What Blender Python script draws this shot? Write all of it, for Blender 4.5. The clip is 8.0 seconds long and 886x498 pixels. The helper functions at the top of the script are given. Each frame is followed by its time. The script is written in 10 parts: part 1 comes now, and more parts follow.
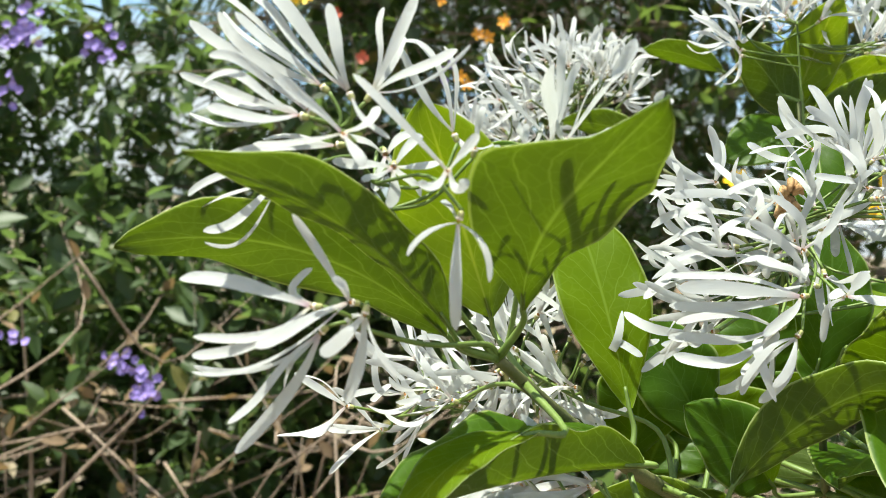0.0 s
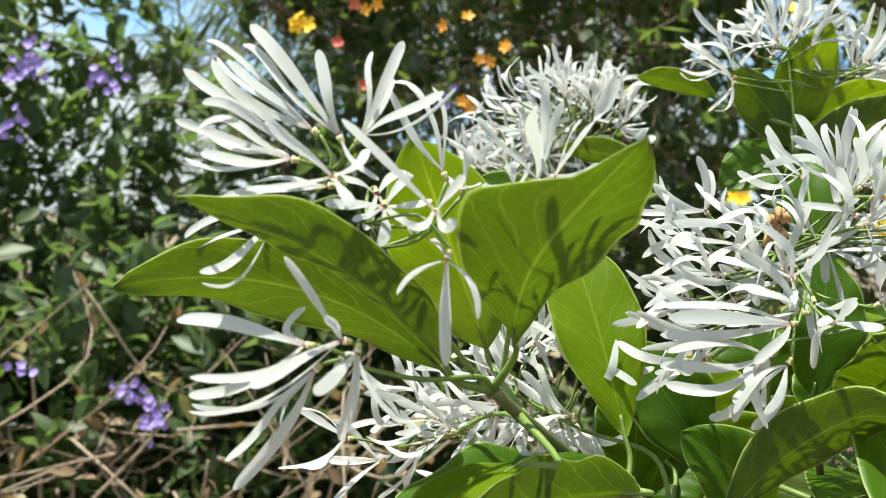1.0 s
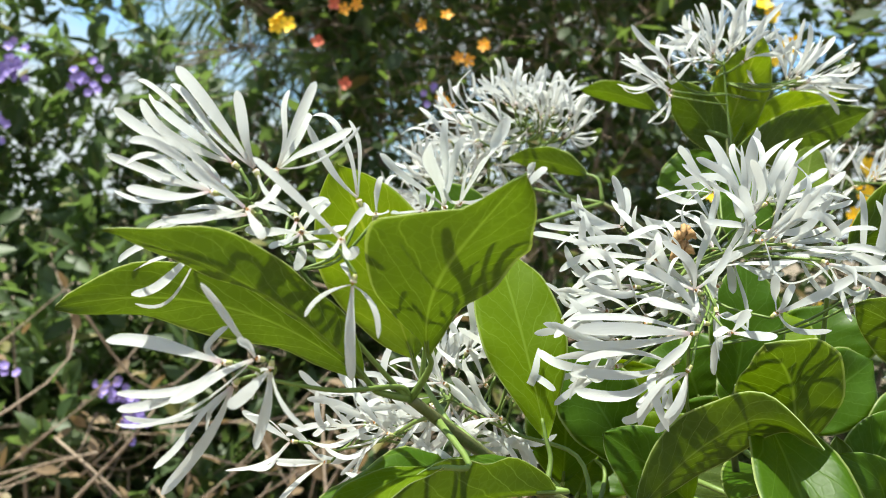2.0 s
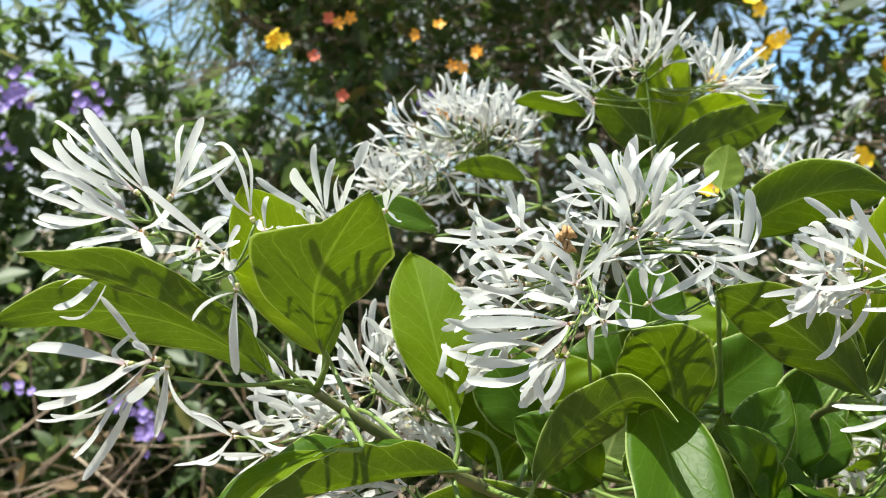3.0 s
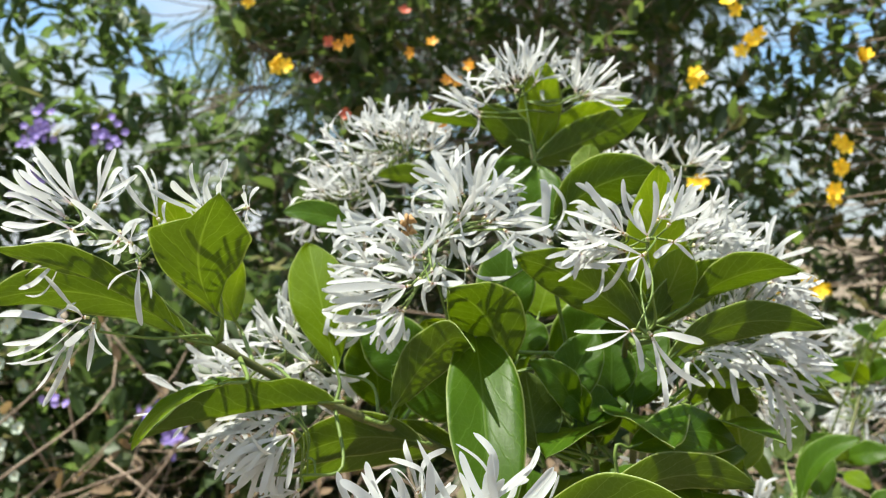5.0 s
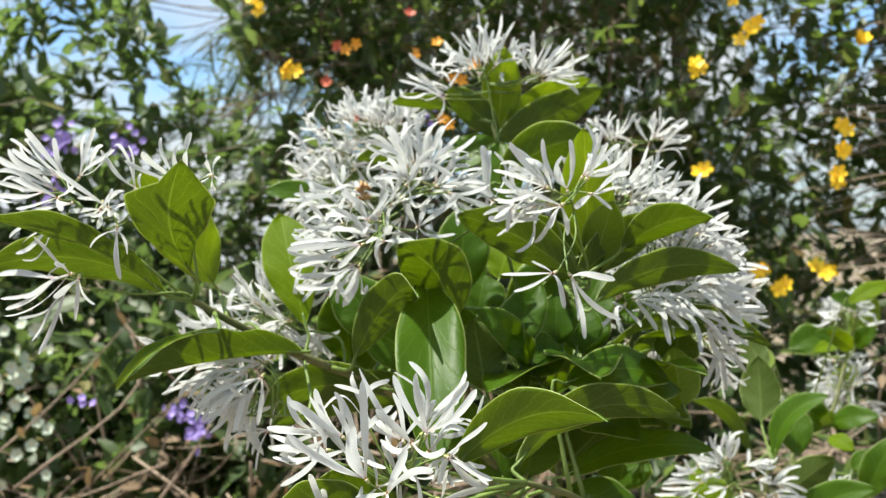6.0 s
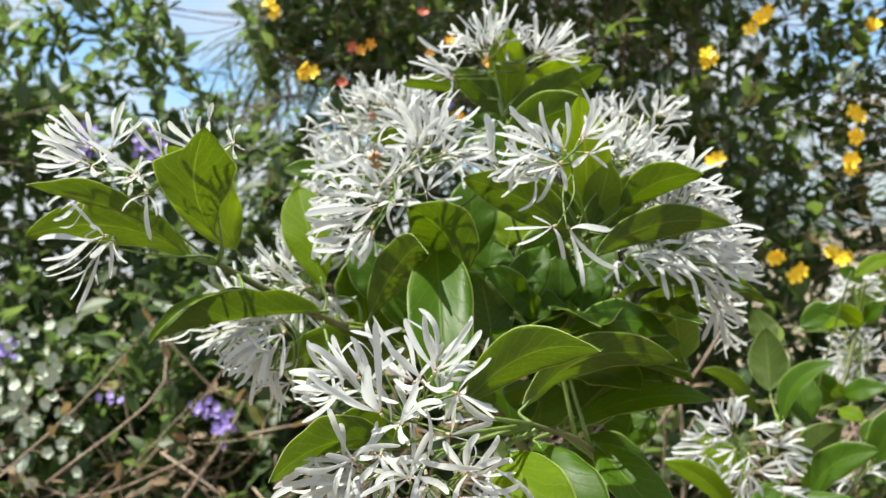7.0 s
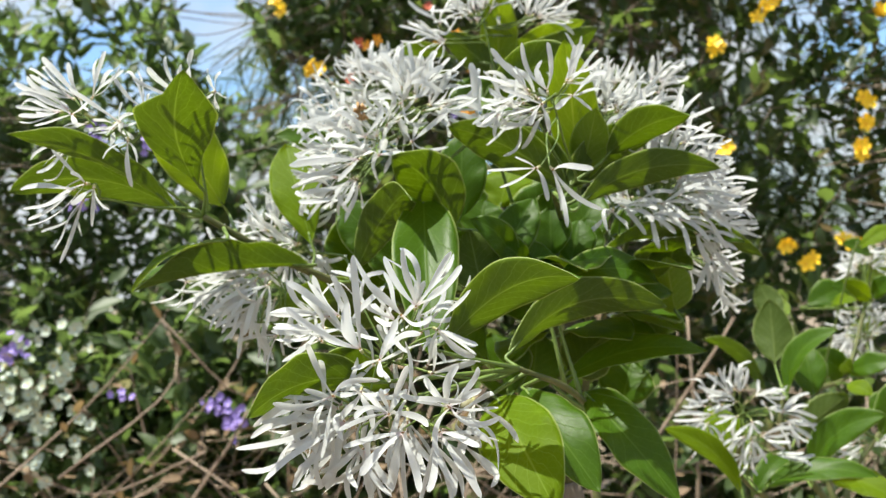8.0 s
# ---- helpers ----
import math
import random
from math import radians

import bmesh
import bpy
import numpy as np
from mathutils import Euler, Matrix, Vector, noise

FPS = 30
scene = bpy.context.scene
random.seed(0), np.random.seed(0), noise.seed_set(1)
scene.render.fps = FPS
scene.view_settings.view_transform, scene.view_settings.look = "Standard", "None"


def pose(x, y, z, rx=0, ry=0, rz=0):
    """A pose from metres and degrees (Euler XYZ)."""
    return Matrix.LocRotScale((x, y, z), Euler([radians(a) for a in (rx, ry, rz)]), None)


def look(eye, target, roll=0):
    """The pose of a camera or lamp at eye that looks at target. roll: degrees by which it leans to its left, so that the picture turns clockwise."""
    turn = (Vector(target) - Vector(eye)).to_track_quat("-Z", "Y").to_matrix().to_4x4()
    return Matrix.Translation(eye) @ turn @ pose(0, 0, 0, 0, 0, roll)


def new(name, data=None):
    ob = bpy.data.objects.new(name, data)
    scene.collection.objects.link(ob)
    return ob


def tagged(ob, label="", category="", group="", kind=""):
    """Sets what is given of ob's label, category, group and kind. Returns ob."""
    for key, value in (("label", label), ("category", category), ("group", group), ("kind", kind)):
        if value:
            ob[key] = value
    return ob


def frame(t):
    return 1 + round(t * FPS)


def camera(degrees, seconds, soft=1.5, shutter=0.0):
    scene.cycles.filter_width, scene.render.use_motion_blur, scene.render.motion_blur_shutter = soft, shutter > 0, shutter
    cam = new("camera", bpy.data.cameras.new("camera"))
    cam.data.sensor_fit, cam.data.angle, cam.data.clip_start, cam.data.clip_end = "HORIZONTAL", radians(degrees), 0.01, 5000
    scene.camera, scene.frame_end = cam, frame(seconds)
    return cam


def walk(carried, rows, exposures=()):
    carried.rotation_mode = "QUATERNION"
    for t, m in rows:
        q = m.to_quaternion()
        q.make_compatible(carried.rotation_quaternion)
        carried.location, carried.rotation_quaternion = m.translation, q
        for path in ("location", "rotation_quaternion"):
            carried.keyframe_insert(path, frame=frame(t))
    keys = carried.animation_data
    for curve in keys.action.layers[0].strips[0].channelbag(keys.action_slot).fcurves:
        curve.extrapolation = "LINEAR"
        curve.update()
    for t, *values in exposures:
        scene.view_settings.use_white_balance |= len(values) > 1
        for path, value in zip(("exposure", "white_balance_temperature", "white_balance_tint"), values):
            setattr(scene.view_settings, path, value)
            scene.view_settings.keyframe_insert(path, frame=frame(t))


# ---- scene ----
cam = camera(48.0, 8.0, soft=0.7)
PATH = [
    (0, (0.006, -0.01, 1.308), (-0.057, 1.988, 1.241), 5.1),
    (0.5, (0.013, -0.012, 1.316), (-0.085, 1.985, 1.259), 4.0),
    (1, (0.009, -0.014, 1.311), (-0.072, 1.984, 1.288), 4.1),
    (1.5, (0.011, -0.018, 1.319), (-0.046, 1.981, 1.269), 4.0),
    (2, (0.025, -0.03, 1.318), (-0.035, 1.969, 1.284), 3.7),
    (3.5, (0.076, -0.079, 1.321), (-0.046, 1.917, 1.302), 0.4),
    (4, (0.094, -0.107, 1.314), (-0.04, 1.889, 1.309), 0.2),
    (4.5, (0.11, -0.126, 1.314), (-0.047, 1.867, 1.307), -0.7),
    (5.8, (0.153, -0.177, 1.297), (-0.067, 1.811, 1.298), -3.1),
    (6, (0.16, -0.184, 1.292), (-0.075, 1.802, 1.299), -3.5),
    (6.5, (0.164, -0.199, 1.285), (-0.091, 1.785, 1.295), -4.0),
    (7, (0.167, -0.209, 1.273), (-0.108, 1.772, 1.293), -4.7),
    (7.5, (0.176, -0.211, 1.256), (-0.124, 1.766, 1.291), -5.5),
    (8, (0.177, -0.204, 1.247), (-0.129, 1.772, 1.285), -5.6),
]
walk(cam, [(t, look(eye, target, roll)) for t, eye, target, roll in PATH],
     exposures=[(0.0, 1.36, 6450, -2), (2.0, 1.35, 6450, -2), (3.5, 1.32, 6450, 0), (4.5, 1.28, 6500, 1), (8.0, 1.28, 6500, 3)])

# ---- world, sun, exposure ----
SUN_UP, SUN_TURN = radians(73), radians(-105)     # height, and turn from straight ahead towards the right
world = bpy.data.worlds.new("sky")
scene.world = world
world.use_nodes = True
wn, wl = world.node_tree.nodes, world.node_tree.links
wn.clear()
sky = wn.new("ShaderNodeTexSky")
sky.sky_type, sky.sun_disc = "NISHITA", False
sky.sun_elevation, sky.sun_rotation = SUN_UP, SUN_TURN
sky.air_density, sky.dust_density = 1.0, 1.5
cloud_co = wn.new("ShaderNodeTexCoord")
cloud_map = wn.new("ShaderNodeMapping")
cloud_map.inputs["Scale"].default_value = (1.0, 1.0, 2.2)
cloud = wn.new("ShaderNodeTexNoise")
cloud.inputs["Scale"].default_value, cloud.inputs["Detail"].default_value = 3.2, 6.0
cloud_ramp = wn.new("ShaderNodeValToRGB")
cloud_ramp.color_ramp.elements[0].position, cloud_ramp.color_ramp.elements[1].position = 0.38, 0.54
cloud_mix = wn.new("ShaderNodeMix")
cloud_mix.data_type = "RGBA"
cloud_mix.inputs[7].default_value = (2.9, 3.0, 3.2, 1)
back = wn.new("ShaderNodeBackground")
back.inputs["Strength"].default_value = 0.12
wout = wn.new("ShaderNodeOutputWorld")
wl.new(cloud_co.outputs["Generated"], cloud_map.inputs["Vector"])
wl.new(cloud_map.outputs[0], cloud.inputs["Vector"])
wl.new(cloud.outputs["Fac"], cloud_ramp.inputs[0])
wl.new(cloud_ramp.outputs[0], cloud_mix.inputs[0])
deep = wn.new("ShaderNodeMix")
deep.data_type, deep.blend_type = "RGBA", "MULTIPLY"
deep.inputs[0].default_value, deep.inputs[7].default_value = 1.0, (0.62, 0.74, 0.88, 1)
wl.new(sky.outputs[0], deep.inputs[6])
wl.new(deep.outputs[2], cloud_mix.inputs[6])
wl.new(cloud_mix.outputs[2], back.inputs["Color"])
wl.new(back.outputs[0], wout.inputs["Surface"])

sun = new("sun", bpy.data.lights.new("sun", "SUN"))
sun.data.energy, sun.data.angle, sun.data.color = 4.2, radians(0.53), (1.0, 0.94, 0.85)
sun_from = Vector((math.sin(SUN_TURN) * math.cos(SUN_UP), math.cos(SUN_TURN) * math.cos(SUN_UP), math.sin(SUN_UP)))
sun.matrix_world = look(sun_from * 20, (0, 0, 0))

# a small lens: sharp on the blossom, softer behind
cam.data.dof.use_dof = True
cam.data.dof.focus_distance = 0.255
cam.data.dof.aperture_fstop = 32.0


# ---- materials ----
def nodes_of(name):
    m = bpy.data.materials.new(name)
    m.use_nodes = True
    nt = m.node_tree
    nt.nodes.clear()
    return m, nt.nodes, nt.links


def mixed(nd, ln, fac, a, b, blend="MIX"):
    """A colour mix; fac, a and b are sockets or values."""
    x = nd.new("ShaderNodeMix")
    x.data_type, x.blend_type = "RGBA", blend
    for i, v in ((0, fac), (6, a), (7, b)):
        if hasattr(v, "is_output"):
            ln.new(v, x.inputs[i])
        else:
            x.inputs[i].default_value = v if i == 0 else (*v, 1)
    return x.outputs[2]


def calc(nd, ln, op, a, b=0.0, c=0.0):
    x = nd.new("ShaderNodeMath")
    x.operation = op
    for i, v in enumerate((a, b, c)):
        if hasattr(v, "is_output"):
            ln.new(v, x.inputs[i])
        else:
            x.inputs[i].default_value = v
    return x.outputs[0]


def ramped(nd, ln, fac, lo, hi):
    x = nd.new("ShaderNodeMapRange")
    x.inputs["From Min"].default_value, x.inputs["From Max"].default_value = lo, hi
    ln.new(fac, x.inputs["Value"])
    return x.outputs[0]


def noise_of(nd, ln, vec, scale, detail=3.0, rough=0.55):
    x = nd.new("ShaderNodeTexNoise")
    x.inputs["Scale"].default_value, x.inputs["Detail"].default_value, x.inputs["Roughness"].default_value = scale, detail, rough
    ln.new(vec, x.inputs["Vector"])
    return x.outputs["Fac"]


def thin_surface(nd, ln, colour, through_colour, fac, rough, bump=None, strength=0.3, distance=0.0003, spec=0.5):
    """A leaf-like surface: reflecting front, and light that comes through."""
    p = nd.new("ShaderNodeBsdfPrincipled")
    t = nd.new("ShaderNodeBsdfTranslucent")
    mx = nd.new("ShaderNodeMixShader")
    o = nd.new("ShaderNodeOutputMaterial")
    for sock, v in ((p.inputs["Base Color"], colour), (t.inputs["Color"], through_colour), (p.inputs["Roughness"], rough)):
        if hasattr(v, "is_output"):
            ln.new(v, sock)
        elif isinstance(v, tuple):
            sock.default_value = (*v, 1)
        else:
            sock.default_value = v
    p.inputs["Specular IOR Level"].default_value = spec
    mx.inputs[0].default_value = fac
    if bump is not None:
        b = nd.new("ShaderNodeBump")
        b.inputs["Strength"].default_value, b.inputs["Distance"].default_value = strength, distance
        ln.new(bump, b.inputs["Height"])
        ln.new(b.outputs[0], p.inputs["Normal"])
    ln.new(p.outputs[0], mx.inputs[1])
    ln.new(t.outputs[0], mx.inputs[2])
    ln.new(mx.outputs[0], o.inputs["Surface"])


def leaf_material(name, colour, colour2, vein, light, fac, rough, bump_strength, spec):
    """Broad leaf: net of veins along its own u (length) and v (width), blotches, light through it."""
    m, nd, ln = nodes_of(name)
    co = nd.new("ShaderNodeTexCoord")
    sep = nd.new("ShaderNodeSeparateXYZ")
    ln.new(co.outputs["UV"], sep.inputs[0])
    u, v = sep.outputs[0], sep.outputs[1]
    av = calc(nd, ln, "ABSOLUTE", calc(nd, ln, "SUBTRACT", v, 0.5))
    wob = noise_of(nd, ln, co.outputs["UV"], 5.0, 2.0)
    # side veins sweep forward from the midrib
    sweep = calc(nd, ln, "SUBTRACT", calc(nd, ln, "MULTIPLY", u, 8.0), calc(nd, ln, "MULTIPLY", calc(nd, ln, "POWER", av, 0.8), 4.6))
    sweep = calc(nd, ln, "ADD", sweep, calc(nd, ln, "MULTIPLY", wob, 0.9))
    side = calc(nd, ln, "ABSOLUTE", calc(nd, ln, "SUBTRACT", calc(nd, ln, "FRACT", sweep), 0.5))
    side_line = ramped(nd, ln, side, 0.055, 0.0)
    mid_line = ramped(nd, ln, av, 0.022, 0.006)
    vo = nd.new("ShaderNodeTexVoronoi")
    vo.feature = "DISTANCE_TO_EDGE"
    vo.inputs["Scale"].default_value = 330.0
    ln.new(co.outputs["Object"], vo.inputs["Vector"])
    net = ramped(nd, ln, vo.outputs["Distance"], 0.09, 0.0)
    lines = calc(nd, ln, "MAXIMUM", mid_line, calc(nd, ln, "MULTIPLY", side_line, 0.75))
    lines = calc(nd, ln, "MAXIMUM", lines, calc(nd, ln, "MULTIPLY", net, 0.20))
    blot = noise_of(nd, ln, co.outputs["Object"], 60.0, 4.0)
    fine = noise_of(nd, ln, co.outputs["Object"], 900.0, 2.0)
    info = nd.new("ShaderNodeObjectInfo")
    base = mixed(nd, ln, ramped(nd, ln, blot, 0.35, 0.7), colour, colour2)
    base = mixed(nd, ln, calc(nd, ln, "MULTIPLY", info.outputs["Random"], 0.45), base, tuple(0.5 * (a + b) * 1.25 for a, b in zip(colour, colour2)))
    base = mixed(nd, ln, calc(nd, ln, "MULTIPLY", lines, 0.75), base, vein)
    thr = mixed(nd, ln, calc(nd, ln, "MULTIPLY", lines, 0.85), light, tuple(min(1.0, 1.5 * a + 0.10) for a in light))
    thr = mixed(nd, ln, calc(nd, ln, "MULTIPLY", ramped(nd, ln, blot, 0.3, 0.75), 0.6), thr, tuple(0.72 * a for a in light))
    rim = ramped(nd, ln, av, 0.474, 0.488)
    base = mixed(nd, ln, calc(nd, ln, "MULTIPLY", rim, 0.8), base, (0.36, 0.42, 0.16))
    thr = mixed(nd, ln, calc(nd, ln, "MULTIPLY", rim, 0.8), thr, (0.70, 0.78, 0.25))
    hgt = calc(nd, ln, "ADD", calc(nd, ln, "MULTIPLY", lines, 1.0), calc(nd, ln, "MULTIPLY", fine, 0.25))
    hgt = calc(nd, ln, "ADD", hgt, calc(nd, ln, "MULTIPLY", blot, 0.8))
    rgh = calc(nd, ln, "ADD", rough, calc(nd, ln, "MULTIPLY", fine, 0.12))
    thin_surface(nd, ln, base, thr, fac, rgh, hgt, bump_strength, 0.0004, spec)
    return m


def petal_material():
    m, nd, ln = nodes_of("petal_white")
    co = nd.new("ShaderNodeTexCoord")
    mp = nd.new("ShaderNodeMapping")
    mp.inputs["Scale"].default_value = (3.0, 22.0, 1.0)
    ln.new(co.outputs["UV"], mp.inputs["Vector"])
    streak = noise_of(nd, ln, mp.outputs[0], 1.6, 3.0)
    sep = nd.new("ShaderNodeSeparateXYZ")
    ln.new(co.outputs["UV"], sep.inputs[0])
    info = nd.new("ShaderNodeObjectInfo")
    base = mixed(nd, ln, ramped(nd, ln, streak, 0.3, 0.75), (0.66, 0.67, 0.665), (0.57, 0.58, 0.59))
    base = mixed(nd, ln, calc(nd, ln, "MULTIPLY", info.outputs["Random"], 0.35), base, (0.73, 0.715, 0.67))
    throat = calc(nd, ln, "POWER", ramped(nd, ln, sep.outputs[0], 0.17, 0.0), 1.5)
    tint = mixed(nd, ln, info.outputs["Random"], (0.62, 0.30, 0.42), (0.70, 0.66, 0.40))
    base = mixed(nd, ln, calc(nd, ln, "MULTIPLY", throat, 0.75), base, tint)
    thin_surface(nd, ln, base, (0.88, 0.885, 0.87), 0.52, 0.5, streak, 0.6, 0.0003, 0.35)
    return m


def plain_material(name, c1, c2, scale=40.0, rough=0.6, bump=0.3, dist=0.0005, spec=0.4, stretch=(1, 1, 1), per_island=False):
    """Two colours mixed by noise at two scales."""
    m, nd, ln = nodes_of(name)
    co = nd.new("ShaderNodeTexCoord")
    mp = nd.new("ShaderNodeMapping")
    mp.inputs["Scale"].default_value = stretch
    ln.new(co.outputs["Object"], mp.inputs["Vector"])
    a = noise_of(nd, ln, mp.outputs[0], scale, 4.0)
    b = noise_of(nd, ln, mp.outputs[0], scale * 9, 3.0)
    f = ramped(nd, ln, calc(nd, ln, "ADD", calc(nd, ln, "MULTIPLY", a, 0.7), calc(nd, ln, "MULTIPLY", b, 0.3)), 0.35, 0.65)
    col = mixed(nd, ln, f, c1, c2)
    p = nd.new("ShaderNodeBsdfPrincipled")
    o = nd.new("ShaderNodeOutputMaterial")
    bm_ = nd.new("ShaderNodeBump")
    bm_.inputs["Strength"].default_value, bm_.inputs["Distance"].default_value = bump, dist
    ln.new(b, bm_.inputs["Height"])
    ln.new(bm_.outputs[0], p.inputs["Normal"])
    ln.new(col, p.inputs["Base Color"])
    p.inputs["Roughness"].default_value, p.inputs["Specular IOR Level"].default_value = rough, spec
    ln.new(p.outputs[0], o.inputs["Surface"])
    return m


def foliage_material(name, c1, c2, c3, light, fac=0.4, rough=0.4):
    """Small leaves in a mass: each one its own green, some yellowed."""
    m, nd, ln = nodes_of(name)
    co = nd.new("ShaderNodeTexCoord")
    geo = nd.new("ShaderNodeNewGeometry")
    info = nd.new("ShaderNodeObjectInfo")
    r = calc(nd, ln, "FRACT", calc(nd, ln, "ADD", geo.outputs["Random Per Island"], info.outputs["Random"]))
    n = noise_of(nd, ln, co.outputs["Object"], 90.0, 3.0)
    base = mixed(nd, ln, r, c1, c2)
    base = mixed(nd, ln, ramped(nd, ln, r, 0.86, 0.97), base, c3)
    base = mixed(nd, ln, calc(nd, ln, "MULTIPLY", n, 0.5), base, tuple(0.6 * a for a in c1))
    thr = mixed(nd, ln, ramped(nd, ln, r, 0.3, 1.0), light, tuple(min(1, a * 1.4) for a in light))
    thin_surface(nd, ln, base, thr, fac, rough, n, 0.3, 0.002, 0.5)
    return m


PETAL = petal_material()
LEAF_TOP = leaf_material("leaf_upper_side", (0.036, 0.086, 0.004), (0.052, 0.110, 0.006), (0.080, 0.145, 0.018), (0.46, 0.64, 0.02), 0.46, 0.36, 0.25, 0.22)
LEAF_UNDER = leaf_material("leaf_under_side", (0.054, 0.088, 0.014), (0.070, 0.106, 0.018), (0.18, 0.22, 0.07), (0.34, 0.40, 0.05), 0.48, 0.55, 0.4, 0.22)
# lighter copies of the leaf colours: sunlight through the blade is painted in
LIT_TOP = leaf_material("lit_leaf_upper_side", (0.080, 0.134, 0.004), (0.100, 0.158, 0.006), (0.14, 0.22, 0.03), (0.58, 0.68, 0.03), 0.50, 0.45, 0.12, 0.07)
LIT_UNDER = leaf_material("lit_leaf_under_side", (0.120, 0.175, 0.025), (0.140, 0.200, 0.030), (0.28, 0.34, 0.10), (0.58, 0.72, 0.05), 0.55, 0.55, 0.4, 0.25)
LEAF_RIM = plain_material("leaf_rim", (0.34, 0.42, 0.16), (0.42, 0.48, 0.22), 200.0, 0.5)
STALK = plain_material("green_stalk", (0.095, 0.150, 0.028), (0.155, 0.215, 0.045), 160.0, 0.5, 0.3, 0.0002)
TWIG = plain_material("young_twig", (0.070, 0.090, 0.020), (0.130, 0.125, 0.045), 120.0, 0.6, 0.5, 0.0004)
BARK = plain_material("grey_bark", (0.13, 0.10, 0.07), (0.24, 0.20, 0.15), 30.0, 0.85, 0.8, 0.003, stretch=(1, 1, 0.3))
DRY_TWIG = plain_material("dry_twig", (0.17, 0.12, 0.085), (0.36, 0.28, 0.21), 25.0, 0.85, 0.6, 0.002, stretch=(1, 1, 0.4))
ANTHER = plain_material("anther_ochre", (0.42, 0.24, 0.08), (0.30, 0.13, 0.05), 900.0, 0.7)
CALYX = plain_material("calyx_green", (0.30, 0.34, 0.10), (0.46, 0.40, 0.20), 500.0, 0.5)
WITHERED = plain_material("withered_brown", (0.50, 0.32, 0.15), (0.30, 0.16, 0.06), 300.0, 0.8, 0.6, 0.0006)
YELLOW = plain_material("yellow_petal", (0.85, 0.52, 0.01), (0.90, 0.62, 0.03), 60.0, 0.5)
ORANGE = plain_material("orange_petal", (0.70, 0.27, 0.02), (0.80, 0.40, 0.03), 60.0, 0.5)
RED = plain_material("red_bract", (0.42, 0.07, 0.05), (0.55, 0.16, 0.08), 60.0, 0.6)
PURPLE = plain_material("purple_petal", (0.20, 0.14, 0.44), (0.34, 0.25, 0.60), 60.0, 0.5)
PALE = plain_material("pale_fleck", (0.34, 0.40, 0.30), (0.48, 0.53, 0.44), 60.0, 0.6)
SOIL = plain_material("soil", (0.15, 0.115, 0.08), (0.24, 0.19, 0.135), 6.0, 0.95, 0.8, 0.01)
HEDGE_LIGHT = foliage_material("hedge_leaf_light", (0.040, 0.074, 0.022), (0.076, 0.114, 0.040), (0.25, 0.21, 0.07), (0.17, 0.26, 0.06), 0.38, 0.5)
HEDGE_DARK = foliage_material("hedge_leaf_dark", (0.025, 0.047, 0.014), (0.050, 0.077, 0.023), (0.22, 0.14, 0.06), (0.19, 0.28, 0.05), 0.35, 0.48)
DRY_LEAF = foliage_material("dry_leaf", (0.20, 0.13, 0.07), (0.28, 0.20, 0.12), (0.34, 0.30, 0.20), (0.30, 0.20, 0.08), 0.25, 0.7)
NEEDLE = foliage_material("fine_foliage", (0.035, 0.060, 0.030), (0.055, 0.080, 0.040), (0.10, 0.08, 0.05), (0.12, 0.18, 0.05), 0.2, 0.6)


# ---- building helpers ----
def mesh_of(name, verts, faces, mats, face_mats=None, uvs=None, smooth=True):
    me = bpy.data.meshes.new(name)
    me.from_pydata([tuple(v) for v in verts], [], faces)
    for m in mats:
        me.materials.append(m)
    if face_mats is not None:
        me.polygons.foreach_set("material_index", face_mats)
    if smooth:
        me.polygons.foreach_set("use_smooth", [True] * len(me.polygons))
    if uvs is not None:
        layer = me.uv_layers.new(name="UVMap")
        idx = np.empty(len(me.loops), dtype=np.int32)
        me.loops.foreach_get("vertex_index", idx)
        layer.data.foreach_set("uv", np.asarray(uvs, dtype=np.float32)[idx].ravel())
    me.update()
    return me


def child(name, me, parent, m=None, label=""):
    ob = new(name, me)
    ob.parent = parent
    if m is not None:
        ob.matrix_basis = m
    if label:
        tagged(ob, label)
    return ob


def tube_data(points, radii, sides=7):
    """Vertices and faces of a round, tapered tube along points, closed at both ends."""
    pts = [Vector(p) for p in points]
    verts, faces = [], []
    ref = Vector((0.31, 0.17, 0.93))
    for i, p in enumerate(pts):
        d = (pts[min(i + 1, len(pts) - 1)] - pts[max(i - 1, 0)]).normalized()
        if i == 0 and abs(d.dot(ref)) > 0.95:
            ref = Vector((1, 0, 0.1))
        a = (ref - d * ref.dot(d)).normalized()
        ref = a
        b = d.cross(a)
        for k in range(sides):
            t = 2 * math.pi * k / sides
            verts.append(p + (a * math.cos(t) + b * math.sin(t)) * radii[i])
    for i in range(len(pts) - 1):
        for k in range(sides):
            k2 = (k + 1) % sides
            faces.append((i * sides + k, i * sides + k2, (i + 1) * sides + k2, (i + 1) * sides + k))
    faces.append(tuple(range(sides - 1, -1, -1)))
    faces.append(tuple((len(pts) - 1) * sides + k for k in range(sides)))
    return verts, faces


def smooth_line(points, n=6):
    """Points along a Catmull-Rom curve through the given ones."""
    p = [Vector(q) for q in points]
    p = [p[0] * 2 - p[1]] + p + [p[-1] * 2 - p[-2]]
    out = []
    for i in range(1, len(p) - 2):
        for k in range(n):
            t = k / n
            out.append(0.5 * ((2 * p[i]) + (p[i + 1] - p[i - 1]) * t + (2 * p[i - 1] - 5 * p[i] + 4 * p[i + 1] - p[i + 2]) * t * t
                              + (3 * p[i] - p[i - 1] - 3 * p[i + 1] + p[i + 2]) * t ** 3))
    out.append(p[-2])
    return out


rnd = random.Random(11)

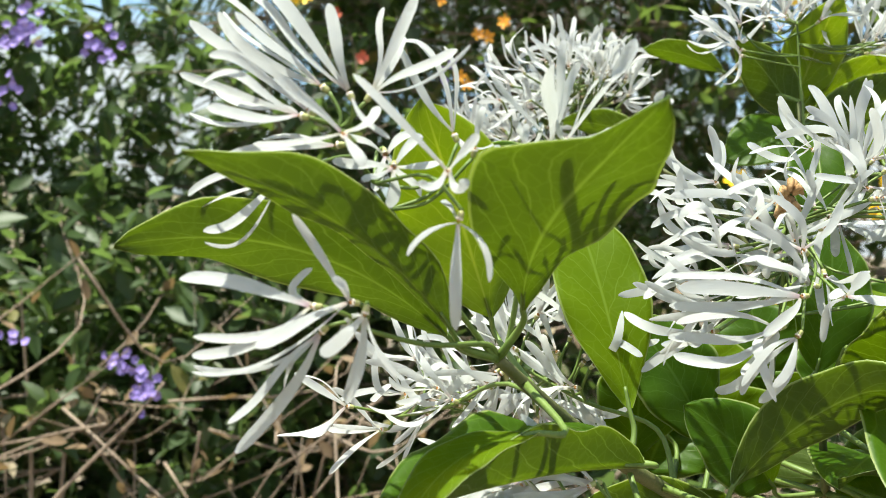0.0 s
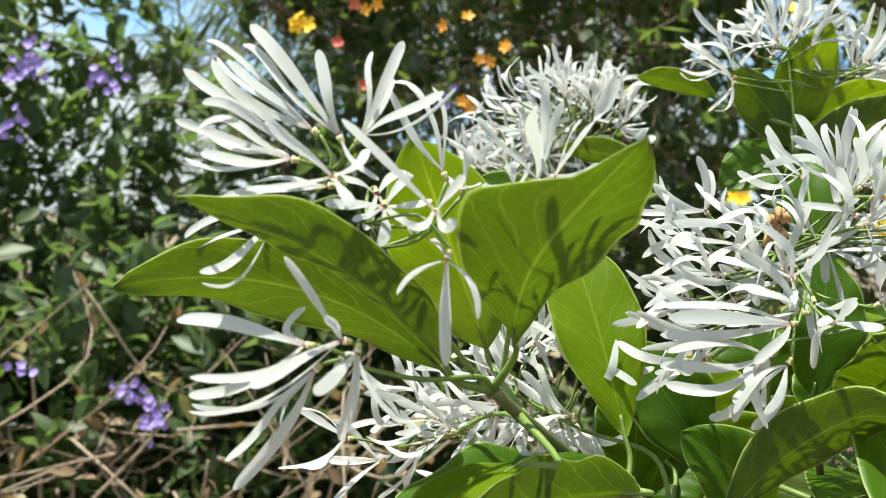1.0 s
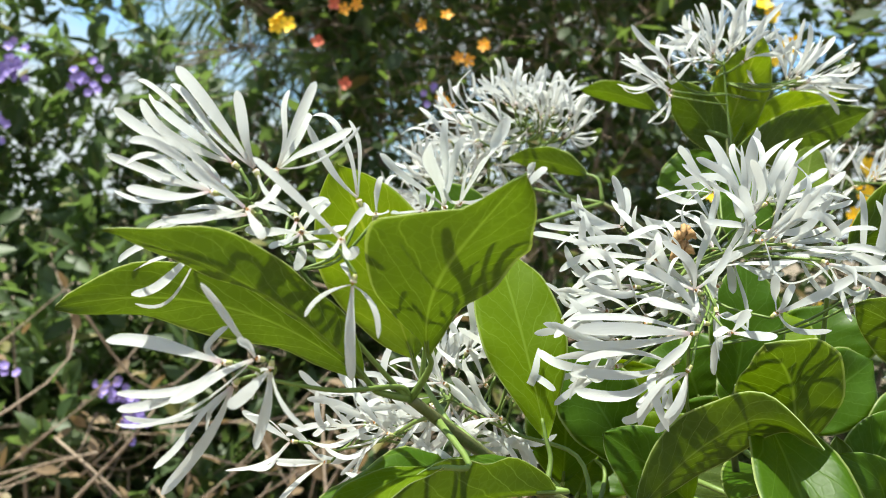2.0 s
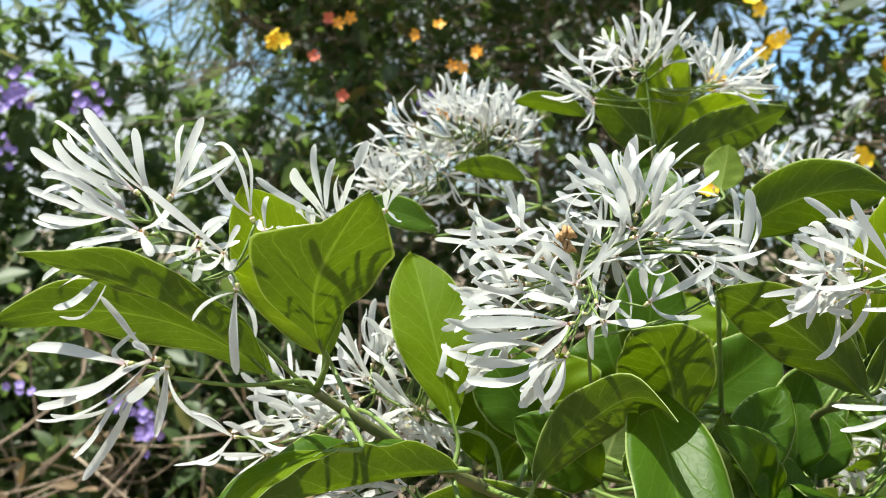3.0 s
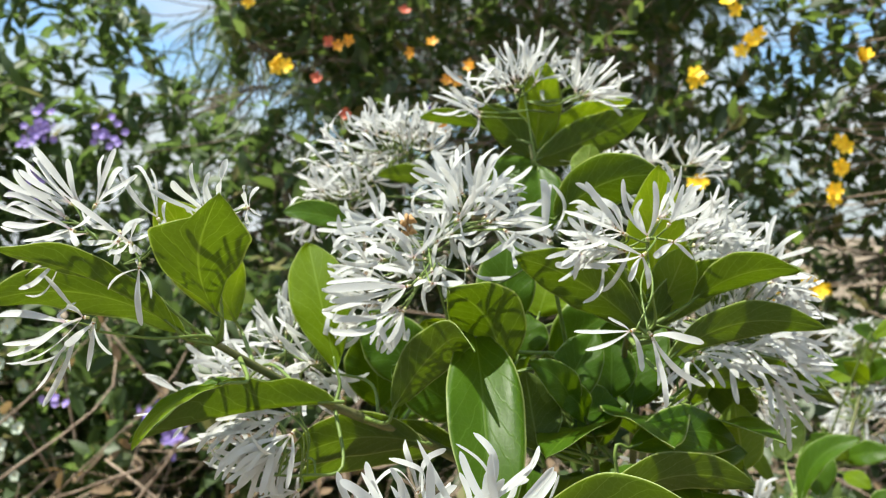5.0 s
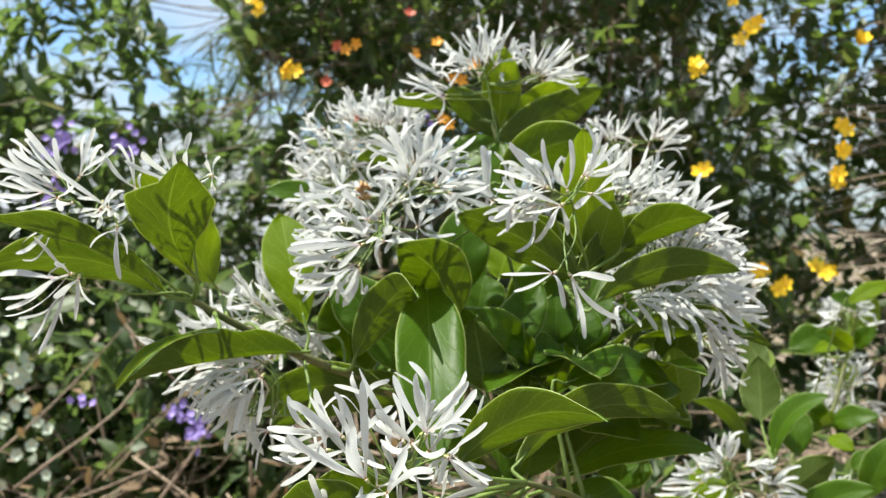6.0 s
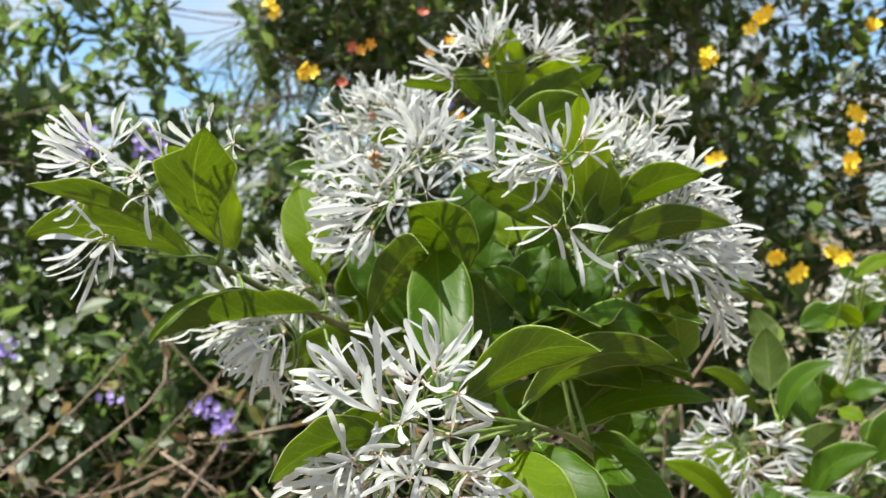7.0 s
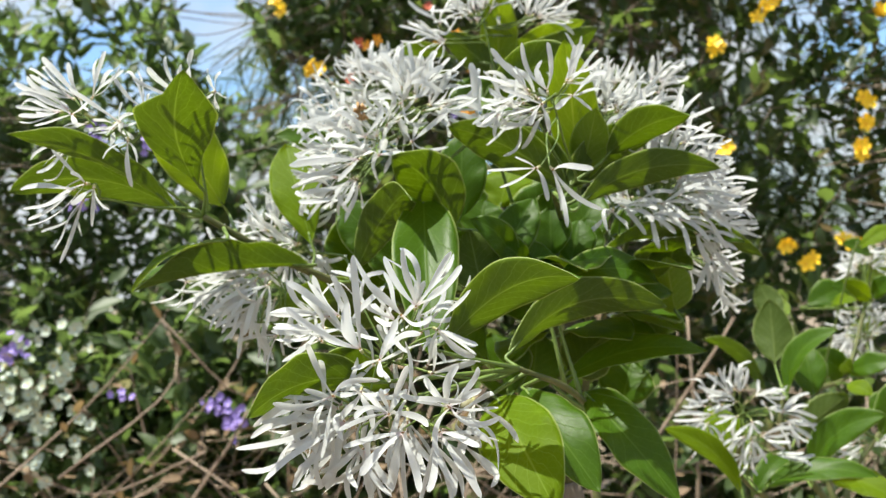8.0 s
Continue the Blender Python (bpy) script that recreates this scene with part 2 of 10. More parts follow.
# ---- ground ----
g = 60
gv, gf = [], []
for j in range(g + 1):
    for i in range(g + 1):
        x, y = (i / g * 2 - 1), (j / g * 2 - 1)
        x, y = 400 * x * abs(x) ** 2, 400 * y * abs(y) ** 2
        gv.append((x, y + 1.0, 0.05 * noise.noise((x * 0.8, y * 0.8, 0.0))))
for j in range(g):
    for i in range(g):
        a = j * (g + 1) + i
        gf.append((a, a + 1, a + g + 2, a + g + 1))
ground = new("ground", mesh_of("ground", gv, gf, [SOIL]))
tagged(ground, "bare brown garden soil with leaf litter", "ground", kind="structure")

# ---- the fringe tree ----
TREE = tagged(new("fringe_tree"), "flowering fringe tree with strap-shaped white petals and glossy green leaves", "shrub")
TREE.location = (0.20, 0.42, 0.0)
HOME = Matrix.Translation(-TREE.location)
JOINTS = []          # points on the wood that stalks and petioles can start from


def branch(points, r0, r1, material, name="branch", label="", joint=True):
    line = smooth_line(points, 7)
    n = len(line)
    r0, r1 = 0.82 * r0, 0.82 * r1
    radii = [r0 + (r1 - r0) * i / (n - 1) for i in range(n)]
    radii = [r * (1 + 0.10 * noise.noise(p * 160.0)) for r, p in zip(radii, line)]
    v, f = tube_data(line, radii, 9)
    if joint:
        JOINTS.extend(line)
    return child(name, mesh_of(name, v, f, [material]), TREE, HOME, label)


def half_width(u, blunt=0.92, neck=0.0):
    """Outline of a broad leaf: narrow foot, widest past the middle, short point."""
    return max(0.0, math.sin(math.pi * u ** blunt)) ** 0.72 * (0.86 + 0.28 * u - 0.16 * u * u) * (1 - neck * min(1.0, max(0.0, (u - 0.62) / 0.20)))


def leaf_mesh(base, tip, width, normal, arch, side, fold, curl, blunt, seed, lit=False, neck=0.0):
    """A leaf blade with two skins, a folded midrib, wavy edges and a raised rib below; base to tip, normal = its upper side."""
    base, tip, normal = Vector(base), Vector(tip), Vector(normal)
    chord = tip - base
    length = chord.length
    t0 = chord / length
    n0 = (normal - t0 * normal.dot(t0)).normalized()
    s0 = n0.cross(t0)
    up = 1 if s0.z >= 0 else -1
    nu, nv = 22, 12
    fold = radians(fold)
    line = []
    for i in range(nu + 1):
        u = i / nu
        hump = 4 * u * (1 - u)
        hook = max(0.0, u - 0.62) ** 2 * curl * 3.2
        line.append(base + chord * (u - hook * 0.35) + n0 * (arch * length * hump - hook * length) + s0 * (up * side * length * hump))
    verts, uvs, faces, fm = [], [], [], []
    for skin in (0, 1):
        for i in range(nu + 1):
            u = i / nu
            d = (line[min(i + 1, nu)] - line[max(i - 1, 0)]).normalized()
            s = n0.cross(d).normalized()
            n = d.cross(s)
            halves = [width * 0.5 * max(half_width(u, blunt, q), 0.035 if i < nu else 0.004) for q in (neck, 0.15 * neck)]
            for k in range(nv + 1):
                v = k / nv * 2 - 1
                h = halves[0] if v < 0 else halves[1]
                fo = fold * (1 - 0.45 * u)
                x = v * math.cos(fo) * h
                z = (math.sqrt(v * v + 0.012) - 0.11) * math.sin(fo) * h
                z -= 0.30 * h * math.sin(fo) * v * v * v * v
                wave = noise.noise((u * 4.2 + seed * 3.7, v * 1.3, seed * 1.9))
                z += 0.10 * width * wave * v * v
                z += 0.012 * width * math.sin(u * 24 - abs(v) * 4.5) * abs(v)
                x *= 1 + 0.05 * noise.noise((u * 6.0, seed * 5.1, v))
                p = line[i] + s * x + n * z
                if skin:
                    rib = math.exp(-(v / 0.07) ** 2) * 0.0005 * (1.15 - u)
                    edge = 1 - abs(v) ** 6
                    p = p - n * (0.00010 + 0.00016 * edge + rib)
                verts.append(p)
                uvs.append((u, k / nv))
    m = (nu + 1) * (nv + 1)
    for i in range(nu):
        for k in range(nv):
            a = i * (nv + 1) + k
            b = a + nv + 1
            faces.append((a, b, b + 1, a + 1))
            fm.append(0)
            faces.append((m + a, m + a + 1, m + b + 1, m + b))
            fm.append(1)
    for i in range(nu):
        for k, flip in ((0, 0), (nv, 1)):
            a = i * (nv + 1) + k
            b = a + nv + 1
            faces.append((a, m + a, m + b, b) if not flip else (a, b, m + b, m + a))
            fm.append(2)
    for i, flip in ((0, 1), (nu, 0)):
        for k in range(nv):
            a = i * (nv + 1) + k
            faces.append((a, m + a, m + a + 1, a + 1) if flip else (a, a + 1, m + a + 1, m + a))
            fm.append(2)
    return mesh_of("leaf", verts, faces, [LIT_TOP, LIT_UNDER, LEAF_RIM] if lit else [LEAF_TOP, LEAF_UNDER, LEAF_RIM], fm, uvs), line


LEAF_COUNT = [0]


def leaf(base, tip, width, normal, arch=0.1, side=0.0, fold=18, curl=0.0, blunt=0.92, foot=None, lit=False, neck=0.0):
    """A leaf of the fringe tree; its petiole runs to the nearest wood."""
    LEAF_COUNT[0] += 1
    me, line = leaf_mesh(base, tip, width, normal, arch, side, fold, curl, blunt, LEAF_COUNT[0], lit, neck)
    # flagged leaves take the lighter skins with sunlight painted in
    ob = child("leaf", me, TREE, HOME, "lime green leaf with sunlight put into its colour" if lit else "")
    b = Vector(base)
    foot = Vector(foot) if foot else min(JOINTS, key=lambda q: (q - b).length + 0.4 * max(0.0, q.z - b.z) - 0.3 * max(-0.02, min(0.05, q.y - b.y)))
    d = (line[1] - line[0]).normalized()
    reach = (foot - b).length
    pts = smooth_line([foot, b - d * min(0.006, 0.45 * reach), b, line[2]], 4)
    n = len(pts)
    v, f = tube_data(pts, [0.00062 + 0.0004 * (1 - i / (n - 1)) ** 3 - 0.0004 * max(0, i / (n - 1) - 0.7) for i in range(n)], 6)
    stalk = child("petiole", mesh_of("petiole", v, f, [STALK]), ob, None, "pale green petiole")
    stalk.matrix_basis = Matrix()
    return ob


# wood
branch([(0.200, 0.42, -0.03), (0.205, 0.415, 0.30), (0.185, 0.40, 0.70), (0.165, 0.36, 1.00), (0.150, 0.32, 1.13)], 0.016, 0.0075, BARK, "trunk", "grey-brown trunk")
branch([(0.150, 0.32, 1.13), (0.115, 0.285, 1.20), (0.085, 0.262, 1.228), (0.048, 0.232, 1.251), (0.028, 0.214, 1.266), (0.013, 0.199, 1.279)], 0.0034, 0.0016, TWIG)
branch([(0.150, 0.32, 1.13), (0.166, 0.315, 1.19), (0.168, 0.305, 1.235), (0.162, 0.270, 1.262), (0.160, 0.232, 1.276)], 0.0026, 0.0013, TWIG)
branch([(0.165, 0.36, 1.00), (0.160, 0.375, 1.15), (0.140, 0.385, 1.27), (0.126, 0.381, 1.364)], 0.0034, 0.0013, TWIG)
branch([(0.115, 0.285, 1.20), (0.112, 0.275, 1.235), (0.105, 0.265, 1.262)], 0.0020, 0.0012, TWIG)
branch([(0.150, 0.32, 1.13), (0.168, 0.27, 1.165), (0.160, 0.22, 1.19), (0.142, 0.185, 1.205)], 0.0026, 0.0013, TWIG)
branch([(0.166, 0.315, 1.19), (0.185, 0.285, 1.235), (0.195, 0.262, 1.262)], 0.0019, 0.0012, TWIG)
branch([(0.140, 0.385, 1.27), (0.105, 0.40, 1.32), (0.080, 0.405, 1.335)], 0.0018, 0.0011, TWIG)
branch([(0.140, 0.385, 1.27), (0.180, 0.40, 1.30), (0.205, 0.42, 1.315)], 0.0018, 0.0011, TWIG)
branch([(0.150, 0.32, 1.13), (0.152, 0.318, 1.18), (0.150, 0.305, 1.225), (0.140, 0.298, 1.262)], 0.0024, 0.0012, TWIG)
branch([(0.152, 0.318, 1.18), (0.180, 0.315, 1.205), (0.215, 0.318, 1.235)], 0.0020, 0.0011, TWIG)
branch([(0.085, 0.262, 1.228), (0.065, 0.262, 1.232), (0.045, 0.262, 1.238)], 0.0016, 0.0010, TWIG)


# ---- flowers ----
def strap_mesh(line, hints, wide, thick, cup):
    """A flat strap petal along a line, its face towards the hints: narrow foot, even sides, rounded tip, a shallow groove."""
    nu, nv = len(line) - 1, 4
    verts, uvs, faces = [], [], []
    for i in range(nu + 1):
        u = 1 - (1 - i / nu) ** 1.25
        d = (line[min(i + 1, nu)] - line[max(i - 1, 0)]).normalized()
        n = (hints[i] - d * hints[i].dot(d)).normalized()
        s = d.cross(n)
        k = min(1.0, u / 0.6)
        h = wide * 0.5 * (0.30 + 0.60 * k * k * (3 - 2 * k)) * (1 - 0.25 * max(0.0, u - 0.65))
        if u > 0.84:
            h *= max(0.04, 1 - ((u - 0.84) / 0.162) ** 2.2) ** 0.5
        for skin in (1, -1):
            for j in range(nv + 1):
                v = j / nv * 2 - 1
                z = cup * h * (v * v - 0.4 + 0.25 * math.exp(-(v / 0.25) ** 2)) + skin * thick * (1.2 - 0.5 * u) * (1 - v * v)
                verts.append(line[i] + s * (v * h) + n * z)
                uvs.append((u, 0.5 + 0.5 * v))
    row = 2 * (nv + 1)
    for i in range(nu):
        for j in range(nv):
            a, b = i * row + j, (i + 1) * row + j
            faces.append((a, a + 1, b + 1, b))
            a, b = a + nv + 1, b + nv + 1
            faces.append((a, b, b + 1, a + 1))
    return mesh_of("petal", verts, faces, [PETAL], None, uvs)


def petal_shape(bend, hook, twist, wide, cup, bow):
    """A strap petal, one unit long from foot to tip along y, its face towards z."""
    nu = 13
    line, hints = [], []
    for i in range(nu + 1):
        u = 1 - (1 - i / nu) ** 1.25
        line.append(Vector((bow * 4 * u * (1 - u), u, bend * math.sin(math.pi * u) + hook * u * u * (1 - u) * 3)))
        a = twist * (u - 0.2)
        hints.append(Vector((math.sin(a), 0, math.cos(a))))
    return strap_mesh(line, hints, wide, 0.007, cup)


PETALS = [petal_shape(rnd.gauss(0.07, 0.14), rnd.gauss(-0.10, 0.32), rnd.uniform(-1.4, 1.4), rnd.uniform(0.094, 0.134),
                      rnd.uniform(0.05, 0.30), rnd.gauss(0.0, 0.08)) for _ in range(40)]

STRAIGHT = [petal_shape(rnd.gauss(0.02, 0.05), rnd.gauss(-0.03, 0.09), rnd.uniform(-0.5, 0.5), rnd.uniform(0.088, 0.122),
                        rnd.uniform(0.05, 0.3), rnd.gauss(0.0, 0.03)) for _ in range(24)]
POOL = STRAIGHT          # which petals the next flowers take


def flower_heart():
    """Calyx, short tube and two anthers of one flower, opening along y, 3 mm long."""
    prof = [(-0.0022, 0.0006), (-0.0018, 0.0011), (-0.0006, 0.0013), (0.0004, 0.0013), (0.0012, 0.0016), (0.0014, 0.0013), (0.0004, 0.0007)]
    sides = 10
    verts, faces, fm = [], [], []
    for y, r in prof:
        for k in range(sides):
            t = 2 * math.pi * k / sides
            q = r * (1 + (0.12 * math.cos(4 * t) if y > 0.001 else 0))
            verts.append((q * math.cos(t), y, q * math.sin(t)))
    for i in range(len(prof) - 1):
        for k in range(sides):
            k2 = (k + 1) % sides
            faces.append((i * sides + k, (i + 1) * sides + k, (i + 1) * sides + k2, i * sides + k2))
            fm.append(0 if i < 3 else 1)
    faces.append(tuple(range(sides)))
    fm.append(0)
    faces.append(tuple((len(prof) - 1) * sides + k for k in range(sides - 1, -1, -1)))
    fm.append(1)
    for sx in (-1, 1):
        o = len(verts)
        rings = [(0.0006, 0.0002), (0.0010, 0.00052), (0.0018, 0.00055), (0.0024, 0.0002)]
        for y, r in rings:
            for k in range(6):
                t = 2 * math.pi * k / 6
                verts.append((sx * 0.0006 + r * math.cos(t), y, r * math.sin(t)))
        for i in range(3):
            for k in range(6):
                k2 = (k + 1) % 6
                faces.append((o + i * 6 + k, o + (i + 1) * 6 + k, o + (i + 1) * 6 + k2, o + i * 6 + k2))
                fm.append(2)
        faces.append(tuple(o + 18 + k for k in range(5, -1, -1)))
        fm.append(2)
    return mesh_of("flower", verts, faces, [CALYX, PETAL_FOOT, ANTHER], fm)


PETAL_FOOT = plain_material("flower_tube", (0.62, 0.50, 0.46), (0.72, 0.68, 0.56), 500.0, 0.5)
HEART = flower_heart()
STALK_LINE = []


def aligned(y_axis, z_hint):
    y = Vector(y_axis).normalized()
    z = Vector(z_hint)
    z = (z - y * z.dot(y)).normalized()
    x = y.cross(z)
    return Matrix((x, y, z)).transposed().to_4x4()


def panicle(base, top):
    """The green stalk of a flower cluster, from the wood to its middle."""
    b, t = Vector(base), Vector(top)
    foot = min(JOINTS, key=lambda q: (q - b).length)
    mid = b.lerp(t, 0.5) + Vector((0, 0, -0.0015))
    pts = smooth_line([foot, b, mid, t], 5) if (foot - b).length > 0.002 else smooth_line([foot, mid, t], 6)
    n = len(pts)
    v, f = tube_data(pts, [0.0008 - 0.0004 * i / (n - 1) for i in range(n)], 7)
    child("flower_stalk", mesh_of("flower_stalk", v, f, [STALK]), TREE, HOME, "thin pale green flower stalk")
    STALK_LINE.extend(pts[n // 3:])


def bloom(centre, *tips):
    """One four-petalled flower: its heart, petals that reach to the given tips, and its pedicel."""
    c = Vector(centre)
    ways = [Vector(t) - c for t in tips]
    axis = sum((w.normalized() for w in ways), Vector()) 
    if axis.length < 0.5:
        axis += Vector((0, -0.3, 0.6))
    axis.normalize()
    turn = aligned(axis, Vector((0.2, -0.5, 0.8)) if abs(axis.z) < 0.9 else Vector((1, 0, 0)))
    ob = child("flower", HEART, TREE, HOME @ Matrix.Translation(c) @ turn @ Matrix.Scale(0.48, 4))
    inv = ob.matrix_basis.inverted()
    for w in ways:
        foot = c + axis * 0.0009 + w.normalized() * 0.0007
        reach = c + w - foot
        out = w.normalized() - axis * w.normalized().dot(axis)
        hint = axis * 0.5 - out + Vector((rnd.uniform(-.5, .5), -1.05 + rnd.uniform(-.5, .5), 0.55 + rnd.uniform(-.4, .4)))
        pm = Matrix.Translation(foot) @ aligned(reach, hint) @ Matrix.Diagonal((0.0205, reach.length, 0.0205, 1))
        child("petal", rnd.choice(POOL), ob, inv @ HOME @ pm)
    near = min(STALK_LINE, key=lambda q: (q - c).length + 0.5 * max(0.0, (q - c).dot(axis)))
    start = c - axis * 0.0011
    pts = smooth_line([near, near.lerp(start, 0.55) - axis * min(0.004, 0.2 * (near - start).length), start], 5)
    v, f = tube_data(pts, [0.00042] * len(pts), 5)
    child("pedicel", mesh_of("pedicel", v, f, [STALK]), ob, inv @ HOME, "thin green pedicel")
    return ob


def spray(centre, *petals):
    """A flower whose petals each have their own bow: (middle, tip, width) for every one."""
    c = Vector(centre)
    axis = sum(((Vector(t) - c).normalized() for m, t, w in petals), Vector())
    if axis.length < 0.4:
        axis += Vector((0, -0.3, 0.6))
    axis.normalize()
    turn = aligned(axis, Vector((0.2, -0.5, 0.8)) if abs(axis.z) < 0.9 else Vector((1, 0, 0)))
    ob = child("flower", HEART, TREE, HOME @ Matrix.Translation(c) @ turn @ Matrix.Scale(0.46, 4))
    inv = ob.matrix_basis.inverted()
    for m, t, w in petals:
        m, t = Vector(m), Vector(t)
        foot = c + axis * 0.0008 + (t - c).normalized() * 0.0006
        k = 2 * m - (foot + t) / 2
        line, hints = [], []
        ref = Vector((rnd.uniform(-.35, .35), -1.0, 0.75 + rnd.uniform(-.35, .35)))
        lean, long_ = rnd.uniform(-1.0, 1.0), (t - foot).length
        sway = (t - foot).cross(ref).normalized() * (long_ * rnd.gauss(0, 0.013))
        lift = ref.normalized() * (long_ * rnd.gauss(0, 0.025))
        for i in range(14):
            u = 1 - (1 - i / 13) ** 1.25
            wave = math.sin(2 * math.pi * u)
            line.append(foot * (1 - u) ** 2 + k * (2 * u * (1 - u)) + t * u * u + (sway + lift) * wave)
            hints.append(ref + Vector((lean * (u - 0.3), 0, lean * 0.4 * u)))
        child("petal", strap_mesh(line, hints, w * rnd.uniform(.90, 1.04), 0.00014, rnd.uniform(.05, .55)), ob, inv @ HOME)
    near = min(STALK_LINE, key=lambda q: (q - c).length + 0.5 * max(0.0, (q - c).dot(axis)))
    start = c - axis * 0.0011
    pts = smooth_line([near, near.lerp(start, 0.55) - axis * min(0.004, 0.2 * (near - start).length), start], 5)
    v, f = tube_data(pts, [0.00036] * len(pts), 6)
    child("pedicel", mesh_of("pedicel", v, f, [STALK]), ob, inv @ HOME, "thin green pedicel")
    return ob


# leaves of the sprig in front
leaf((0.0030, 0.1870, 1.2854), (-0.0420, 0.1480, 1.3145), 0.020, (-0.0255, 0.6159, 0.7874), 0.03, 0.08, 52, 0.00, 0.92)
leaf((0.0017, 0.2000, 1.2830), (-0.0638, 0.1810, 1.2967), 0.025, (-0.0857, 0.7597, 0.6446), 0.05, 0.13, 15, 0.00, 0.92)
leaf((0.0166, 0.1890, 1.2910), (0.0335, 0.1420, 1.3258), 0.036, (-0.1390, 0.5360, 0.7900), 0.02, 0.10, 30, -0.12, 1.35, neck=0.62)
leaf((0.0113, 0.2280, 1.2850), (-0.0079, 0.2030, 1.3324), 0.031, (-0.1813, 0.8983, 0.4001), 0.05, 0.00, 12, 0.00, 0.92, lit=True)
leaf((0.0480, 0.2380, 1.2642), (0.0319, 0.2660, 1.3143), 0.026, (0.0654, -0.8619, 0.5029), 0.06, 0.00, 14, 0.00, 1.10, lit=True)
# folded-over end of the next leaf, added as its own blade in sunlit colours
leaf((0.0219, 0.1850, 1.2671), (-0.0030, 0.1600, 1.2495), 0.013, (-0.5200, -0.5800, 0.6270), 0.10, 0.10, 10, 0.00, 0.92, lit=True)
leaf((0.0500, 0.2220, 1.2542), (-0.0080, 0.1700, 1.2500), 0.044, (-0.1458, 0.0826, 0.9859), 0.04, 0.00, 80, 0.00, 0.92)
leaf((0.0576, 0.2800, 1.2429), (0.0557, 0.2800, 1.2794), 0.030, (0.3062, -0.9518, 0.0158), 0.05, 0.00, 15, 0.00, 0.92)
# leaves round the middle
leaf((0.0717, 0.2250, 1.2505), (0.1088, 0.2000, 1.2854), 0.020, (0.0545, 0.8382, 0.5426), 0.10, 0.05, 20, 0.50, 0.92)
leaf((0.1019, 0.2380, 1.2805), (0.1105, 0.1680, 1.2140), 0.032, (0.1566, -0.6481, 0.7453), 0.08, 0.00, 34, 0.00, 0.92)
leaf((0.1659, 0.2320, 1.2775), (0.1190, 0.2160, 1.3068), 0.023, (-0.0429, 0.9040, 0.4254), 0.10, 0.04, 18, 0.00, 0.92)
leaf((0.1678, 0.2400, 1.2761), (0.1428, 0.2350, 1.3065), 0.021, (0.2325, 0.9110, 0.3406), 0.08, 0.00, 18, 0.00, 0.92)
leaf((0.1709, 0.2500, 1.2782), (0.1721, 0.2220, 1.3391), 0.024, (0.1935, 0.8930, 0.4064), 0.05, 0.00, 10, 0.00, 0.92, lit=True)
leaf((0.1715, 0.2450, 1.2786), (0.1822, 0.2280, 1.3088), 0.019, (0.3530, 0.8631, 0.3613), 0.05, 0.00, 15, 0.00, 0.92, lit=True)
leaf((0.1668, 0.2350, 1.2773), (0.2093, 0.2450, 1.2994), 0.022, (-0.3835, 0.8544, 0.3505), 0.10, 0.05, 18, 0.00, 0.92)
leaf((0.1724, 0.2150, 1.2687), (0.2314, 0.2280, 1.2774), 0.017, (-0.2549, 0.8619, 0.4384), 0.12, 0.08, 18, 0.00, 0.92)
leaf((0.1745, 0.2500, 1.2441), (0.2576, 0.3080, 1.2369), 0.018, (-0.2603, 0.4765, 0.8398), 0.14, 0.05, 20, 0.00, 0.92)
leaf((0.1852, 0.2350, 1.2889), (0.2198, 0.2145, 1.2997), 0.020, (0.1635, 0.6625, 0.7310), 0.10, 0.05, 18, 0.00, 0.92)
leaf((0.1348, 0.2650, 1.3210), (0.1768, 0.2450, 1.3362), 0.025, (0.2469, 0.8593, 0.4479), 0.10, 0.10, 15, 0.00, 0.92)
leaf((0.1126, 0.2350, 1.2629), (0.0958, 0.2070, 1.2952), 0.030, (-0.0842, 0.7738, 0.6279), 0.12, 0.10, 18, 0.00, 0.92)
leaf((0.1109, 0.2900, 1.2714), (0.1147, 0.3000, 1.3149), 0.028, (0.1597, -0.9651, 0.2077), 0.08, 0.00, 14, 0.00, 0.92)
leaf((0.1321, 0.2500, 1.2444), (0.1502, 0.2600, 1.2755), 0.022, (-0.0207, -0.9483, 0.3167), 0.08, 0.00, 20, 0.00, 0.92)
leaf((0.1482, 0.2700, 1.2438), (0.1607, 0.2700, 1.2803), 0.022, (-0.1127, -0.9929, 0.0386), 0.08, 0.00, 18, 0.00, 0.92)
leaf((0.1383, 0.2400, 1.2452), (0.1253, 0.2250, 1.2676), 0.015, (0.5934, -0.7844, -0.1804), 0.10, 0.10, 22, 0.40, 0.92)
leaf((0.1439, 0.2450, 1.2420), (0.1306, 0.2300, 1.2572), 0.014, (0.6673, -0.7319, -0.1376), 0.10, 0.10, 22, 0.40, 0.92)
leaf((0.1212, 0.1500, 1.2210), (0.1709, 0.1120, 1.2399), 0.022, (0.3040, 0.7115, 0.6335), 0.12, 0.06, 22, 0.00, 0.92)
leaf((0.1393, 0.1900, 1.2115), (0.2028, 0.2200, 1.2219), 0.022, (-0.4326, 0.7372, 0.5190), 0.14, 0.10, 22, 0.00, 0.92)
leaf((0.1584, 0.2200, 1.2363), (0.2021, 0.2500, 1.2312), 0.022, (0.4924, -0.6134, 0.6174), 0.12, 0.05, 20, 0.00, 0.92)
leaf((0.1622, 0.2400, 1.2202), (0.2084, 0.2600, 1.2252), 0.020, (0.2695, -0.7662, 0.5833), 0.12, 0.05, 20, 0.00, 0.92)
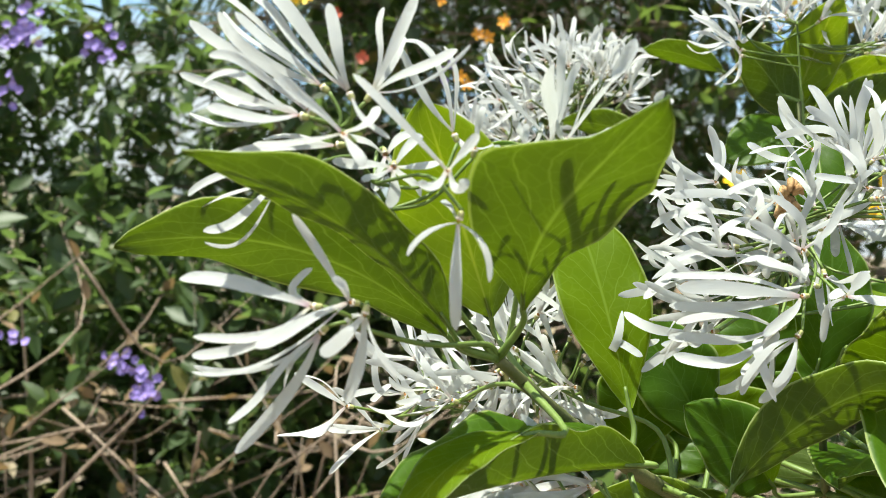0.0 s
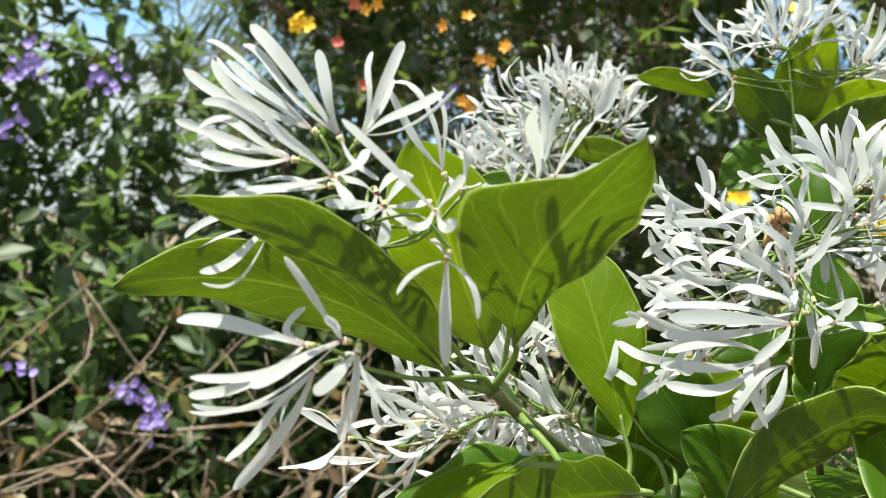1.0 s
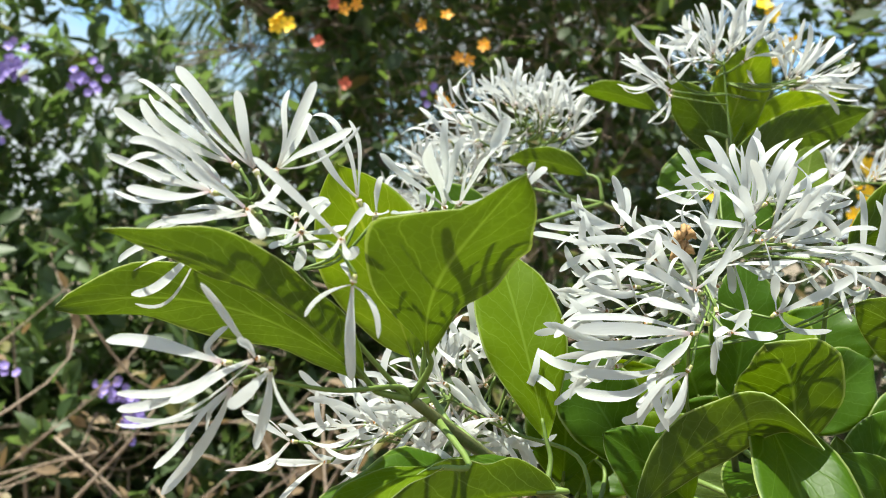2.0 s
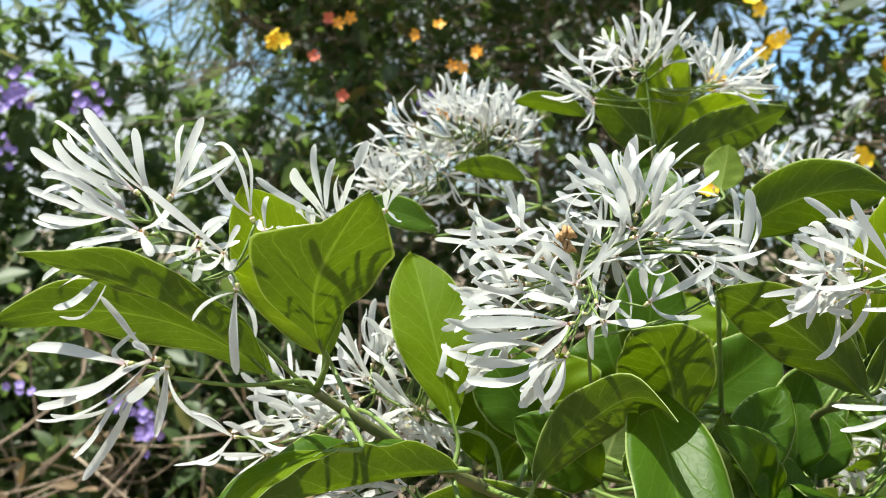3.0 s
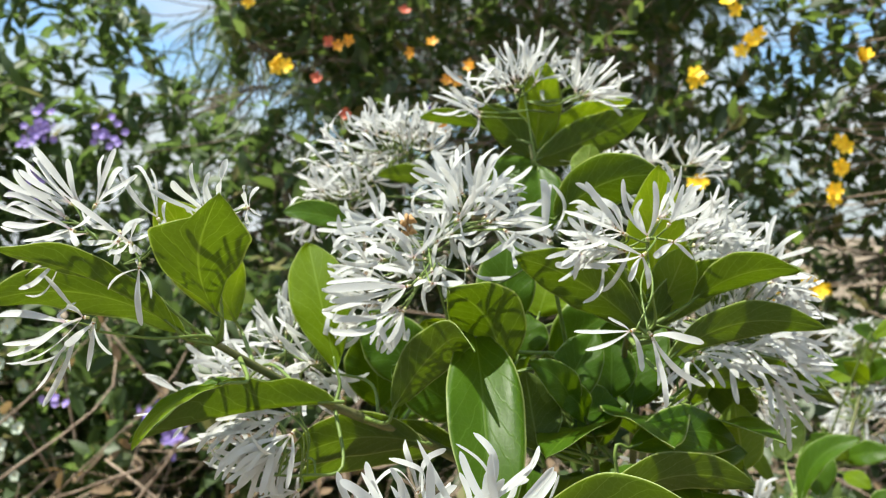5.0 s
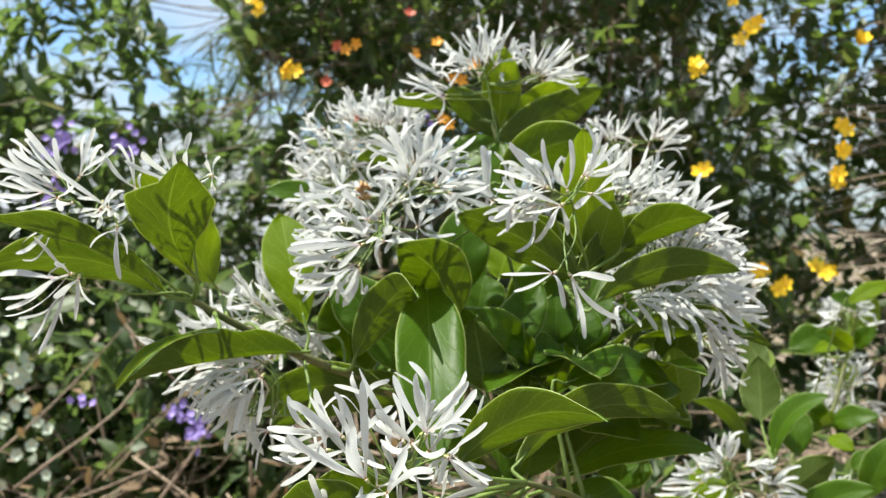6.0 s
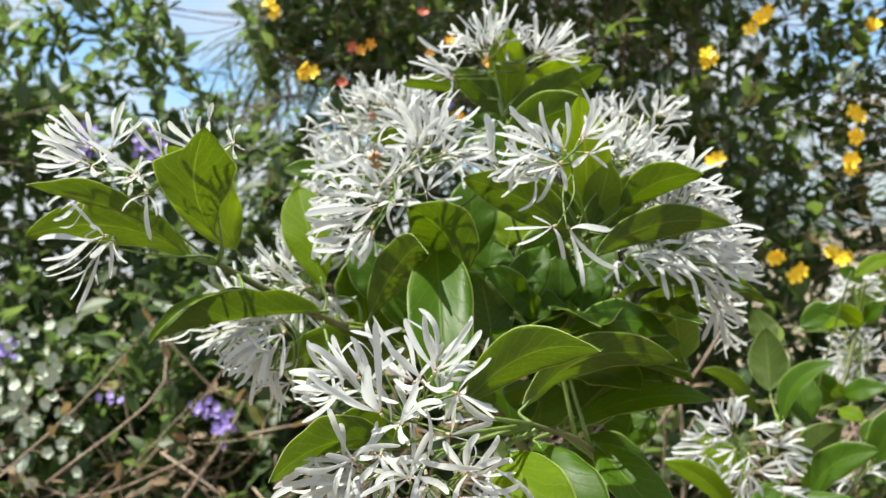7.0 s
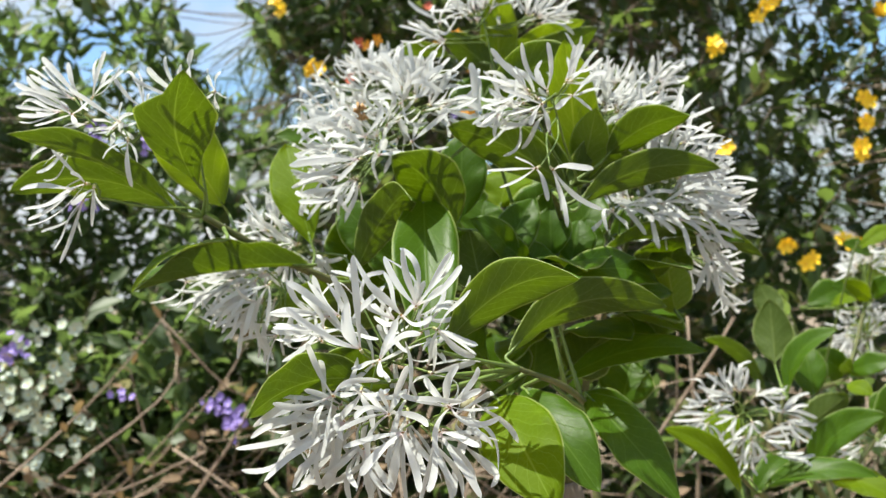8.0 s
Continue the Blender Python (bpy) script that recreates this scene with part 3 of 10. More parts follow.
leaf((0.1561, 0.2600, 1.1901), (0.2222, 0.2700, 1.1967), 0.021, (-0.1200, -0.6200, 0.7754), 0.10, 0.05, 18, 0.00, 0.92)
leaf((0.1425, 0.2000, 1.1946), (0.1691, 0.1600, 1.1608), 0.028, (0.1202, -0.5933, 0.7959), 0.12, -0.05, 20, 0.00, 0.92)
leaf((0.1324, 0.1850, 1.1941), (0.1543, 0.1380, 1.1606), 0.032, (-0.2019, -0.6294, 0.7504), 0.10, 0.00, 16, 0.00, 0.92, lit=True)
leaf((0.1662, 0.2400, 1.1848), (0.1996, 0.2050, 1.1441), 0.026, (0.1837, -0.6658, 0.7232), 0.12, -0.05, 20, 0.00, 0.92)
leaf((0.0932, 0.1400, 1.2103), (0.0599, 0.1050, 1.2048), 0.023, (-0.6440, 0.5259, 0.5556), 0.12, 0.05, 22, 0.00, 0.92)
leaf((0.0796, 0.2500, 1.2331), (0.0289, 0.2200, 1.2302), 0.024, (-0.4786, 0.7675, 0.4265), 0.12, 0.05, 22, 0.00, 0.92)
leaf((0.0949, 0.2700, 1.2260), (0.0327, 0.2300, 1.2222), 0.026, (-0.5116, 0.7575, 0.4055), 0.12, 0.05, 22, 0.00, 0.92)
leaf((0.0976, 0.1600, 1.2036), (0.0743, 0.1400, 1.2182), 0.020, (-0.3299, 0.7774, 0.5355), 0.10, 0.00, 20, 0.00, 0.92)
leaf((0.1322, 0.3100, 1.2596), (0.1663, 0.3200, 1.2830), 0.030, (0.0826, -0.9543, 0.2873), 0.10, 0.00, 20, 0.00, 0.92)
leaf((0.1631, 0.3000, 1.2449), (0.1805, 0.3100, 1.2779), 0.028, (-0.0917, -0.9385, 0.3328), 0.10, 0.00, 20, 0.00, 0.92)
leaf((0.0775, 0.2800, 1.2506), (0.0519, 0.2800, 1.2843), 0.030, (0.3244, -0.9132, 0.2465), 0.10, 0.00, 20, 0.00, 0.92)
leaf((0.0954, 0.2700, 1.2407), (0.0663, 0.2600, 1.2628), 0.026, (0.4172, -0.8972, 0.1446), 0.10, 0.00, 20, 0.00, 0.92)
leaf((0.1529, 0.3000, 1.1717), (0.1935, 0.3000, 1.1574), 0.028, (0.1854, -0.8299, 0.5263), 0.10, 0.00, 20, 0.00, 0.92)
leaf((0.1461, 0.3000, 1.2179), (0.1204, 0.2900, 1.2378), 0.026, (0.5071, -0.8281, 0.2387), 0.10, 0.00, 20, 0.00, 0.92)
leaf((0.1838, 0.3100, 1.2543), (0.2172, 0.3300, 1.2632), 0.026, (0.3362, -0.7889, 0.5145), 0.10, 0.00, 20, 0.00, 0.92)
leaf((0.1817, 0.3000, 1.2062), (0.2177, 0.3300, 1.2096), 0.026, (0.4181, -0.5804, 0.6988), 0.10, 0.00, 20, 0.00, 0.92)
leaf((0.1190, 0.2700, 1.2005), (0.0973, 0.2500, 1.2254), 0.026, (0.7137, -0.6978, 0.0610), 0.10, 0.00, 20, 0.00, 0.92)
# inner leaves in the shade
leaf((0.2095, 0.2700, 1.2162), (0.2087, 0.2850, 1.2419), 0.022, (0.0902, 0.8609, -0.5008), 0.06, 0.00, 14, 0.00, 0.92, lit=True)
leaf((0.2046, 0.3000, 1.2000), (0.1879, 0.3100, 1.2236), 0.028, (0.3205, 0.9323, -0.1675), 0.08, 0.00, 18, 0.00, 0.92)
leaf((0.1572, 0.2750, 1.1927), (0.1784, 0.2900, 1.2079), 0.030, (-0.3622, 0.8641, -0.3495), 0.08, 0.00, 18, 0.00, 0.92)
leaf((0.1671, 0.2850, 1.2404), (0.1736, 0.2900, 1.2648), 0.024, (-0.1030, -0.9687, 0.2259), 0.08, 0.00, 18, 0.00, 0.92)
leaf((0.1518, 0.3300, 1.2155), (0.1550, 0.3400, 1.2516), 0.036, (-0.1078, -0.9556, 0.2743), 0.08, 0.00, 18, 0.00, 0.92)
leaf((0.1521, 0.3300, 1.1732), (0.1591, 0.3300, 1.2073), 0.036, (-0.1528, -0.9878, 0.0314), 0.08, 0.00, 18, 0.00, 0.92)
leaf((0.1261, 0.2900, 1.1808), (0.1196, 0.3000, 1.2116), 0.034, (0.2330, -0.9093, 0.3449), 0.08, 0.00, 18, 0.00, 0.92)
leaf((0.1368, 0.3000, 1.1815), (0.1425, 0.3000, 1.2096), 0.032, (0.2207, -0.9743, -0.0444), 0.08, 0.00, 18, 0.00, 0.92)
leaf((0.1810, 0.3300, 1.1649), (0.1895, 0.3400, 1.1871), 0.032, (-0.0856, -0.8955, 0.4367), 0.08, 0.00, 18, 0.00, 0.92)
# three level leaves, added out of sight to shade the ones beneath
leaf((0.1566, 0.3000, 1.2084), (0.1884, 0.2500, 1.2071), 0.030, (-0.1240, -0.1046, 0.9868), 0.08, 0.00, 10, 0.00, 0.92)
leaf((0.1444, 0.3100, 1.2057), (0.1318, 0.2500, 1.2016), 0.030, (-0.1578, -0.0349, 0.9869), 0.08, 0.00, 10, 0.00, 0.92)
leaf((0.1826, 0.3100, 1.2140), (0.2123, 0.2700, 1.2060), 0.030, (0.0589, -0.1541, 0.9863), 0.08, 0.00, 10, 0.00, 0.92)
leaf((0.0904, 0.3000, 1.2428), (0.0798, 0.3000, 1.2613), 0.040, (0.0374, -0.9991, 0.0213), 0.08, 0.00, 14, 0.00, 0.92, lit=True)
leaf((0.1173, 0.3200, 1.2463), (0.1008, 0.3200, 1.2636), 0.040, (-0.2051, -0.9588, -0.1967), 0.08, 0.00, 14, 0.00, 0.92)
leaf((0.0687, 0.2900, 1.2482), (0.0607, 0.3000, 1.2595), 0.030, (-0.2408, -0.8037, 0.5441), 0.08, 0.00, 14, 0.00, 0.92, lit=True)
# five more flat leaves, added as screens that keep sun off the inside
leaf((0.152, 0.295, 1.222), (0.128, 0.205, 1.236), 0.036, (-0.15, -0.10, 1), 0.10, 0.05, 20)
leaf((0.168, 0.290, 1.228), (0.172, 0.200, 1.240), 0.036, (0.10, -0.15, 1), 0.10, 0.05, 20)
leaf((0.185, 0.300, 1.220), (0.215, 0.225, 1.236), 0.036, (0.20, -0.10, 1), 0.10, 0.05, 20)
leaf((0.140, 0.310, 1.235), (0.100, 0.235, 1.250), 0.038, (-0.20, -0.10, 1), 0.10, 0.05, 20)
leaf((0.195, 0.330, 1.232), (0.245, 0.280, 1.245), 0.036, (0.25, -0.10, 1), 0.10, 0.05, 20)
leaf((0.0824, 0.3150, 1.2521), (0.0746, 0.3200, 1.2764), 0.046, (0.0150, -0.9785, 0.2058), 0.08, 0.00, 12, 0.00, 0.92, lit=True)
leaf((0.1091, 0.3250, 1.2641), (0.1006, 0.3300, 1.2871), 0.046, (-0.3766, -0.9244, 0.0609), 0.08, 0.00, 12, 0.00, 0.92)
leaf((0.1276, 0.3300, 1.2767), (0.1371, 0.3400, 1.2991), 0.040, (-0.3066, -0.8131, 0.4948), 0.08, 0.00, 12, 0.00, 0.92, lit=True)
leaf((0.0980, 0.3000, 1.2356), (0.1064, 0.3100, 1.2548), 0.044, (0.2698, 0.8011, -0.5342), 0.08, 0.00, 12, 0.00, 0.92)
leaf((0.1570, 0.3450, 1.2746), (0.1612, 0.3500, 1.3000), 0.042, (-0.4703, -0.8479, 0.2449), 0.08, 0.00, 12, 0.00, 0.92)
leaf((0.0634, 0.2900, 1.2357), (0.0709, 0.3000, 1.2506), 0.036, (-0.1385, -0.7875, 0.6006), 0.08, 0.00, 12, 0.00, 0.92)
leaf((0.1258, 0.2250, 1.2345), (0.1215, 0.2350, 1.2629), 0.026, (-0.0546, 0.9392, -0.3389), 0.08, 0.00, 25, 0.00, 0.92)
leaf((0.1416, 0.2350, 1.2323), (0.1290, 0.2500, 1.2683), 0.022, (-0.2919, 0.8420, -0.4537), 0.08, 0.00, 30, 0.00, 0.92)
leaf((0.1482, 0.2400, 1.2337), (0.1320, 0.2450, 1.2557), 0.019, (-0.1181, 0.9459, -0.3021), 0.10, 0.10, 30, 0.00, 0.92)
leaf((0.1554, 0.2620, 1.2475), (0.1568, 0.2680, 1.2703), 0.022, (0.0195, -0.9673, 0.2530), 0.08, 0.00, 22, 0.00, 0.92)
leaf((0.1641, 0.2700, 1.2437), (0.1694, 0.2800, 1.2638), 0.022, (0.0733, -0.9006, 0.4285), 0.08, 0.00, 18, 0.00, 0.92)
leaf((0.1358, 0.2450, 1.2421), (0.1590, 0.2550, 1.2455), 0.024, (0.2824, -0.8240, 0.4912), 0.10, 0.00, 20, 0.00, 0.92)
leaf((0.2093, 0.3000, 1.2321), (0.2155, 0.3100, 1.2485), 0.024, (-0.0302, 0.8585, -0.5119), 0.06, 0.00, 12, 0.00, 0.92)
leaf((0.1176, 0.3000, 1.2599), (0.1217, 0.3100, 1.2801), 0.026, (0.1621, -0.8969, 0.4114), 0.08, 0.00, 14, 0.00, 0.92)
# leaves under the upper panicle
leaf((0.0996, 0.3980, 1.3759), (0.0662, 0.3950, 1.3822), 0.014, (0.0911, 0.6212, 0.7783), 0.10, 0.00, 18, 0.00, 0.92)
leaf((0.1282, 0.3800, 1.3552), (0.1904, 0.4000, 1.3816), 0.026, (-0.4170, 0.8409, 0.3448), 0.10, -0.06, 18, 0.00, 0.92)
leaf((0.1275, 0.3980, 1.3591), (0.1351, 0.3740, 1.4047), 0.025, (0.0955, 0.8876, 0.4506), 0.05, 0.00, 12, 0.00, 0.92, lit=True)
leaf((0.1284, 0.3850, 1.3551), (0.0987, 0.3800, 1.3853), 0.020, (0.1016, 0.9606, 0.2587), 0.08, 0.05, 15, 0.00, 0.92)
leaf((0.1301, 0.3900, 1.3613), (0.1834, 0.4100, 1.3891), 0.020, (-0.5084, 0.7383, 0.4431), 0.10, 0.00, 18, 0.00, 0.92, lit=True)
leaf((0.1296, 0.3800, 1.3518), (0.1312, 0.3600, 1.3146), 0.026, (0.1054, -0.8739, 0.4745), 0.08, 0.00, 18, 0.00, 0.92)
leaf((0.1284, 0.3850, 1.3551), (0.0982, 0.3750, 1.3378), 0.026, (-0.0105, -0.8575, 0.5143), 0.08, 0.00, 18, 0.00, 0.92)
leaf((0.0731, 0.4100, 1.3474), (0.0380, 0.4200, 1.3527), 0.016, (0.2898, 0.6424, 0.7095), 0.10, 0.00, 18, 0.00, 0.92)
leaf((0.0344, 0.3600, 1.3228), (0.0024, 0.3400, 1.3307), 0.018, (0.5366, -0.6433, 0.5462), 0.10, 0.00, 18, 0.00, 0.92)
leaf((0.1518, 0.3600, 1.3417), (0.1571, 0.3700, 1.3617), 0.018, (-0.0331, 0.8973, -0.4401), 0.05, 0.00, 12, 0.00, 0.92, lit=True)
# panicle at the end of the front sprig
panicle((0.0113, 0.1970, 1.2803), (-0.0194, 0.1650, 1.3217))
spray((-0.0175, 0.1610, 1.3270),
      ((-0.0279, 0.1638, 1.3390), (-0.0371, 0.1695, 1.3478), 0.0029),
      ((-0.0207, 0.1610, 1.3356), (-0.0232, 0.1640, 1.3430), 0.0026),
      ((-0.0305, 0.1650, 1.3380), (-0.0387, 0.1720, 1.3446), 0.0019),
      ((-0.0140, 0.1575, 1.3225), (-0.0098, 0.1570, 1.3201), 0.0015))
spray((-0.0229, 0.1660, 1.3285),
      ((-0.0313, 0.1630, 1.3342), (-0.0391, 0.1630, 1.3400), 0.0028),
      ((-0.0375, 0.1695, 1.3405), (-0.0469, 0.1760, 1.3456), 0.0014),
      ((-0.0338, 0.1655, 1.3323), (-0.0434, 0.1680, 1.3407), 0.0026),
      ((-0.0375, 0.1725, 1.3365), (-0.0464, 0.1820, 1.3435), 0.0014))
spray((-0.0149, 0.1650, 1.3275),
      ((-0.0108, 0.1645, 1.3377), (-0.0083, 0.1670, 1.3461), 0.0026),
      ((-0.0140, 0.1670, 1.3378), (-0.0144, 0.1720, 1.3448), 0.0014),
      ((-0.0073, 0.1633, 1.3325), (-0.0002, 0.1647, 1.3371), 0.0029),
      ((-0.0042, 0.1595, 1.3308), (0.0023, 0.1570, 1.3368), 0.0009),
      ((-0.0114, 0.1700, 1.3358), (-0.0110, 0.1780, 1.3410), 0.0022))
spray((-0.0166, 0.1530, 1.3195),
      ((-0.0221, 0.1480, 1.3236), (-0.0271, 0.1460, 1.3276), 0.0028),
      ((-0.0236, 0.1495, 1.3176), (-0.0309, 0.1490, 1.3167), 0.0018),
      ((-0.0144, 0.1485, 1.3170), (-0.0125, 0.1470, 1.3147), 0.0024),
      ((-0.0132, 0.1540, 1.3222), (-0.0126, 0.1580, 1.3253), 0.0021))
spray((-0.0249, 0.1590, 1.3227),
      ((-0.0329, 0.1550, 1.3213), (-0.0402, 0.1540, 1.3225), 0.0029),
      ((-0.0355, 0.1595, 1.3204), (-0.0457, 0.1630, 1.3219), 0.0017),
      ((-0.0381, 0.1620, 1.3259), (-0.0495, 0.1680, 1.3292), 0.0021),
      ((-0.0347, 0.1585, 1.3276), (-0.0431, 0.1610, 1.3272), 0.0025),
      ((-0.0327, 0.1650, 1.3242), (-0.0444, 0.1740, 1.3271), 0.0023))
spray((-0.0249, 0.1660, 1.3241),
      ((-0.0367, 0.1645, 1.3325), (-0.0479, 0.1660, 1.3384), 0.0029),
      ((-0.0344, 0.1605, 1.3300), (-0.0417, 0.1580, 1.3314), 0.0025),
      ((-0.0287, 0.1695, 1.3271), (-0.0348, 0.1760, 1.3305), 0.0020))
spray((-0.0308, 0.1770, 1.3128),
      ((-0.0420, 0.1730, 1.3116), (-0.0474, 0.1720, 1.3075), 0.0022),
      ((-0.0367, 0.1710, 1.3048), (-0.0430, 0.1680, 1.3014), 0.0024),
      ((-0.0404, 0.1775, 1.3087), (-0.0477, 0.1810, 1.3052), 0.0015),
      ((-0.0363, 0.1745, 1.3011), (-0.0445, 0.1750, 1.2990), 0.0009))
spray((-0.0199, 0.1700, 1.3191),
      ((-0.0308, 0.1695, 1.3176), (-0.0422, 0.1720, 1.3146), 0.0022),
      ((-0.0302, 0.1735, 1.3185), (-0.0417, 0.1800, 1.3149), 0.0018),
      ((-0.0266, 0.1715, 1.3198), (-0.0352, 0.1760, 1.3193), 0.0015))
spray((0.0005, 0.1560, 1.3151),
      ((-0.0084, 0.1515, 1.3231), (-0.0159, 0.1500, 1.3293), 0.0029),
      ((0.0030, 0.1515, 1.3186), (0.0051, 0.1500, 1.3214), 0.0027),
      ((-0.0015, 0.1515, 1.3125), (-0.0040, 0.1500, 1.3130), 0.0023),
      ((0.0023, 0.1525, 1.3127), (0.0038, 0.1520, 1.3143), 0.0023))
spray((0.0005, 0.1800, 1.3230),
      ((-0.0062, 0.1770, 1.3303), (-0.0114, 0.1770, 1.3389), 0.0019),
      ((-0.0028, 0.1825, 1.3339), (-0.0098, 0.1880, 1.3423), 0.0015),
      ((-0.0001, 0.1805, 1.3328), (-0.0034, 0.1840, 1.3407), 0.0011),
      ((-0.0056, 0.1845, 1.3390), (-0.0127, 0.1920, 1.3420), 0.0013))
spray((0.0043, 0.1760, 1.3202),
      ((0.0047, 0.1735, 1.3254), (0.0054, 0.1740, 1.3286), 0.0017),
      ((0.0028, 0.1785, 1.3209), (0.0011, 0.1840, 1.3232), 0.0018),
      ((0.0062, 0.1715, 1.3209), (0.0077, 0.1700, 1.3215), 0.0012))
spray((-0.0100, 0.1720, 1.3164),
      ((-0.0152, 0.1680, 1.3158), (-0.0206, 0.1670, 1.3160), 0.0025),
      ((-0.0131, 0.1655, 1.3137), (-0.0140, 0.1620, 1.3126), 0.0022),
      ((-0.0092, 0.1685, 1.3115), (-0.0105, 0.1680, 1.3087), 0.0025),
      ((-0.0048, 0.1725, 1.3167), (-0.0017, 0.1760, 1.3181), 0.0024),
      ((-0.0079, 0.1745, 1.3201), (-0.0060, 0.1800, 1.3229), 0.0022))
spray((-0.0127, 0.1790, 1.3191),
      ((-0.0167, 0.1760, 1.3206), (-0.0211, 0.1760, 1.3214), 0.0020),
      ((-0.0104, 0.1810, 1.3217), (-0.0071, 0.1860, 1.3235), 0.0023),
      ((-0.0078, 0.1770, 1.3142), (-0.0050, 0.1780, 1.3112), 0.0024),
      ((-0.0127, 0.1730, 1.3144), (-0.0129, 0.1700, 1.3113), 0.0021))
spray((0.0031, 0.1560, 1.3081),
      ((-0.0019, 0.1515, 1.3050), (-0.0047, 0.1500, 1.3010), 0.0011),
      ((0.0033, 0.1534, 1.2990), (0.0041, 0.1538, 1.2894), 0.0025),
      ((0.0074, 0.1515, 1.3037), (0.0089, 0.1500, 1.2980), 0.0013),
      ((0.0009, 0.1595, 1.3098), (-0.0004, 0.1660, 1.3107), 0.0014))
# low panicle of the front sprig
panicle((0.0101, 0.1950, 1.2823), (-0.0127, 0.1600, 1.2875))
spray((-0.0190, 0.1530, 1.2912),
      ((-0.0308, 0.1523, 1.2935), (-0.0426, 0.1547, 1.2936), 0.0033),
      ((-0.0269, 0.1485, 1.2860), (-0.0374, 0.1470, 1.2852), 0.0024),
      ((-0.0298, 0.1510, 1.2837), (-0.0388, 0.1520, 1.2814), 0.0022),
      ((-0.0241, 0.1580, 1.2935), (-0.0226, 0.1660, 1.2966), 0.0020))
spray((-0.0128, 0.1520, 1.2925),
      ((-0.0183, 0.1475, 1.3000), (-0.0230, 0.1460, 1.3061), 0.0017),
      ((-0.0142, 0.1470, 1.2955), (-0.0157, 0.1450, 1.2966), 0.0022),
      ((-0.0211, 0.1460, 1.2883), (-0.0265, 0.1430, 1.2850), 0.0028),
      ((-0.0269, 0.1495, 1.2813), (-0.0381, 0.1500, 1.2790), 0.0010))
spray((-0.0109, 0.1530, 1.2913),
      ((-0.0136, 0.1475, 1.2872), (-0.0166, 0.1450, 1.2845), 0.0027),
      ((-0.0073, 0.1490, 1.2845), (-0.0031, 0.1480, 1.2812), 0.0011),
      ((-0.0110, 0.1510, 1.2821), (-0.0128, 0.1520, 1.2759), 0.0027),
      ((-0.0141, 0.1570, 1.2890), (-0.0164, 0.1640, 1.2827), 0.0014))
spray((-0.0181, 0.1570, 1.2870),
      ((-0.0261, 0.1568, 1.2776), (-0.0337, 0.1595, 1.2690), 0.0027),
      ((-0.0240, 0.1573, 1.2744), (-0.0322, 0.1606, 1.2637), 0.0030),
      ((-0.0231, 0.1610, 1.2812), (-0.0260, 0.1680, 1.2739), 0.0015),
      ((-0.0314, 0.1600, 1.2782), (-0.0422, 0.1660, 1.2772), 0.0013))
# panicle behind the heart-shaped leaf
panicle((0.0150, 0.2000, 1.2836), (0.0171, 0.1900, 1.3212))
spray((0.0186, 0.1784, 1.3228),
      ((0.0124, 0.1671, 1.3273), (0.0063, 0.1581, 1.3320), 0.0025),
      ((0.0169, 0.1633, 1.3286), (0.0159, 0.1514, 1.3337), 0.0028),
      ((0.0184, 0.1655, 1.3324), (0.0181, 0.1640, 1.3401), 0.0018),
      ((0.0197, 0.1712, 1.3307), (0.0217, 0.1700, 1.3375), 0.0018))
spray((0.0213, 0.1799, 1.3239),
      ((0.0224, 0.1688, 1.3283), (0.0243, 0.1595, 1.3330), 0.0023),
      ((0.0268, 0.1645, 1.3334), (0.0302, 0.1620, 1.3409), 0.0031),
      ((0.0194, 0.1724, 1.3246), (0.0187, 0.1665, 1.3263), 0.0023),
      ((0.0268, 0.1800, 1.3249), (0.0303, 0.1809, 1.3275), 0.0024))
spray((0.0143, 0.1840, 1.3220),
      ((0.0123, 0.1764, 1.3254), (0.0118, 0.1724, 1.3278), 0.0016),
      ((0.0137, 0.1818, 1.3244), (0.0139, 0.1818, 1.3269), 0.0017),
      ((0.0158, 0.1770, 1.3234), (0.0163, 0.1711, 1.3259), 0.0018),
      ((0.0100, 0.1765, 1.3214), (0.0080, 0.1720, 1.3214), 0.0013))
spray((0.0326, 0.1734, 1.3257),
      ((0.0341, 0.1662, 1.3289), (0.0358, 0.1615, 1.3324), 0.0019),
      ((0.0360, 0.1681, 1.3297), (0.0385, 0.1680, 1.3321), 0.0020),
      ((0.0310, 0.1788, 1.3229), (0.0303, 0.1840, 1.3200), 0.0019),
      ((0.0353, 0.1740, 1.3242), (0.0364, 0.1768, 1.3233), 0.0016))
# middle panicle
POOL = PETALS + STRAIGHT[:8]
panicle((0.0932, 0.2700, 1.2677), (0.0842, 0.2450, 1.3129))
spray((0.0992, 0.2450, 1.3312),
      ((0.0977, 0.2406, 1.3398), (0.0992, 0.2387, 1.3504), 0.0033),
      ((0.0919, 0.2452, 1.3413), (0.0870, 0.2478, 1.3494), 0.0049),
      ((0.0879, 0.2403, 1.3353), (0.0792, 0.2379, 1.3403), 0.0019),
      ((0.0951, 0.2457, 1.3423), (0.0952, 0.2487, 1.3476), 0.0021))
spray((0.1044, 0.2470, 1.3312),
      ((0.1119, 0.2424, 1.3438), (0.1185, 0.2402, 1.3493), 0.0013),
      ((0.1087, 0.2476, 1.3396), (0.1124, 0.2507, 1.3475), 0.0039),
      ((0.1129, 0.2440, 1.3366), (0.1194, 0.2434, 1.3419), 0.0029),
      ((0.1171, 0.2466, 1.3356), (0.1262, 0.2486, 1.3419), 0.0030))
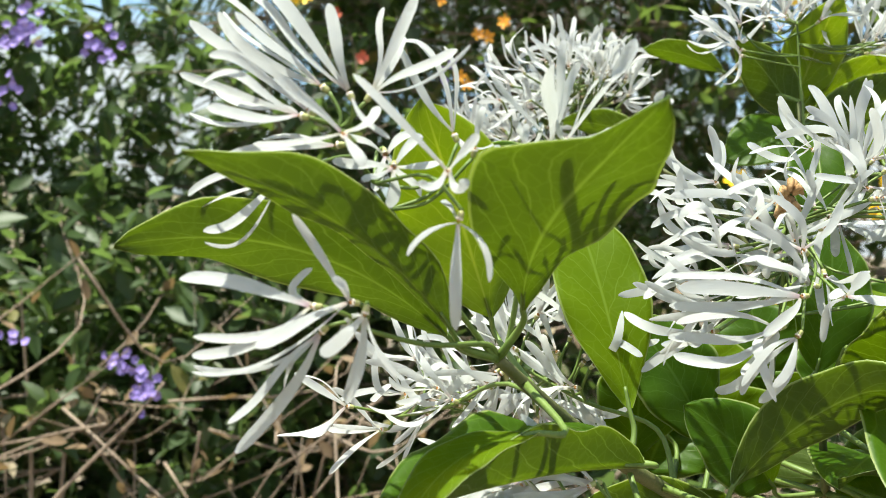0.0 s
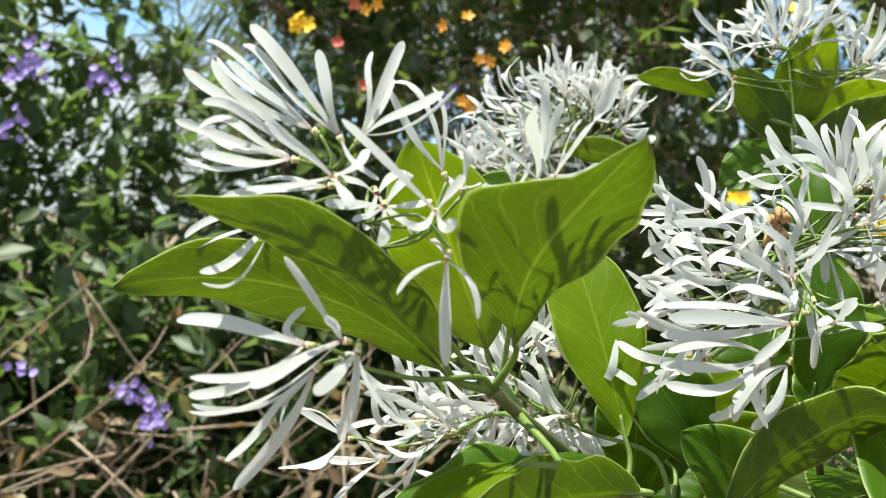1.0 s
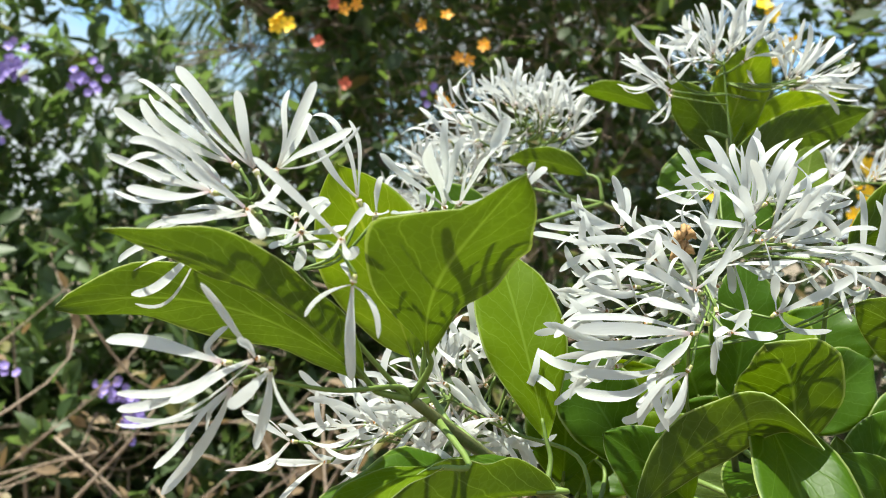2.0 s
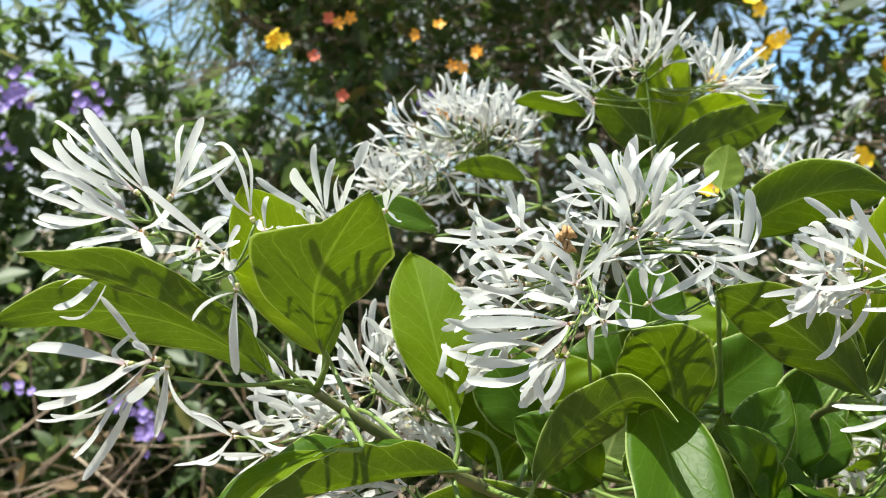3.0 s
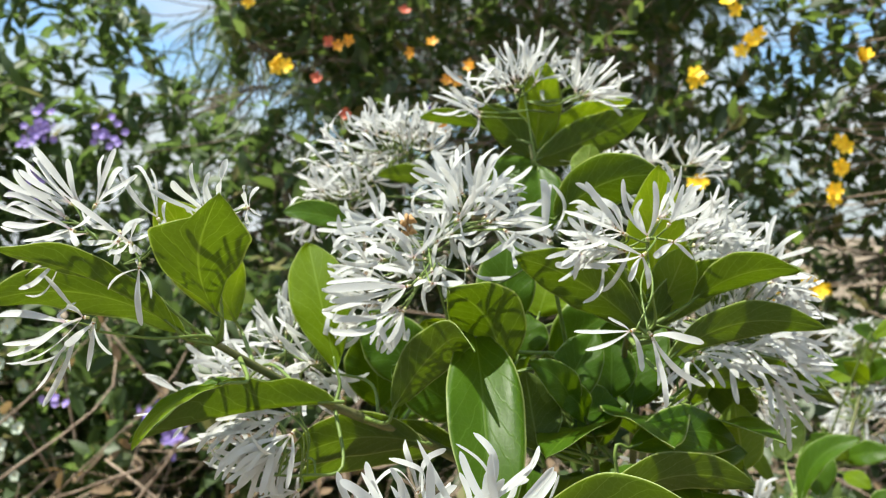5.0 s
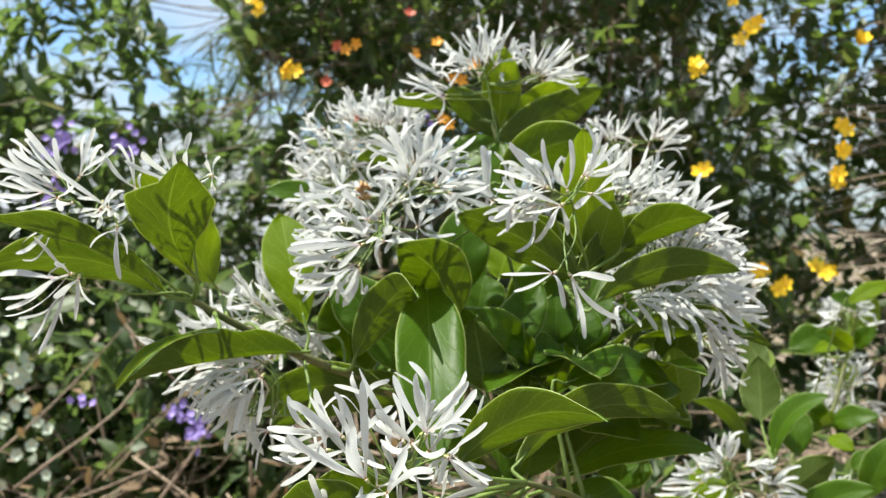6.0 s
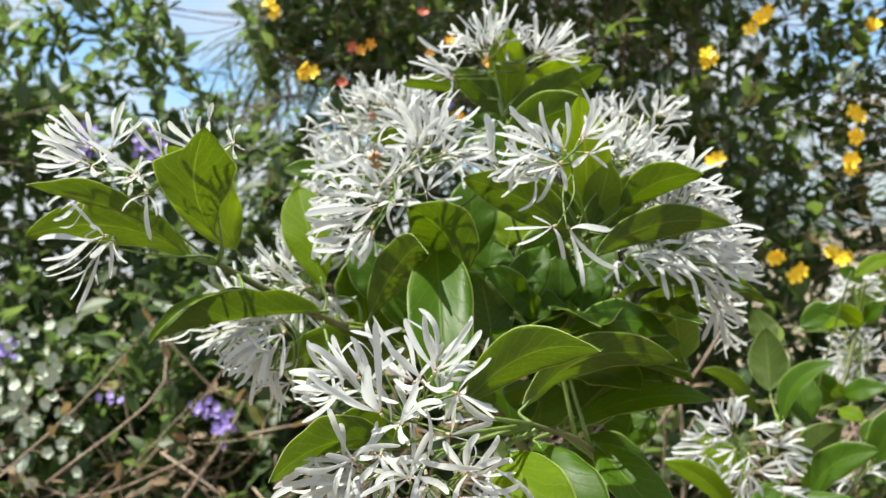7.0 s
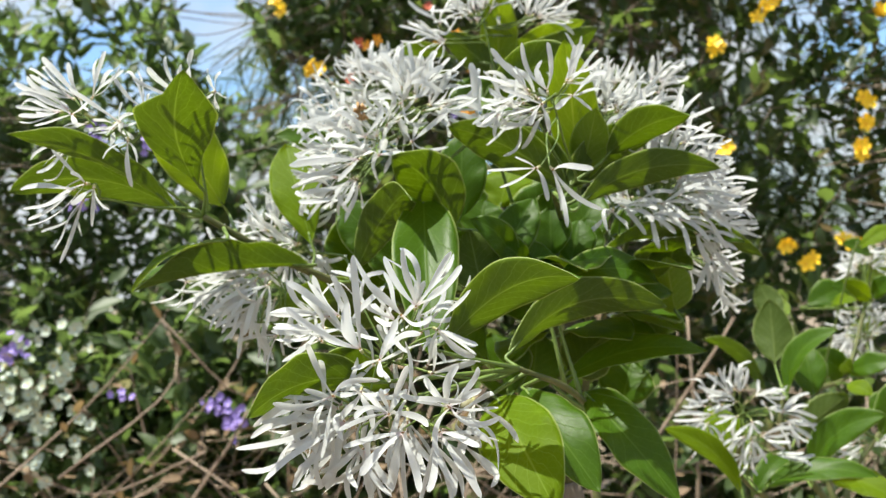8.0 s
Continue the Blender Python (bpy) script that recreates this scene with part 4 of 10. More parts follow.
spray((0.1065, 0.2430, 1.3289),
      ((0.1168, 0.2379, 1.3310), (0.1239, 0.2353, 1.3332), 0.0025),
      ((0.1148, 0.2430, 1.3282), (0.1234, 0.2454, 1.3288), 0.0025),
      ((0.1025, 0.2380, 1.3354), (0.1000, 0.2354, 1.3414), 0.0033),
      ((0.1066, 0.2418, 1.3366), (0.1063, 0.2430, 1.3450), 0.0034))
spray((0.0988, 0.2320, 1.3233),
      ((0.0915, 0.2280, 1.3247), (0.0836, 0.2264, 1.3250), 0.0024),
      ((0.0954, 0.2311, 1.3199), (0.0916, 0.2326, 1.3157), 0.0029),
      ((0.1066, 0.2278, 1.3237), (0.1120, 0.2261, 1.3281), 0.0024),
      ((0.0959, 0.2318, 1.3290), (0.0944, 0.2341, 1.3353), 0.0037))
spray((0.1166, 0.2330, 1.3196),
      ((0.1255, 0.2300, 1.3181), (0.1334, 0.2294, 1.3141), 0.0036),
      ((0.1227, 0.2320, 1.3256), (0.1302, 0.2335, 1.3261), 0.0020),
      ((0.1236, 0.2294, 1.3209), (0.1306, 0.2282, 1.3196), 0.0024),
      ((0.1085, 0.2336, 1.3167), (0.1012, 0.2366, 1.3106), 0.0033))
spray((0.1308, 0.2360, 1.3099),
      ((0.1309, 0.2313, 1.3234), (0.1301, 0.2291, 1.3354), 0.0038),
      ((0.1321, 0.2349, 1.3286), (0.1335, 0.2362, 1.3333), 0.0017),
      ((0.1235, 0.2313, 1.3092), (0.1183, 0.2289, 1.3125), 0.0024),
      ((0.1281, 0.2349, 1.3079), (0.1261, 0.2361, 1.3067), 0.0025))
spray((0.1015, 0.2220, 1.3025),
      ((0.1001, 0.2177, 1.3079), (0.0994, 0.2157, 1.3128), 0.0027),
      ((0.1039, 0.2208, 1.3068), (0.1059, 0.2221, 1.3107), 0.0024),
      ((0.1104, 0.2190, 1.3078), (0.1202, 0.2185, 1.3141), 0.0029),
      ((0.1077, 0.2225, 1.2990), (0.1172, 0.2254, 1.2994), 0.0020))
spray((0.0885, 0.2140, 1.2982),
      ((0.0903, 0.2106, 1.3012), (0.0919, 0.2096, 1.3038), 0.0031),
      ((0.0949, 0.2130, 1.2978), (0.1001, 0.2145, 1.2983), 0.0031),
      ((0.0859, 0.2088, 1.2991), (0.0833, 0.2061, 1.2975), 0.0027),
      ((0.0855, 0.2145, 1.2936), (0.0864, 0.2174, 1.2871), 0.0020))
spray((0.0821, 0.2220, 1.3070),
      ((0.0786, 0.2184, 1.3146), (0.0716, 0.2172, 1.3190), 0.0027),
      ((0.0717, 0.2227, 1.3099), (0.0629, 0.2258, 1.3112), 0.0032),
      ((0.0810, 0.2178, 1.3032), (0.0798, 0.2161, 1.3000), 0.0020),
      ((0.0870, 0.2221, 1.3129), (0.0901, 0.2246, 1.3193), 0.0024))
spray((0.0661, 0.2460, 1.3220),
      ((0.0647, 0.2426, 1.3289), (0.0615, 0.2416, 1.3363), 0.0025),
      ((0.0667, 0.2467, 1.3280), (0.0662, 0.2497, 1.3337), 0.0026),
      ((0.0582, 0.2415, 1.3233), (0.0507, 0.2394, 1.3284), 0.0029),
      ((0.0542, 0.2467, 1.3213), (0.0433, 0.2498, 1.3220), 0.0022))
spray((0.0803, 0.2140, 1.2973),
      ((0.0653, 0.2090, 1.2977), (0.0507, 0.2065, 1.2970), 0.0035),
      ((0.0647, 0.2132, 1.2936), (0.0507, 0.2148, 1.2924), 0.0031),
      ((0.0758, 0.2102, 1.2929), (0.0706, 0.2089, 1.2881), 0.0029),
      ((0.0629, 0.2129, 1.3001), (0.0499, 0.2142, 1.2989), 0.0027))
spray((0.0765, 0.2160, 1.2897),
      ((0.0628, 0.2127, 1.2917), (0.0520, 0.2118, 1.2888), 0.0025),
      ((0.0625, 0.2147, 1.2857), (0.0514, 0.2158, 1.2851), 0.0028),
      ((0.0627, 0.2124, 1.2807), (0.0520, 0.2111, 1.2818), 0.0035),
      ((0.0751, 0.2159, 1.2867), (0.0729, 0.2182, 1.2838), 0.0024))
spray((0.0789, 0.2110, 1.2890),
      ((0.0711, 0.2080, 1.2845), (0.0666, 0.2075, 1.2768), 0.0019),
      ((0.0711, 0.2111, 1.2812), (0.0684, 0.2136, 1.2740), 0.0023),
      ((0.0765, 0.2073, 1.2827), (0.0728, 0.2060, 1.2775), 0.0023),
      ((0.0766, 0.2102, 1.2793), (0.0719, 0.2119, 1.2730), 0.0027))
spray((0.0652, 0.2260, 1.3047),
      ((0.0579, 0.2212, 1.3151), (0.0519, 0.2188, 1.3120), 0.0024),
      ((0.0592, 0.2256, 1.3102), (0.0524, 0.2277, 1.3070), 0.0020),
      ((0.0576, 0.2223, 1.3049), (0.0501, 0.2211, 1.3010), 0.0020),
      ((0.0723, 0.2256, 1.3040), (0.0755, 0.2277, 1.2999), 0.0024))
spray((0.0737, 0.2330, 1.3147),
      ((0.0630, 0.2285, 1.3191), (0.0507, 0.2263, 1.3172), 0.0028),
      ((0.0588, 0.2317, 1.3147), (0.0482, 0.2328, 1.3096), 0.0025),
      ((0.0661, 0.2279, 1.3121), (0.0613, 0.2251, 1.3072), 0.0024),
      ((0.0810, 0.2316, 1.3089), (0.0832, 0.2326, 1.3007), 0.0025))
spray((0.0929, 0.2400, 1.3169),
      ((0.0880, 0.2354, 1.3211), (0.0841, 0.2331, 1.3268), 0.0025),
      ((0.0949, 0.2405, 1.3117), (0.0964, 0.2433, 1.3064), 0.0029),
      ((0.1012, 0.2370, 1.3127), (0.1078, 0.2364, 1.3130), 0.0025),
      ((0.0887, 0.2403, 1.3128), (0.0853, 0.2430, 1.3097), 0.0029))
bloom((0.0647, 0.2280, 1.2864), (0.0472, 0.2183, 1.2885), (0.0440, 0.2346, 1.2884), (0.0490, 0.2316, 1.2746), (0.0516, 0.2192, 1.2783))
bloom((0.0676, 0.2250, 1.2915), (0.0513, 0.2169, 1.2854), (0.0462, 0.2228, 1.2969), (0.0495, 0.2323, 1.2941), (0.0521, 0.2264, 1.2822))
bloom((0.0721, 0.2321, 1.2975), (0.0542, 0.2455, 1.2977), (0.0578, 0.2373, 1.2880), (0.0536, 0.2241, 1.2970), (0.0525, 0.2303, 1.3042))
bloom((0.0838, 0.2184, 1.2996), (0.0652, 0.2145, 1.2955), (0.0678, 0.2115, 1.3045), (0.0679, 0.2196, 1.3130), (0.0630, 0.2259, 1.2986))
bloom((0.0769, 0.2220, 1.2868), (0.0666, 0.2082, 1.2792), (0.0667, 0.2303, 1.2720), (0.0744, 0.2080, 1.2740), (0.0775, 0.2318, 1.2803))
bloom((0.0686, 0.2324, 1.3069), (0.0492, 0.2306, 1.2973), (0.0528, 0.2204, 1.3083), (0.0490, 0.2314, 1.3165), (0.0524, 0.2384, 1.3040))
bloom((0.0697, 0.2454, 1.3110), (0.0518, 0.2368, 1.3099), (0.0512, 0.2448, 1.3230), (0.0554, 0.2569, 1.3160), (0.0536, 0.2555, 1.3036))
bloom((0.0793, 0.2383, 1.3182), (0.0621, 0.2445, 1.3297), (0.0590, 0.2467, 1.3132), (0.0631, 0.2297, 1.3182), (0.0667, 0.2305, 1.3280))
bloom((0.0850, 0.2320, 1.3064), (0.0725, 0.2190, 1.3045), (0.0736, 0.2198, 1.3184), (0.0738, 0.2361, 1.3216), (0.0677, 0.2368, 1.3092))
bloom((0.0837, 0.2360, 1.3088), (0.0748, 0.2226, 1.3204), (0.0926, 0.2237, 1.3177), (0.0889, 0.2359, 1.3262), (0.0746, 0.2345, 1.3249))
bloom((0.0878, 0.2250, 1.3025), (0.0926, 0.2110, 1.3041), (0.0999, 0.2348, 1.2963), (0.0859, 0.2110, 1.2915), (0.0754, 0.2348, 1.3011))
bloom((0.0991, 0.2450, 1.3253), (0.0792, 0.2452, 1.3350), (0.0902, 0.2343, 1.3373), (0.0955, 0.2416, 1.3466), (0.0885, 0.2510, 1.3415))
bloom((0.1012, 0.2460, 1.3270), (0.1006, 0.2460, 1.3521), (0.0950, 0.2478, 1.3471), (0.1067, 0.2419, 1.3464), (0.1130, 0.2460, 1.3500))
bloom((0.1031, 0.2361, 1.3234), (0.1070, 0.2304, 1.3407), (0.1177, 0.2332, 1.3366), (0.1190, 0.2441, 1.3325), (0.1104, 0.2435, 1.3425))
bloom((0.1069, 0.2456, 1.3219), (0.1167, 0.2468, 1.3407), (0.1234, 0.2357, 1.3336), (0.1241, 0.2480, 1.3315), (0.1172, 0.2526, 1.3368))
bloom((0.1097, 0.2505, 1.3215), (0.1287, 0.2571, 1.3156), (0.1249, 0.2577, 1.3266), (0.1299, 0.2508, 1.3289), (0.1282, 0.2484, 1.3176))
bloom((0.1091, 0.2366, 1.3203), (0.1198, 0.2254, 1.3066), (0.1233, 0.2392, 1.3069), (0.1287, 0.2345, 1.3199), (0.1230, 0.2246, 1.3202))
bloom((0.0941, 0.2597, 1.3341), (0.0799, 0.2483, 1.3456), (0.0861, 0.2678, 1.3476), (0.0785, 0.2689, 1.3354), (0.0765, 0.2581, 1.3316))
bloom((0.0943, 0.2593, 1.3244), (0.0753, 0.2493, 1.3229), (0.0872, 0.2457, 1.3377), (0.0823, 0.2599, 1.3398), (0.0733, 0.2627, 1.3267))
bloom((0.1328, 0.2450, 1.3119), (0.1293, 0.2450, 1.3364), (0.1339, 0.2450, 1.3342), (0.1201, 0.2548, 1.3102), (0.1275, 0.2310, 1.3104))
bloom((0.1046, 0.2425, 1.3190), (0.1203, 0.2322, 1.3186), (0.1214, 0.2485, 1.3149), (0.1180, 0.2474, 1.3309), (0.1184, 0.2345, 1.3336))
bloom((0.0950, 0.2383, 1.3165), (0.0754, 0.2415, 1.3064), (0.0915, 0.2540, 1.3035), (0.0986, 0.2347, 1.2961), (0.0867, 0.2293, 1.3033))
bloom((0.0631, 0.2420, 1.2995), (0.0452, 0.2388, 1.3061), (0.0433, 0.2423, 1.2919), (0.0478, 0.2310, 1.2923), (0.0473, 0.2301, 1.3047))
bloom((0.0665, 0.2500, 1.3066), (0.0496, 0.2511, 1.3015), (0.0491, 0.2391, 1.3030), (0.0542, 0.2388, 1.3132), (0.0525, 0.2559, 1.3199))
bloom((0.0907, 0.2431, 1.3170), (0.0712, 0.2425, 1.3259), (0.0848, 0.2308, 1.3343), (0.0913, 0.2485, 1.3337), (0.0822, 0.2563, 1.3286))
bloom((0.0891, 0.2334, 1.3129), (0.0951, 0.2206, 1.3267), (0.1055, 0.2191, 1.3165), (0.1027, 0.2352, 1.3237), (0.0895, 0.2313, 1.3332))
bloom((0.0976, 0.2258, 1.3208), (0.1051, 0.2119, 1.3328), (0.1089, 0.2123, 1.3144), (0.1177, 0.2246, 1.3231), (0.1110, 0.2221, 1.3350))
bloom((0.0805, 0.2371, 1.3047), (0.0612, 0.2471, 1.2999), (0.0655, 0.2265, 1.3093), (0.0722, 0.2314, 1.3194), (0.0723, 0.2515, 1.3162))
bloom((0.0926, 0.2434, 1.3086), (0.0827, 0.2488, 1.2936), (0.0918, 0.2339, 1.2916), (0.0832, 0.2288, 1.3015), (0.0714, 0.2402, 1.3036))
bloom((0.0973, 0.2362, 1.3292), (0.1039, 0.2282, 1.3474), (0.0975, 0.2381, 1.3489), (0.0812, 0.2298, 1.3413), (0.0923, 0.2185, 1.3407))
bloom((0.0644, 0.2311, 1.2927), (0.0519, 0.2267, 1.2801), (0.0547, 0.2141, 1.2852), (0.0496, 0.2188, 1.3036), (0.0447, 0.2303, 1.2958))
bloom((0.0610, 0.2431, 1.3153), (0.0527, 0.2266, 1.3245), (0.0525, 0.2421, 1.3307), (0.0408, 0.2411, 1.3192), (0.0468, 0.2298, 1.3155))
bloom((0.1155, 0.2285, 1.3166), (0.1330, 0.2188, 1.3184), (0.1166, 0.2094, 1.3116), (0.1191, 0.2178, 1.3025), (0.1358, 0.2240, 1.3081))
panicle((0.1659, 0.2380, 1.2834), (0.1561, 0.2220, 1.3101))
bloom((0.1530, 0.2122, 1.3122), (0.1387, 0.2011, 1.3249), (0.1345, 0.2122, 1.3160), (0.1362, 0.2032, 1.3065), (0.1444, 0.1964, 1.3139))
bloom((0.1513, 0.2140, 1.3084), (0.1301, 0.2124, 1.3060), (0.1345, 0.2192, 1.2974), (0.1425, 0.2045, 1.2904), (0.1356, 0.1995, 1.3034))
bloom((0.1617, 0.2208, 1.3082), (0.1512, 0.2045, 1.3013), (0.1424, 0.2157, 1.3062), (0.1415, 0.2259, 1.3031), (0.1496, 0.2138, 1.2936))
# right panicle
panicle((0.1704, 0.2350, 1.2796), (0.1648, 0.2050, 1.3121))
spray((0.1563, 0.1900, 1.3136),
      ((0.1498, 0.1862, 1.3219), (0.1435, 0.1849, 1.3312), 0.0028),
      ((0.1458, 0.1899, 1.3184), (0.1364, 0.1921, 1.3219), 0.0025),
      ((0.1543, 0.1870, 1.3184), (0.1519, 0.1865, 1.3233), 0.0018),
      ((0.1473, 0.1887, 1.3106), (0.1374, 0.1897, 1.3096), 0.0022))
spray((0.1637, 0.1900, 1.3118),
      ((0.1569, 0.1866, 1.3210), (0.1557, 0.1857, 1.3318), 0.0027),
      ((0.1616, 0.1907, 1.3166), (0.1603, 0.1938, 1.3222), 0.0026),
      ((0.1662, 0.1866, 1.3217), (0.1657, 0.1856, 1.3307), 0.0023),
      ((0.1598, 0.1903, 1.3192), (0.1626, 0.1929, 1.3253), 0.0017))
spray((0.1618, 0.1840, 1.3070),
      ((0.1546, 0.1790, 1.3096), (0.1471, 0.1763, 1.3127), 0.0024),
      ((0.1545, 0.1847, 1.3050), (0.1477, 0.1877, 1.3046), 0.0022),
      ((0.1581, 0.1803, 1.3026), (0.1561, 0.1790, 1.2983), 0.0023),
      ((0.1626, 0.1833, 1.3009), (0.1627, 0.1851, 1.2955), 0.0025))
spray((0.1713, 0.1960, 1.3163),
      ((0.1749, 0.1919, 1.3217), (0.1797, 0.1901, 1.3290), 0.0024),
      ((0.1779, 0.1963, 1.3195), (0.1863, 0.1990, 1.3246), 0.0021),
      ((0.1739, 0.1928, 1.3227), (0.1761, 0.1920, 1.3297), 0.0018),
      ((0.1732, 0.1962, 1.3201), (0.1725, 0.1989, 1.3265), 0.0019))
spray((0.1722, 0.1980, 1.3109),
      ((0.1790, 0.1933, 1.3148), (0.1871, 0.1909, 1.3171), 0.0033),
      ((0.1779, 0.1985, 1.3117), (0.1848, 0.2014, 1.3126), 0.0019),
      ((0.1693, 0.1950, 1.3081), (0.1661, 0.1943, 1.3056), 0.0030),
      ((0.1762, 0.1987, 1.3083), (0.1803, 0.2018, 1.3046), 0.0023))
spray((0.1457, 0.2060, 1.3123),
      ((0.1427, 0.2028, 1.3188), (0.1427, 0.2021, 1.3243), 0.0022),
      ((0.1392, 0.2053, 1.3142), (0.1357, 0.2070, 1.3161), 0.0023),
      ((0.1397, 0.2017, 1.3068), (0.1341, 0.1998, 1.3033), 0.0022),
      ((0.1486, 0.2066, 1.3160), (0.1509, 0.2096, 1.3226), 0.0023))
spray((0.1427, 0.2040, 1.3068),
      ((0.1378, 0.2003, 1.3036), (0.1331, 0.1990, 1.3044), 0.0026),
      ((0.1464, 0.2046, 1.3030), (0.1523, 0.2077, 1.3028), 0.0023),
      ((0.1459, 0.1998, 1.3096), (0.1494, 0.1980, 1.3123), 0.0022),
      ((0.1390, 0.2033, 1.3105), (0.1355, 0.2049, 1.3115), 0.0023))
spray((0.1574, 0.1830, 1.2823),
      ((0.1476, 0.1793, 1.2822), (0.1380, 0.1781, 1.2827), 0.0021),
      ((0.1487, 0.1819, 1.2778), (0.1418, 0.1833, 1.2761), 0.0020),
      ((0.1533, 0.1799, 1.2845), (0.1491, 0.1791, 1.2869), 0.0016),
      ((0.1591, 0.1819, 1.2761), (0.1599, 0.1832, 1.2688), 0.0022))
spray((0.1625, 0.1810, 1.2813),
      ((0.1697, 0.1765, 1.2809), (0.1784, 0.1744, 1.2786), 0.0028),
      ((0.1693, 0.1818, 1.2709), (0.1802, 0.1850, 1.2635), 0.0024),
      ((0.1661, 0.1777, 1.2671), (0.1665, 0.1768, 1.2579), 0.0021),
      ((0.1647, 0.1797, 1.2712), (0.1646, 0.1807, 1.2644), 0.0014))
bloom((0.1585, 0.2120, 1.3079), (0.1412, 0.2128, 1.3035), (0.1424, 0.2026, 1.3018), (0.1457, 0.1983, 1.3130), (0.1391, 0.2118, 1.3183))
bloom((0.1566, 0.2108, 1.3086), (0.1414, 0.1978, 1.3146), (0.1385, 0.2143, 1.3207), (0.1368, 0.2161, 1.3051), (0.1397, 0.2034, 1.2984))
bloom((0.1591, 0.2160, 1.3136), (0.1411, 0.2216, 1.3226), (0.1393, 0.2126, 1.3129), (0.1459, 0.2058, 1.3200), (0.1471, 0.2135, 1.3270))
bloom((0.1559, 0.2142, 1.3158), (0.1416, 0.2152, 1.3327), (0.1416, 0.2193, 1.3243), (0.1348, 0.2159, 1.3137), (0.1423, 0.2014, 1.3222))
bloom((0.1727, 0.2180, 1.3196), (0.1792, 0.2160, 1.3380), (0.1885, 0.2128, 1.3279), (0.1870, 0.2275, 1.3244), (0.1774, 0.2278, 1.3373))
bloom((0.1699, 0.2158, 1.3182), (0.1782, 0.2241, 1.3345), (0.1726, 0.2154, 1.3401), (0.1854, 0.2114, 1.3301), (0.1861, 0.2212, 1.3243))
# panicle at the outer side
panicle((0.1961, 0.3000, 1.2388), (0.2293, 0.3600, 1.2395))
panicle((0.1773, 0.2600, 1.2464), (0.2158, 0.3000, 1.2706))
bloom((0.2202, 0.3133, 1.2766), (0.2401, 0.3046, 1.2743), (0.2314, 0.3027, 1.2643), (0.2358, 0.3164, 1.2670), (0.2413, 0.3173, 1.2742))
bloom((0.2195, 0.3216, 1.2772), (0.2372, 0.3184, 1.2791), (0.2321, 0.3109, 1.2678), (0.2323, 0.3251, 1.2617), (0.2377, 0.3314, 1.2727))
bloom((0.2222, 0.3042, 1.2702), (0.2357, 0.2951, 1.2629), (0.2340, 0.2992, 1.2539), (0.2347, 0.3084, 1.2576), (0.2421, 0.3056, 1.2709))
bloom((0.2141, 0.2953, 1.2845), (0.2293, 0.2864, 1.2921), (0.2338, 0.3002, 1.2930), (0.2239, 0.3058, 1.3014), (0.2253, 0.2867, 1.3012))
bloom((0.2149, 0.2739, 1.2799), (0.2313, 0.2671, 1.2843), (0.2314, 0.2700, 1.2704), (0.2317, 0.2837, 1.2770), (0.2303, 0.2765, 1.2905))
bloom((0.2168, 0.2678, 1.2779), (0.2346, 0.2619, 1.2736), (0.2383, 0.2728, 1.2756), (0.2329, 0.2748, 1.2846), (0.2330, 0.2619, 1.2848))
bloom((0.2206, 0.3327, 1.2659), (0.2336, 0.3386, 1.2548), (0.2377, 0.3411, 1.2666), (0.2373, 0.3283, 1.2607), (0.2301, 0.3314, 1.2459))
bloom((0.2073, 0.3265, 1.2819), (0.1918, 0.3275, 1.2918), (0.1903, 0.3227, 1.2804), (0.1933, 0.3098, 1.2835), (0.1969, 0.3208, 1.3006))
bloom((0.2058, 0.3213, 1.2810), (0.1931, 0.3247, 1.2951), (0.1841, 0.3210, 1.2816), (0.1912, 0.3100, 1.2858), (0.1942, 0.3141, 1.2966))
bloom((0.2143, 0.2957, 1.2719), (0.2284, 0.3037, 1.2843), (0.2241, 0.2961, 1.2882), (0.2301, 0.2888, 1.2836), (0.2341, 0.3003, 1.2776))
bloom((0.2184, 0.2979, 1.2750), (0.2340, 0.2893, 1.2759), (0.2384, 0.3003, 1.2771), (0.2305, 0.3054, 1.2879), (0.2294, 0.2882, 1.2911))
bloom((0.1990, 0.2791, 1.2767), (0.1906, 0.2707, 1.2914), (0.2025, 0.2719, 1.2958), (0.2005, 0.2845, 1.2962), (0.1874, 0.2835, 1.2950))
bloom((0.1987, 0.2678, 1.2777), (0.1999, 0.2605, 1.2973), (0.1930, 0.2714, 1.2950), (0.1825, 0.2699, 1.2887), (0.1895, 0.2564, 1.2912))
bloom((0.2074, 0.2745, 1.2835), (0.2156, 0.2637, 1.3000), (0.2222, 0.2773, 1.2927), (0.2148, 0.2849, 1.2977), (0.2076, 0.2734, 1.3040))
bloom((0.2088, 0.2795, 1.2801), (0.2130, 0.2689, 1.2981), (0.2214, 0.2683, 1.2911), (0.2216, 0.2856, 1.2939), (0.2085, 0.2787, 1.3004))
bloom((0.2229, 0.3327, 1.2597), (0.2410, 0.3228, 1.2541), (0.2357, 0.3260, 1.2438), (0.2400, 0.3376, 1.2506), (0.2448, 0.3357, 1.2629))
bloom((0.2062, 0.3279, 1.2702), (0.1961, 0.3235, 1.2520), (0.1971, 0.3127, 1.2606), (0.1869, 0.3185, 1.2748), (0.1876, 0.3341, 1.2662))
bloom((0.2069, 0.3170, 1.2690), (0.1892, 0.3168, 1.2754), (0.1922, 0.3258, 1.2616), (0.1930, 0.3095, 1.2537), (0.1911, 0.3072, 1.2667))
bloom((0.2132, 0.3139, 1.2630), (0.2188, 0.3094, 1.2428), (0.2291, 0.3150, 1.2532), (0.2311, 0.3065, 1.2584), (0.2208, 0.3001, 1.2527))
